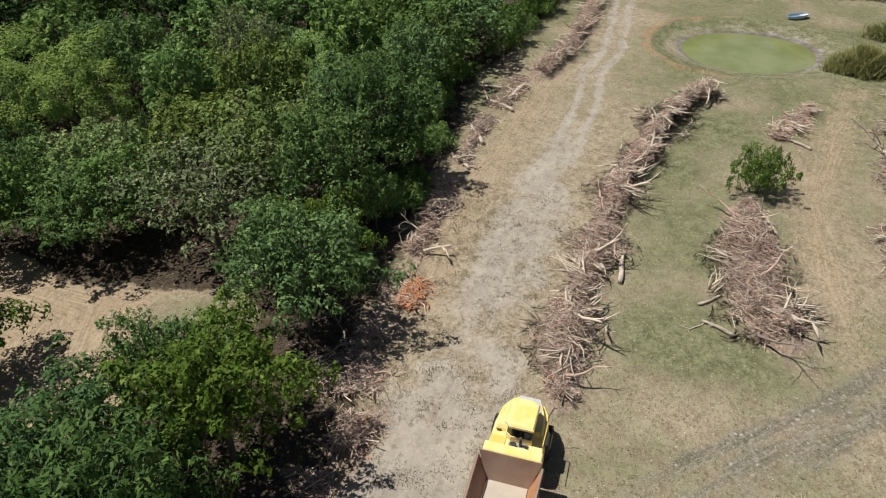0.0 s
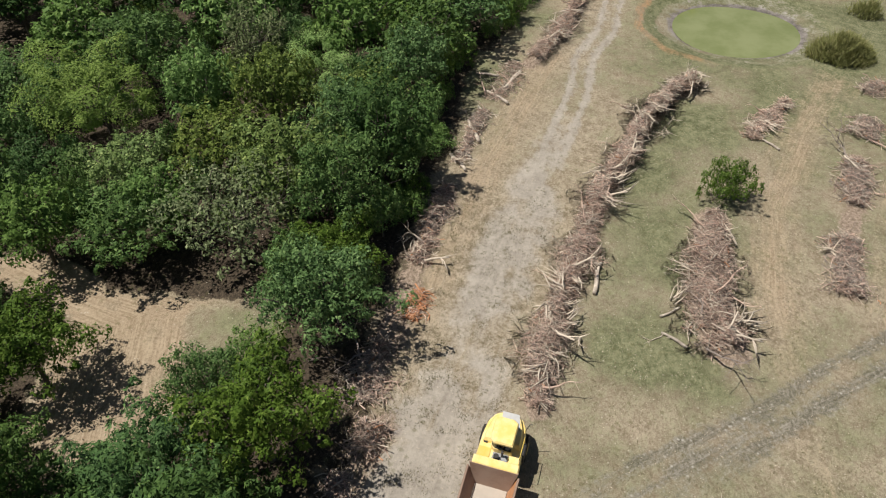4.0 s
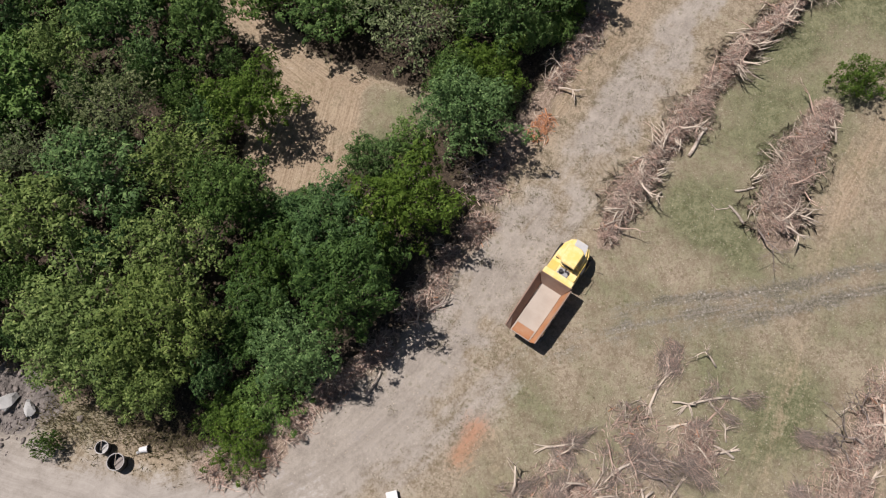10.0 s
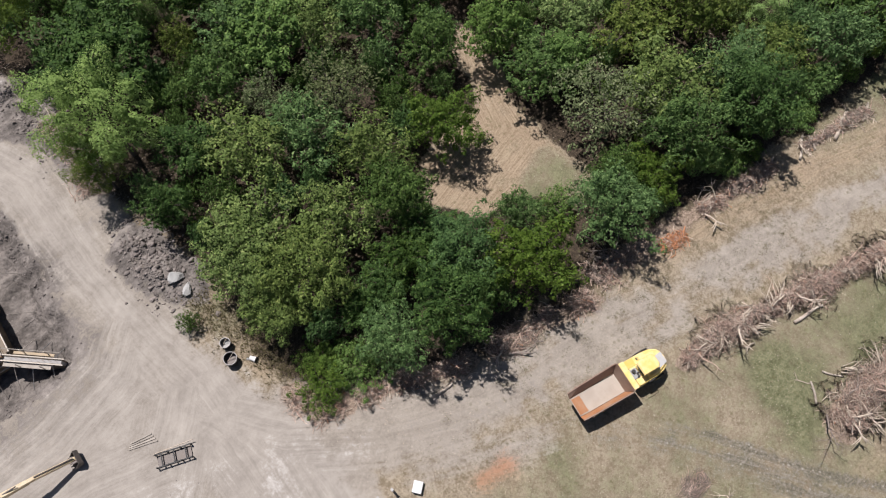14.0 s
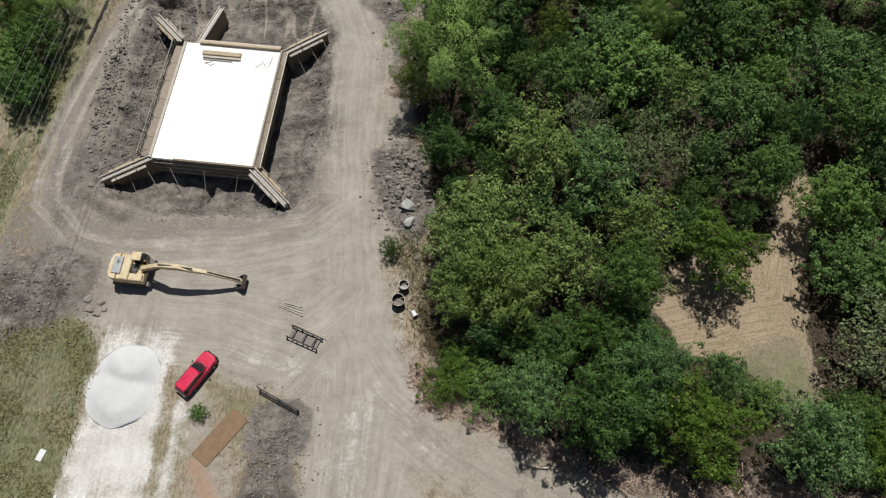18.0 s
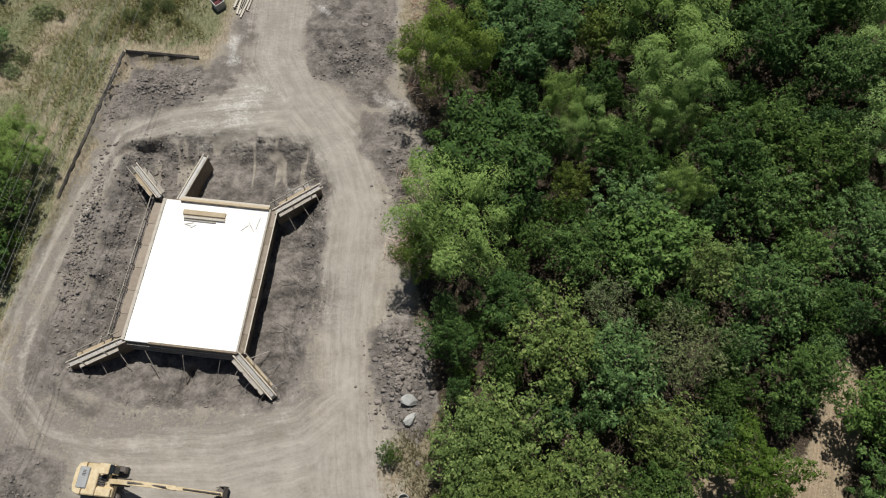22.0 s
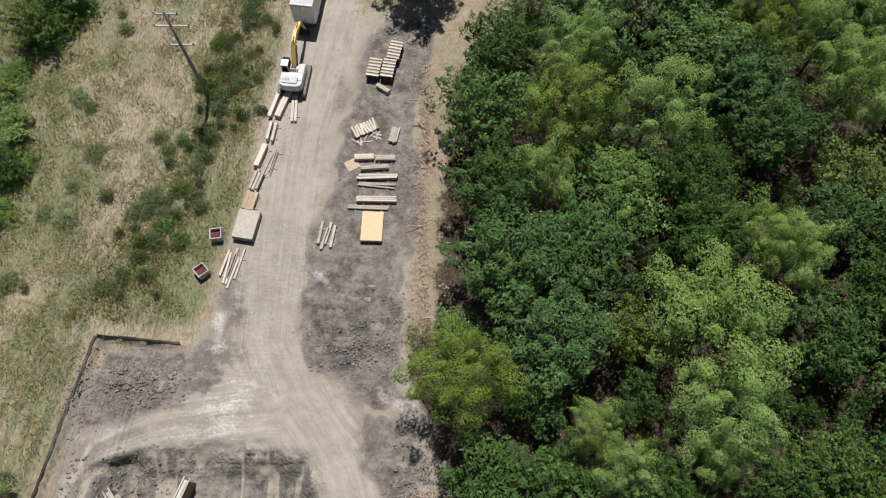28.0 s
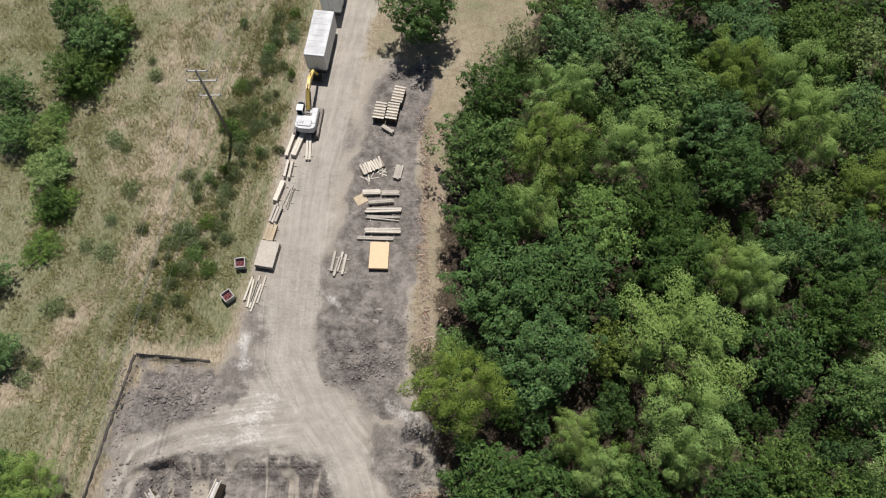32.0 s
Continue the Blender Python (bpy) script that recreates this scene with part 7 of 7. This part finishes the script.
def planter(x, y, turn):
    ob = thing("square_bin", "open square concrete bin with dark red filling on the verge", "bin", "square bins on the verge", at=pose(x, y, lie(x, y), 0, 0, turn))
    for a, b in (((-0.6, -0.6), (0.6, -0.5)), ((-0.6, 0.5), (0.6, 0.6)), ((-0.6, -0.5), (-0.5, 0.5)), ((0.5, -0.5), (0.6, 0.5))):
        part("wall", Shape().box((*a, 0), (*b, 0.95), 0.015), CONCRETE_GREY, ob)
    part("filling", Shape().box((-0.5, -0.5, 0), (0.5, 0.5, 0.55), 0.02), MAROON, ob, "dark red filling")
    for k in range(5):
        part("block", Shape().box((-0.12, -0.08, 0), (0.12, 0.08, 0.12), 0.02), MAROON, ob, at=pose(-0.3 + 0.15 * k, 0.2 * math.sin(k * 2), 0.54, 0, 12, 50 * k))


planter(-26.4, 78.2, 40)
planter(-25.4, 82.2, 8)


def utility_pole(x, y, tall, label="tall weathered utility pole with three cross-arms carrying wires"):
    ob = thing("utility_pole", label, "utility pole", "utility poles", at=pose(x, y, lie(x, y)))
    part("pole", Shape().tube([(0, 0, -0.3), (0, 0, tall * 0.5), (0, 0, tall)], [0.2, 0.17, 0.12], 14), POLE_WOOD, ob, smooth=True)
    for z, half in ((tall - 0.5, 1.2), (tall - 2.2, 1.75), (tall - 5.0, 1.3)):
        arm = part("cross_arm", Shape().box((-half, 0.1, z - 0.07), (half, 0.24, z + 0.07), 0.015), CONCRETE_GREY, ob, "pale cross-arm")
        for s in (-1, 0, 1):
            part("insulator", Shape().tube([(s * (half - 0.1), 0.17, z + 0.06), (s * (half - 0.1), 0.17, z + 0.2), (s * (half - 0.1), 0.17, z + 0.3)], [0.05, 0.09, 0.05], 8), GREY_PAINT, arm)
    return ob


utility_pole(-28.4, 99.1, 14.3)
utility_pole(-41.5, 2, 14.3, "tall weathered utility pole at the edge of the field")


# staked strip added in place of the dark, shaded face of the earth cut
def silt_fence():
    ob = thing("silt_fence", "low dark strip on wooden stakes, added as the shaded edge of the earth cut", "fence")
    for (ax, ay), (bx, by) in zip(CUT_EDGE[1:], CUT_EDGE[2:]):
        ln = math.hypot(bx - ax, by - ay)
        n = int(ln / 1.8)
        nx, ny = (by - ay) / ln, -(bx - ax) / ln
        for k in range(n):
            p = [(ax + (bx - ax) * t / n, ay + (by - ay) * t / n) for t in (k, k + 0.5, k + 1)]
            rows = []
            sag = 0.10 * float(wobble(ax + bx * 0.01, k * 1.7, 0.7, 66))
            for h, lean in ((-0.45, 0.0), (0.14 - sag * 0.5, 0.05 + sag), (0.34 - sag, 0.12 + 2.2 * sag)):
                rows.append([(px - nx * (lean + 0.05 * (i == 1)), py - ny * lean, lie(px - nx * 0.3, py - ny * 0.3) + h) for i, (px, py) in enumerate(p)])
            back = [[(px + nx * 0.03, py + ny * 0.03, z) for px, py, z in r] for r in rows]
            s = Shape()
            for r0, r1 in zip(rows, rows[1:]):
                s.loft([r0, r1], cap=False, closed=False)
            for r0, r1 in zip(back, back[1:]):
                s.loft([r0, r1], cap=False, closed=False)
            s.loft([rows[-1], back[-1]], cap=False, closed=False)
            part("fabric", s, CUT_SHADE, ob)
            x0, y0 = p[0]
            z0 = lie(x0 - nx * 0.3, y0 - ny * 0.3)
            part("stake", Shape().box((-0.025, -0.025, -0.4), (0.025, 0.025, 0.55), 0.005), TIMBER_GREY, ob, at=pose(x0 - nx * 0.2, y0 - ny * 0.2, z0))


silt_fence()


def wires():
    ob = thing("power_line", "thin aluminium power lines hanging between the poles", "power line")
    for sx, z in ((-1.65, 12.3), (0.5, 12.3), (1.65, 12.3), (-1.1, 14.0), (1.1, 14.0), (-1.2, 9.5), (1.2, 9.5)):
        for (x0, y0), (x1, y1), sag in (((-28.4, 99.1), (-41.5, 2), 1.6), ((-28.4, 99.1), (-16, 190), 1.5)):
            pts = []
            for k in range(25):
                t = k / 24
                pts.append((x0 + (x1 - x0) * t + sx, y0 + (y1 - y0) * t + 0.17, z - 4 * sag * t * (1 - t)))
            part("wire", Shape().tube(pts, 0.014, 4), WIRE, ob)


wires()

# ---- yard ----
def chalk_pile():
    s = Shape()
    rng = np.random.default_rng(4)
    n, rings = 60, 18
    rows = []

    def shape(x, y):
        low = 0.6 * (1 - float(ease(math.hypot(x / 3.2, (y + 1.1) / 3.0), 0.35, 1.02)))
        high = 0.85 * (1 - float(ease(math.hypot((x - 0.2) / 3.0, (y - 1.7) / 2.3), 0.2, 1.02)))
        return 0.12 * math.log(math.exp(low / 0.12) + math.exp(high / 0.12) - 1) + 0.10 * (float(wobble(x, y, 1.1, 7)) - 0.5) * min(1, low + high)
    for i in range(rings + 1):
        t = 0.02 + 0.98 * i / rings
        row = []
        for k in range(n):
            a = 2 * math.pi * k / n
            lump = 1 + 0.05 * math.sin(2 * a + 0.6) + 0.02 * math.sin(7 * a)
            x, y = t * 3.3 * lump * math.cos(a), t * 4.0 * lump * math.sin(a)
            row.append((x, y, shape(x, y) - 0.06 + 0.012 * rng.normal() * (1 < i < rings) + 0.04 * (i < rings)))
        rows.append(row)
    s.loft(rows[::-1])
    ob = part("chalk_mound", s, CHALK, at=pose(-28.9, 15.7, lie(-28.9, 15.7), 0, 0, -8), smooth=True)
    tagged(ob, "flat-topped pile of crushed white stone on the drive", "mound")


chalk_pile()


def stone(x, y, size, mat, name, label, cat, seed, group="", flat=0.7):
    rng = np.random.default_rng(seed)
    bm = bmesh.new()
    bmesh.ops.create_icosphere(bm, subdivisions=2, radius=1)
    cuts = [Vector(v).normalized() for v in rng.normal(size=(9, 3))]
    for v in bm.verts:
        for c in cuts:
            d = v.co.dot(c)
            if d > 0.5:
                v.co -= c * (d - 0.5)
        v.co += Vector(rng.normal(size=3)) * 0.02
    me = bpy.data.meshes.new(name)
    bm.to_mesh(me)
    bm.free()
    me.materials.append(mat)
    sx = size * rng.uniform(0.9, 1.2)
    m = Matrix.LocRotScale((x, y, lie(x, y) + size * flat * 0.3), Euler((0, 0, rng.uniform(0, 6))), (sx, size * 0.9, size * flat))
    return tagged(part(name, me, mat, at=m), label, cat, group)


stone(-3.6, 33.3, 0.95, ROCK_PALE, "boulder", "large pale squared limestone block on rubble", "rock", 1, "boulders")
stone(-3.5, 31.7, 0.7, ROCK_PALE, "boulder", "grey limestone block beside the rubble", "rock", 2, "boulders")
for k, (x, y, s) in enumerate([(-5.6, 36.4, 0.45), (-4.6, 35.2, 0.4), (-5.2, 38, 0.5), (-6.4, 33.2, 0.4), (-33.3, 22.9, 0.6), (-32.4, 23.5, 0.5), (-33.6, 24, 0.55), (-32.6, 22.4, 0.5), (-31.9, 22.8, 0.4), (-28.8, 66.6, 0.6), (-28.1, 67.6, 0.4), (-9.2, 76.4, 0.8), (-9.6, 75.2, 0.5), (-27.8, 67.9, 0.35)]):
    stone(x, y, s, ROCK, "rock", "rough grey lump of broken rock", "rock", 10 + k, "lumps of rock", 0.5)


def rubble():
    rng = np.random.default_rng(12)
    V, F = [], []
    bm = bmesh.new()
    bmesh.ops.create_icosphere(bm, subdivisions=1, radius=1)
    base = np.array([v.co[:] for v in bm.verts])
    tri = np.array([[v.index for v in f.verts] for f in bm.faces])
    bm.free()
    spots = []
    beside_pit = ((-4.4, 36, 2.3, 4.6, 700, 0.12), (-4.4, 36, 2.2, 4.4, 160, 0.24), (-15.2, 9.5, 2.6, 4.2, 1300, 0.085), (-10.5, 70.5, 3.2, 2.6, 520, 0.11), (-7, 73, 1.2, 4, 200, 0.1), (-30.5, 66.8, 3.4, 1.6, 420, 0.13), (-39, 24, 4, 3.4, 900, 0.1), (-36, 48, 1.1, 9, 700, 0.15), (-33, 48, 1.1, 9, 500, 0.1), (-30, 58, 3, 2.5, 300, 0.1))
    elsewhere = ((-36.5, 66, 1.2, 4, 250, 0.12), (-13.6, 47, 1.3, 8, 260, 0.1), (-24, 59.8, 6, 1.6, 60, 0.08), (-31.5, 67.5, 3, 2.2, 380, 0.1), (-31.5, 67.5, 3, 2.2, 60, 0.22), (-24, 33.4, 7, 1.2, 220, 0.09), (-5, 57, 2, 6, 420, 0.12), (-9, 100, 3, 9, 160, 0.07), (-6.5, 73, 1.5, 5, 160, 0.1))
    for cx, cy, rx, ry, n, size in beside_pit + elsewhere:
        for _ in range(int(n * 1.5)):
            x, y = cx + rng.normal() * rx * 0.6, cy + rng.normal() * ry * 0.6
            spots.append((x, y, size * (0.25 + 1.1 * rng.random() ** 3)))
    spots = np.array(spots)
    keep = inside(spots[:, 0], spots[:, 1], [(-30.9, 37), (-18, 36), (-15.5, 53), (-29, 55)]) < 0
    spots = spots[keep]
    z = height(spots[:, 0], spots[:, 1])
    for (x, y, s), h in zip(spots, z):
        k = base * (s * np.array([1.1, 0.9, 0.65]))[None] * (1 + 0.42 * rng.normal(size=(len(base), 1)))
        F.append(tri + len(V) * len(base))
        V.append(k + np.array([x, y, h + 0.1 * s]))
    tagged(new("rubble", quick_mesh("rubble", np.concatenate(V), np.concatenate(F), 3, ROCK)), "loose grey clods and broken rock on churned soil", "rubble", kind="stuff")


rubble()


def drum(x, y, r, tall, label, content):
    ob = thing("drum", label, "drum", "open drums", at=pose(x, y, lie(x, y), 4, 3, 0))
    s, n = Shape(), 26
    prof = [(r * 0.9, 0), (r, 0.05), (r, tall - 0.05), (r * 1.05, tall), (r * 0.95, tall), (r * 0.88, tall - 0.1), (r * 0.85, 0.3)]
    s.loft([[(p * math.cos(2 * math.pi * k / n), p * math.sin(2 * math.pi * k / n), z) for k in range(n)] for p, z in prof], cap=False)
    part("shell", s, BLACK, ob, smooth=True)
    part("rim", Shape().tube([(r * 1.02 * math.cos(2 * math.pi * k / 20), r * 1.02 * math.sin(2 * math.pi * k / 20), tall) for k in range(21)], 0.035, 5), CONCRETE_GREY, ob, "pale worn rim")
    part("content", Shape().tube([(0, 0, 0.05), (0, 0, 0.34)], r * 0.86, 20), content, ob)
    part("stick", Shape().tube([(-r * 0.7, 0.1, 0.3), (r * 0.9, 0.2, tall + 0.15)], 0.03, 5), PALE_WOOD, ob)


drum(-4.0, 25.0, 0.45, 0.85, "black drum with pale rubbish inside beside the bushes", ROCK_PALE)
drum(-4.5, 23.5, 0.58, 0.95, "large black drum with a worn rim beside the bushes", STEEL)


def bucket_pail(x, y):
    ob = thing("pail", "white plastic pail lying on its side in the grass", "pail", at=pose(x, y, lie(x, y) + 0.2, 90, 0, 30))
    part("shell", Shape().tube([(0, 0, -0.3), (0, 0, 0.3)], [0.2, 0.25], 16), WHITE, ob)
    part("lid", Shape().tube([(0, 0, 0.3), (0, 0, 0.34)], 0.27, 16), BLACK, ob)


bucket_pail(-3.0, 22.3)
stone(-3.3, 22.6, 0.25, ROCK_PALE, "rock", "small pale stone beside the drums", "rock", 41)


def frame_rack(x, y, turn):
    ob = thing("steel_rack", "black steel skid frame standing in the yard", "steel rack", at=pose(x, y, lie(x, y), 0, 0, turn))
    for yy in (-0.55, 0.55):
        part("rail", Shape().box((-1.6, yy - 0.05, 0.42), (1.6, yy + 0.05, 0.5), 0.01), BLACK, ob)
    for xx in (-1.5, -0.5, 0.6, 1.5):
        for yy in (-0.55, 0.55):
            part("leg", Shape().box((xx - 0.05, yy - 0.05, 0), (xx + 0.05, yy + 0.05, 0.6), 0.01), BLACK, ob)
    for xx in (-1.0, 0.05, 1.05):
        part("crossbar", Shape().box((xx - 0.05, -0.5, 0.42), (xx + 0.05, 0.5, 0.5), 0.01), BLACK, ob)
    part("tray", Shape().box((-1.45, -0.5, 0.12), (1.45, 0.5, 0.15), 0.01), STEEL, ob, "dusty grey steel tray")
    part("pole", Shape().tube([(-1.7, 0.75, 0.05), (1.8, 0.85, 0.5)], 0.04, 6), PALE_WOOD, ob)


frame_rack(-13.0, 20.0, -24)
for k in range(4):
    timber(-14.5 + 0.05 * k, 22.95 + 0.2 * k - 0.3, lie(-14.5, 23) + 0.01, -24 + 3 * k, 2.5 - 0.2 * k, 0.12, 0.08, TIMBER_GREY, "pole", "pale timber pole lying in the yard", "poles in the yard")
tagged(part("steel_plate", Shape().box((-2.55, -0.9, 0), (2.55, 0.9, 0.04), 0.01), BROWN_PLATE, at=pose(-19.7, 11.2, lie(-19.7, 11.2) + 0.05, 0, 0, 51)), "large rusty brown steel plate lying on the ground", "steel plate")
tagged(part("steel_plate", Shape().box((-1.0, -0.9, 0), (1.0, 0.9, 0.04), 0.01), BROWN_PLATE, at=pose(-17.9, 4.0, lie(-17.9, 4) + 0.06, 0, 0, 5)), "small rusty brown steel plate by the spoil heap", "steel plate")


def low_fence(x, y, turn, n, label):
    ob = thing("barrier_panel", label, "barrier", "low barriers", at=pose(x, y, lie(x, y), 0, 0, turn))
    for k in range(n + 1):
        part("post", Shape().box((k * 2.0 - 0.06, -0.06, -0.2), (k * 2.0 + 0.06, 0.06, 1.0), 0.01), BLACK, ob)
    for z in (0.3, 0.75):
        part("rail", Shape().box((-0.1, -0.04, z), (n * 2.0 + 0.1, 0.04, z + 0.18), 0.01), BLACK, ob)


low_fence(-16.6, 15.3, -28, 2, "dark timber barrier along the spoil heap")


def road_barrier(x, y, turn):
    ob = thing("road_barrier", "white-posted barrier with three dark rails across the drive", "barrier", "barriers across the drive", at=pose(x, y, lie(x, y), 0, 0, turn))
    for xx in (-0.85, 0.85):
        part("post", Shape().box((xx - 0.06, -0.06, 0), (xx + 0.06, 0.06, 1.15), 0.01), WHITE, ob)
        part("foot", Shape().box((xx - 0.07, -0.55, 0), (xx + 0.07, 0.55, 0.09), 0.01), WHITE, ob)
        part("flag", Shape().box((xx - 0.12, 0.5, 1.05), (xx + 0.12, 0.75, 1.1), 0.01), WHITE, ob)
    for z in (0.3, 0.65, 1.0):
        part("rail", Shape().box((-1.1, 0.06, z), (1.1, 0.1, z + 0.2), 0.01), WHITE, ob)
        part("stripe", Shape().box((-1.06, 0.04, z + 0.2), (1.06, 0.12, z + 0.215), 0.004), BLACK, ob)


for k, x in enumerate((-31.7, -29.3, -26.8)):
    road_barrier(x, 5.6 - 0.14 * k, -4)


def sign_post(x, y, turn):
    ob = thing("post", "short white-topped post on the grass island", "post", "posts on the island", at=pose(x, y, lie(x, y), 0, 0, turn))
    part("shaft", Shape().box((-0.09, -0.09, -0.2), (0.09, 0.09, 1.3), 0.015), WHITE, ob)
    part("cap", Shape().box((-0.12, -0.12, 1.3), (0.12, 0.12, 1.38), 0.02), CONCRETE_GREY, ob)


sign_post(-2.4, 5.6, 10)
sign_post(-1.1, 5.3, 10)
tagged(part("white_crate", Shape().box((-0.5, -0.4, 0), (0.5, 0.4, 0.5), 0.03), WHITE, at=pose(0.6, 4.1, lie(0.6, 4.1), 0, 0, 35)), "open white box standing on the grass island", "crate")
tagged(part("white_board", Shape().box((-0.28, -0.5, 0), (0.28, 0.5, 0.06), 0.01), WHITE, at=pose(-35, 9.7, lie(-35, 9.7) + 0.03, 0, 0, -20)), "small white board lying on the grass", "board")


# ---- pond side ----
def boat():
    ob = thing("rowing_boat", "small white boat with a blue rim on the bank", "boat", at=pose(92.4, -38.4, lie(92.4, -38.4) + 0.02, 0, 0, -66) @ Matrix.Scale(0.85, 4))
    ring = [(2.0 * math.cos(a) * (1 if math.cos(a) > 0 else 0.95), 0.72 * math.sin(a)) for a in (2 * math.pi * k / 28 for k in range(28))]
    hull = Shape().loft([[(x * k, y * k, z) for x, y in ring] for k, z in ((0.62, 0.0), (0.86, 0.2), (1.0, 0.5), (0.94, 0.5), (0.8, 0.22), (0.55, 0.08))])
    part("hull", hull, WHITE, ob, smooth=True)
    part("rim", Shape().tube([(x * 1.0, y * 1.0, 0.52) for x, y in ring + ring[:1]], 0.09, 6), BLUE, ob, "blue rim")
    for x in (-0.8, 0.4):
        part("seat", Shape().box((x - 0.15, -0.55, 0.32), (x + 0.15, 0.55, 0.37), 0.01), BLUE, ob)


boat()


def blades(name, spots, rng, size, material, label, spread=0.5, thin=0.10, up=0.9):
    """Tufts of grass blades: narrow bent triangles."""
    per = 3
    n = len(spots) * per
    per_tuft = per
    c = np.repeat(spots, per_tuft, 0) + np.concatenate([rng.normal(size=(n, 2)) * spread * 0.3, np.zeros((n, 1))], 1)
    a = rng.uniform(0, 2 * math.pi, n)
    L = size * (0.5 + rng.random(n))
    out = np.stack([np.cos(a), np.sin(a), np.zeros(n)], -1)
    side = np.stack([-np.sin(a), np.cos(a), np.zeros(n)], -1) * (thin * L)[:, None]
    tip = c + out * (L * rng.uniform(0.3, 0.9, n))[:, None] + np.array([0, 0, 1.0]) * (L * up)[:, None]
    v = np.stack([c - side, c + side, tip], 1).reshape(-1, 3)
    return tagged(new(name, quick_mesh(name, v, np.arange(n * 3), 3, material)), label, "grass", kind="stuff")


def grasses():
    rng = np.random.default_rng(9)
    x, y = rng.uniform(-64, -20, 90000), rng.uniform(2, 128, 90000)
    ok = (inside(x, y, WEST_FIELD) > 0.4) & (0.5 * wobble(x, y, 0.25, 40) + wobble(x, y, 0.85, 41) + 0.3 * rng.random(90000) > 0.90)
    x, y = x[ok], y[ok]
    blades("tall_grass", np.stack([x, y, height(x, y)], -1), rng, 0.52, GRASS_BLADE, "rough green and straw-coloured tall grass of the field", 1.2, 0.06, 0.7)
    a, r = rng.uniform(0, 2 * math.pi, 3600), np.sqrt(rng.random(3600))
    x, y = 74.0 + 2.5 * r * np.cos(a), -38.6 + 3.2 * r * np.sin(a)
    x[:360], y[:360] = 85 + 1.3 * r[:360] * np.cos(a[:360]), -45.3 + 1.7 * r[:360] * np.sin(a[:360])
    z = height(x, y) + 1.5 * (1 - r * r) * (0.5 + wobble(x, y, 0.8, 44))
    blades("pond_reeds", np.stack([x, y, z], -1), rng, 0.75, REED, "clump of tall green reeds beside the pond", 1.0, 0.06, 0.8)

    # rank green growth among the hedge bushes
    x, y = rng.uniform(-60, -20, 40000), rng.uniform(40, 128, 40000)
    gap = np.minimum.reduce([to_line(x, y, line)[0] / spread for line, count, spread, r0, r1 in hedge_rows[:3]])
    ok = (inside(x, y, WEST_FIELD) > 0.3) & (gap + wobble(x, y, 0.5, 47) * 1.6 < 1.4)
    x, y = x[ok], y[ok]
    blades("rank_grass", np.stack([x, y, height(x, y)], -1), rng, 0.48, HEDGE_GRASS, "rank green grass and brambles among the bushes", 1.2, 0.09, 0.8)
    # straw, twigs and short dry tufts over the mown ground
    x, y = rng.uniform(-8, 100, 90000), rng.uniform(-52, 16, 90000)
    ok = (inside(x, y, WOODS) < 0.5) & (x > -2 + 0.4 * np.abs(y)) & (np.hypot(x - POND[0], y - POND[1]) > 11) & (rng.random(90000) < 0.75 - 0.005 * x)
    x, y = x[ok], y[ok]
    off_road = to_line(x, y, FARM_ROAD)[0] > 2.4
    k = len(x) // 4
    blades("straw_litter", np.stack([x[:k], y[:k], height(x[:k], y[:k]) + 0.02], -1), rng, 0.13, STRAW_FLECK, "pale straw and chips scattered over the ground", 1.6, 0.1, 0.12)
    x, y = x[k:][off_road[k:]], y[k:][off_road[k:]]
    blades("short_grass", np.stack([x, y, height(x, y)], -1), rng, 0.17, SHORT_GRASS, "short dry tufts of mown grass", 1.4, 0.09, 0.55)
    # weeds that came up on the farm road
    x, y = rng.uniform(6, 48, 4200), rng.uniform(-8, 9, 4200)
    ok = (to_line(x, y, FARM_ROAD)[0] < 5.2) & (inside(x, y, WOODS) < -0.5) & (wobble(x, y, 0.3, 45) * 0.5 + wobble(x, y, 0.9, 46) * 0.5 > 0.5) & (np.hypot(x - 19, y + 1.6) > 2.6)
    x, y = np.repeat(x[ok][::2], 9), np.repeat(y[ok][::2], 9)
    x, y = x + rng.normal(size=len(x)) * 0.17, y + rng.normal(size=len(x)) * 0.17
    blades("weeds", np.stack([x, y, height(x, y)], -1), rng, 0.10, WEED, "low olive weeds coming up through the farm road", 0.5, 0.16, 0.6)
    # dry growth along the foot of the wood beside the yard
    t = rng.random(900)
    x, y = -3.6 + 2.6 * t + rng.normal(size=900) * 0.9, 30.5 - 11.5 * t + rng.normal(size=900) * 1.0
    blades("dry_grass", np.stack([x, y, height(x, y)], -1), rng, 0.4, SHORT_GRASS, "dry olive grass at the foot of the trees", 1.4, 0.07, 0.8)


grasses()
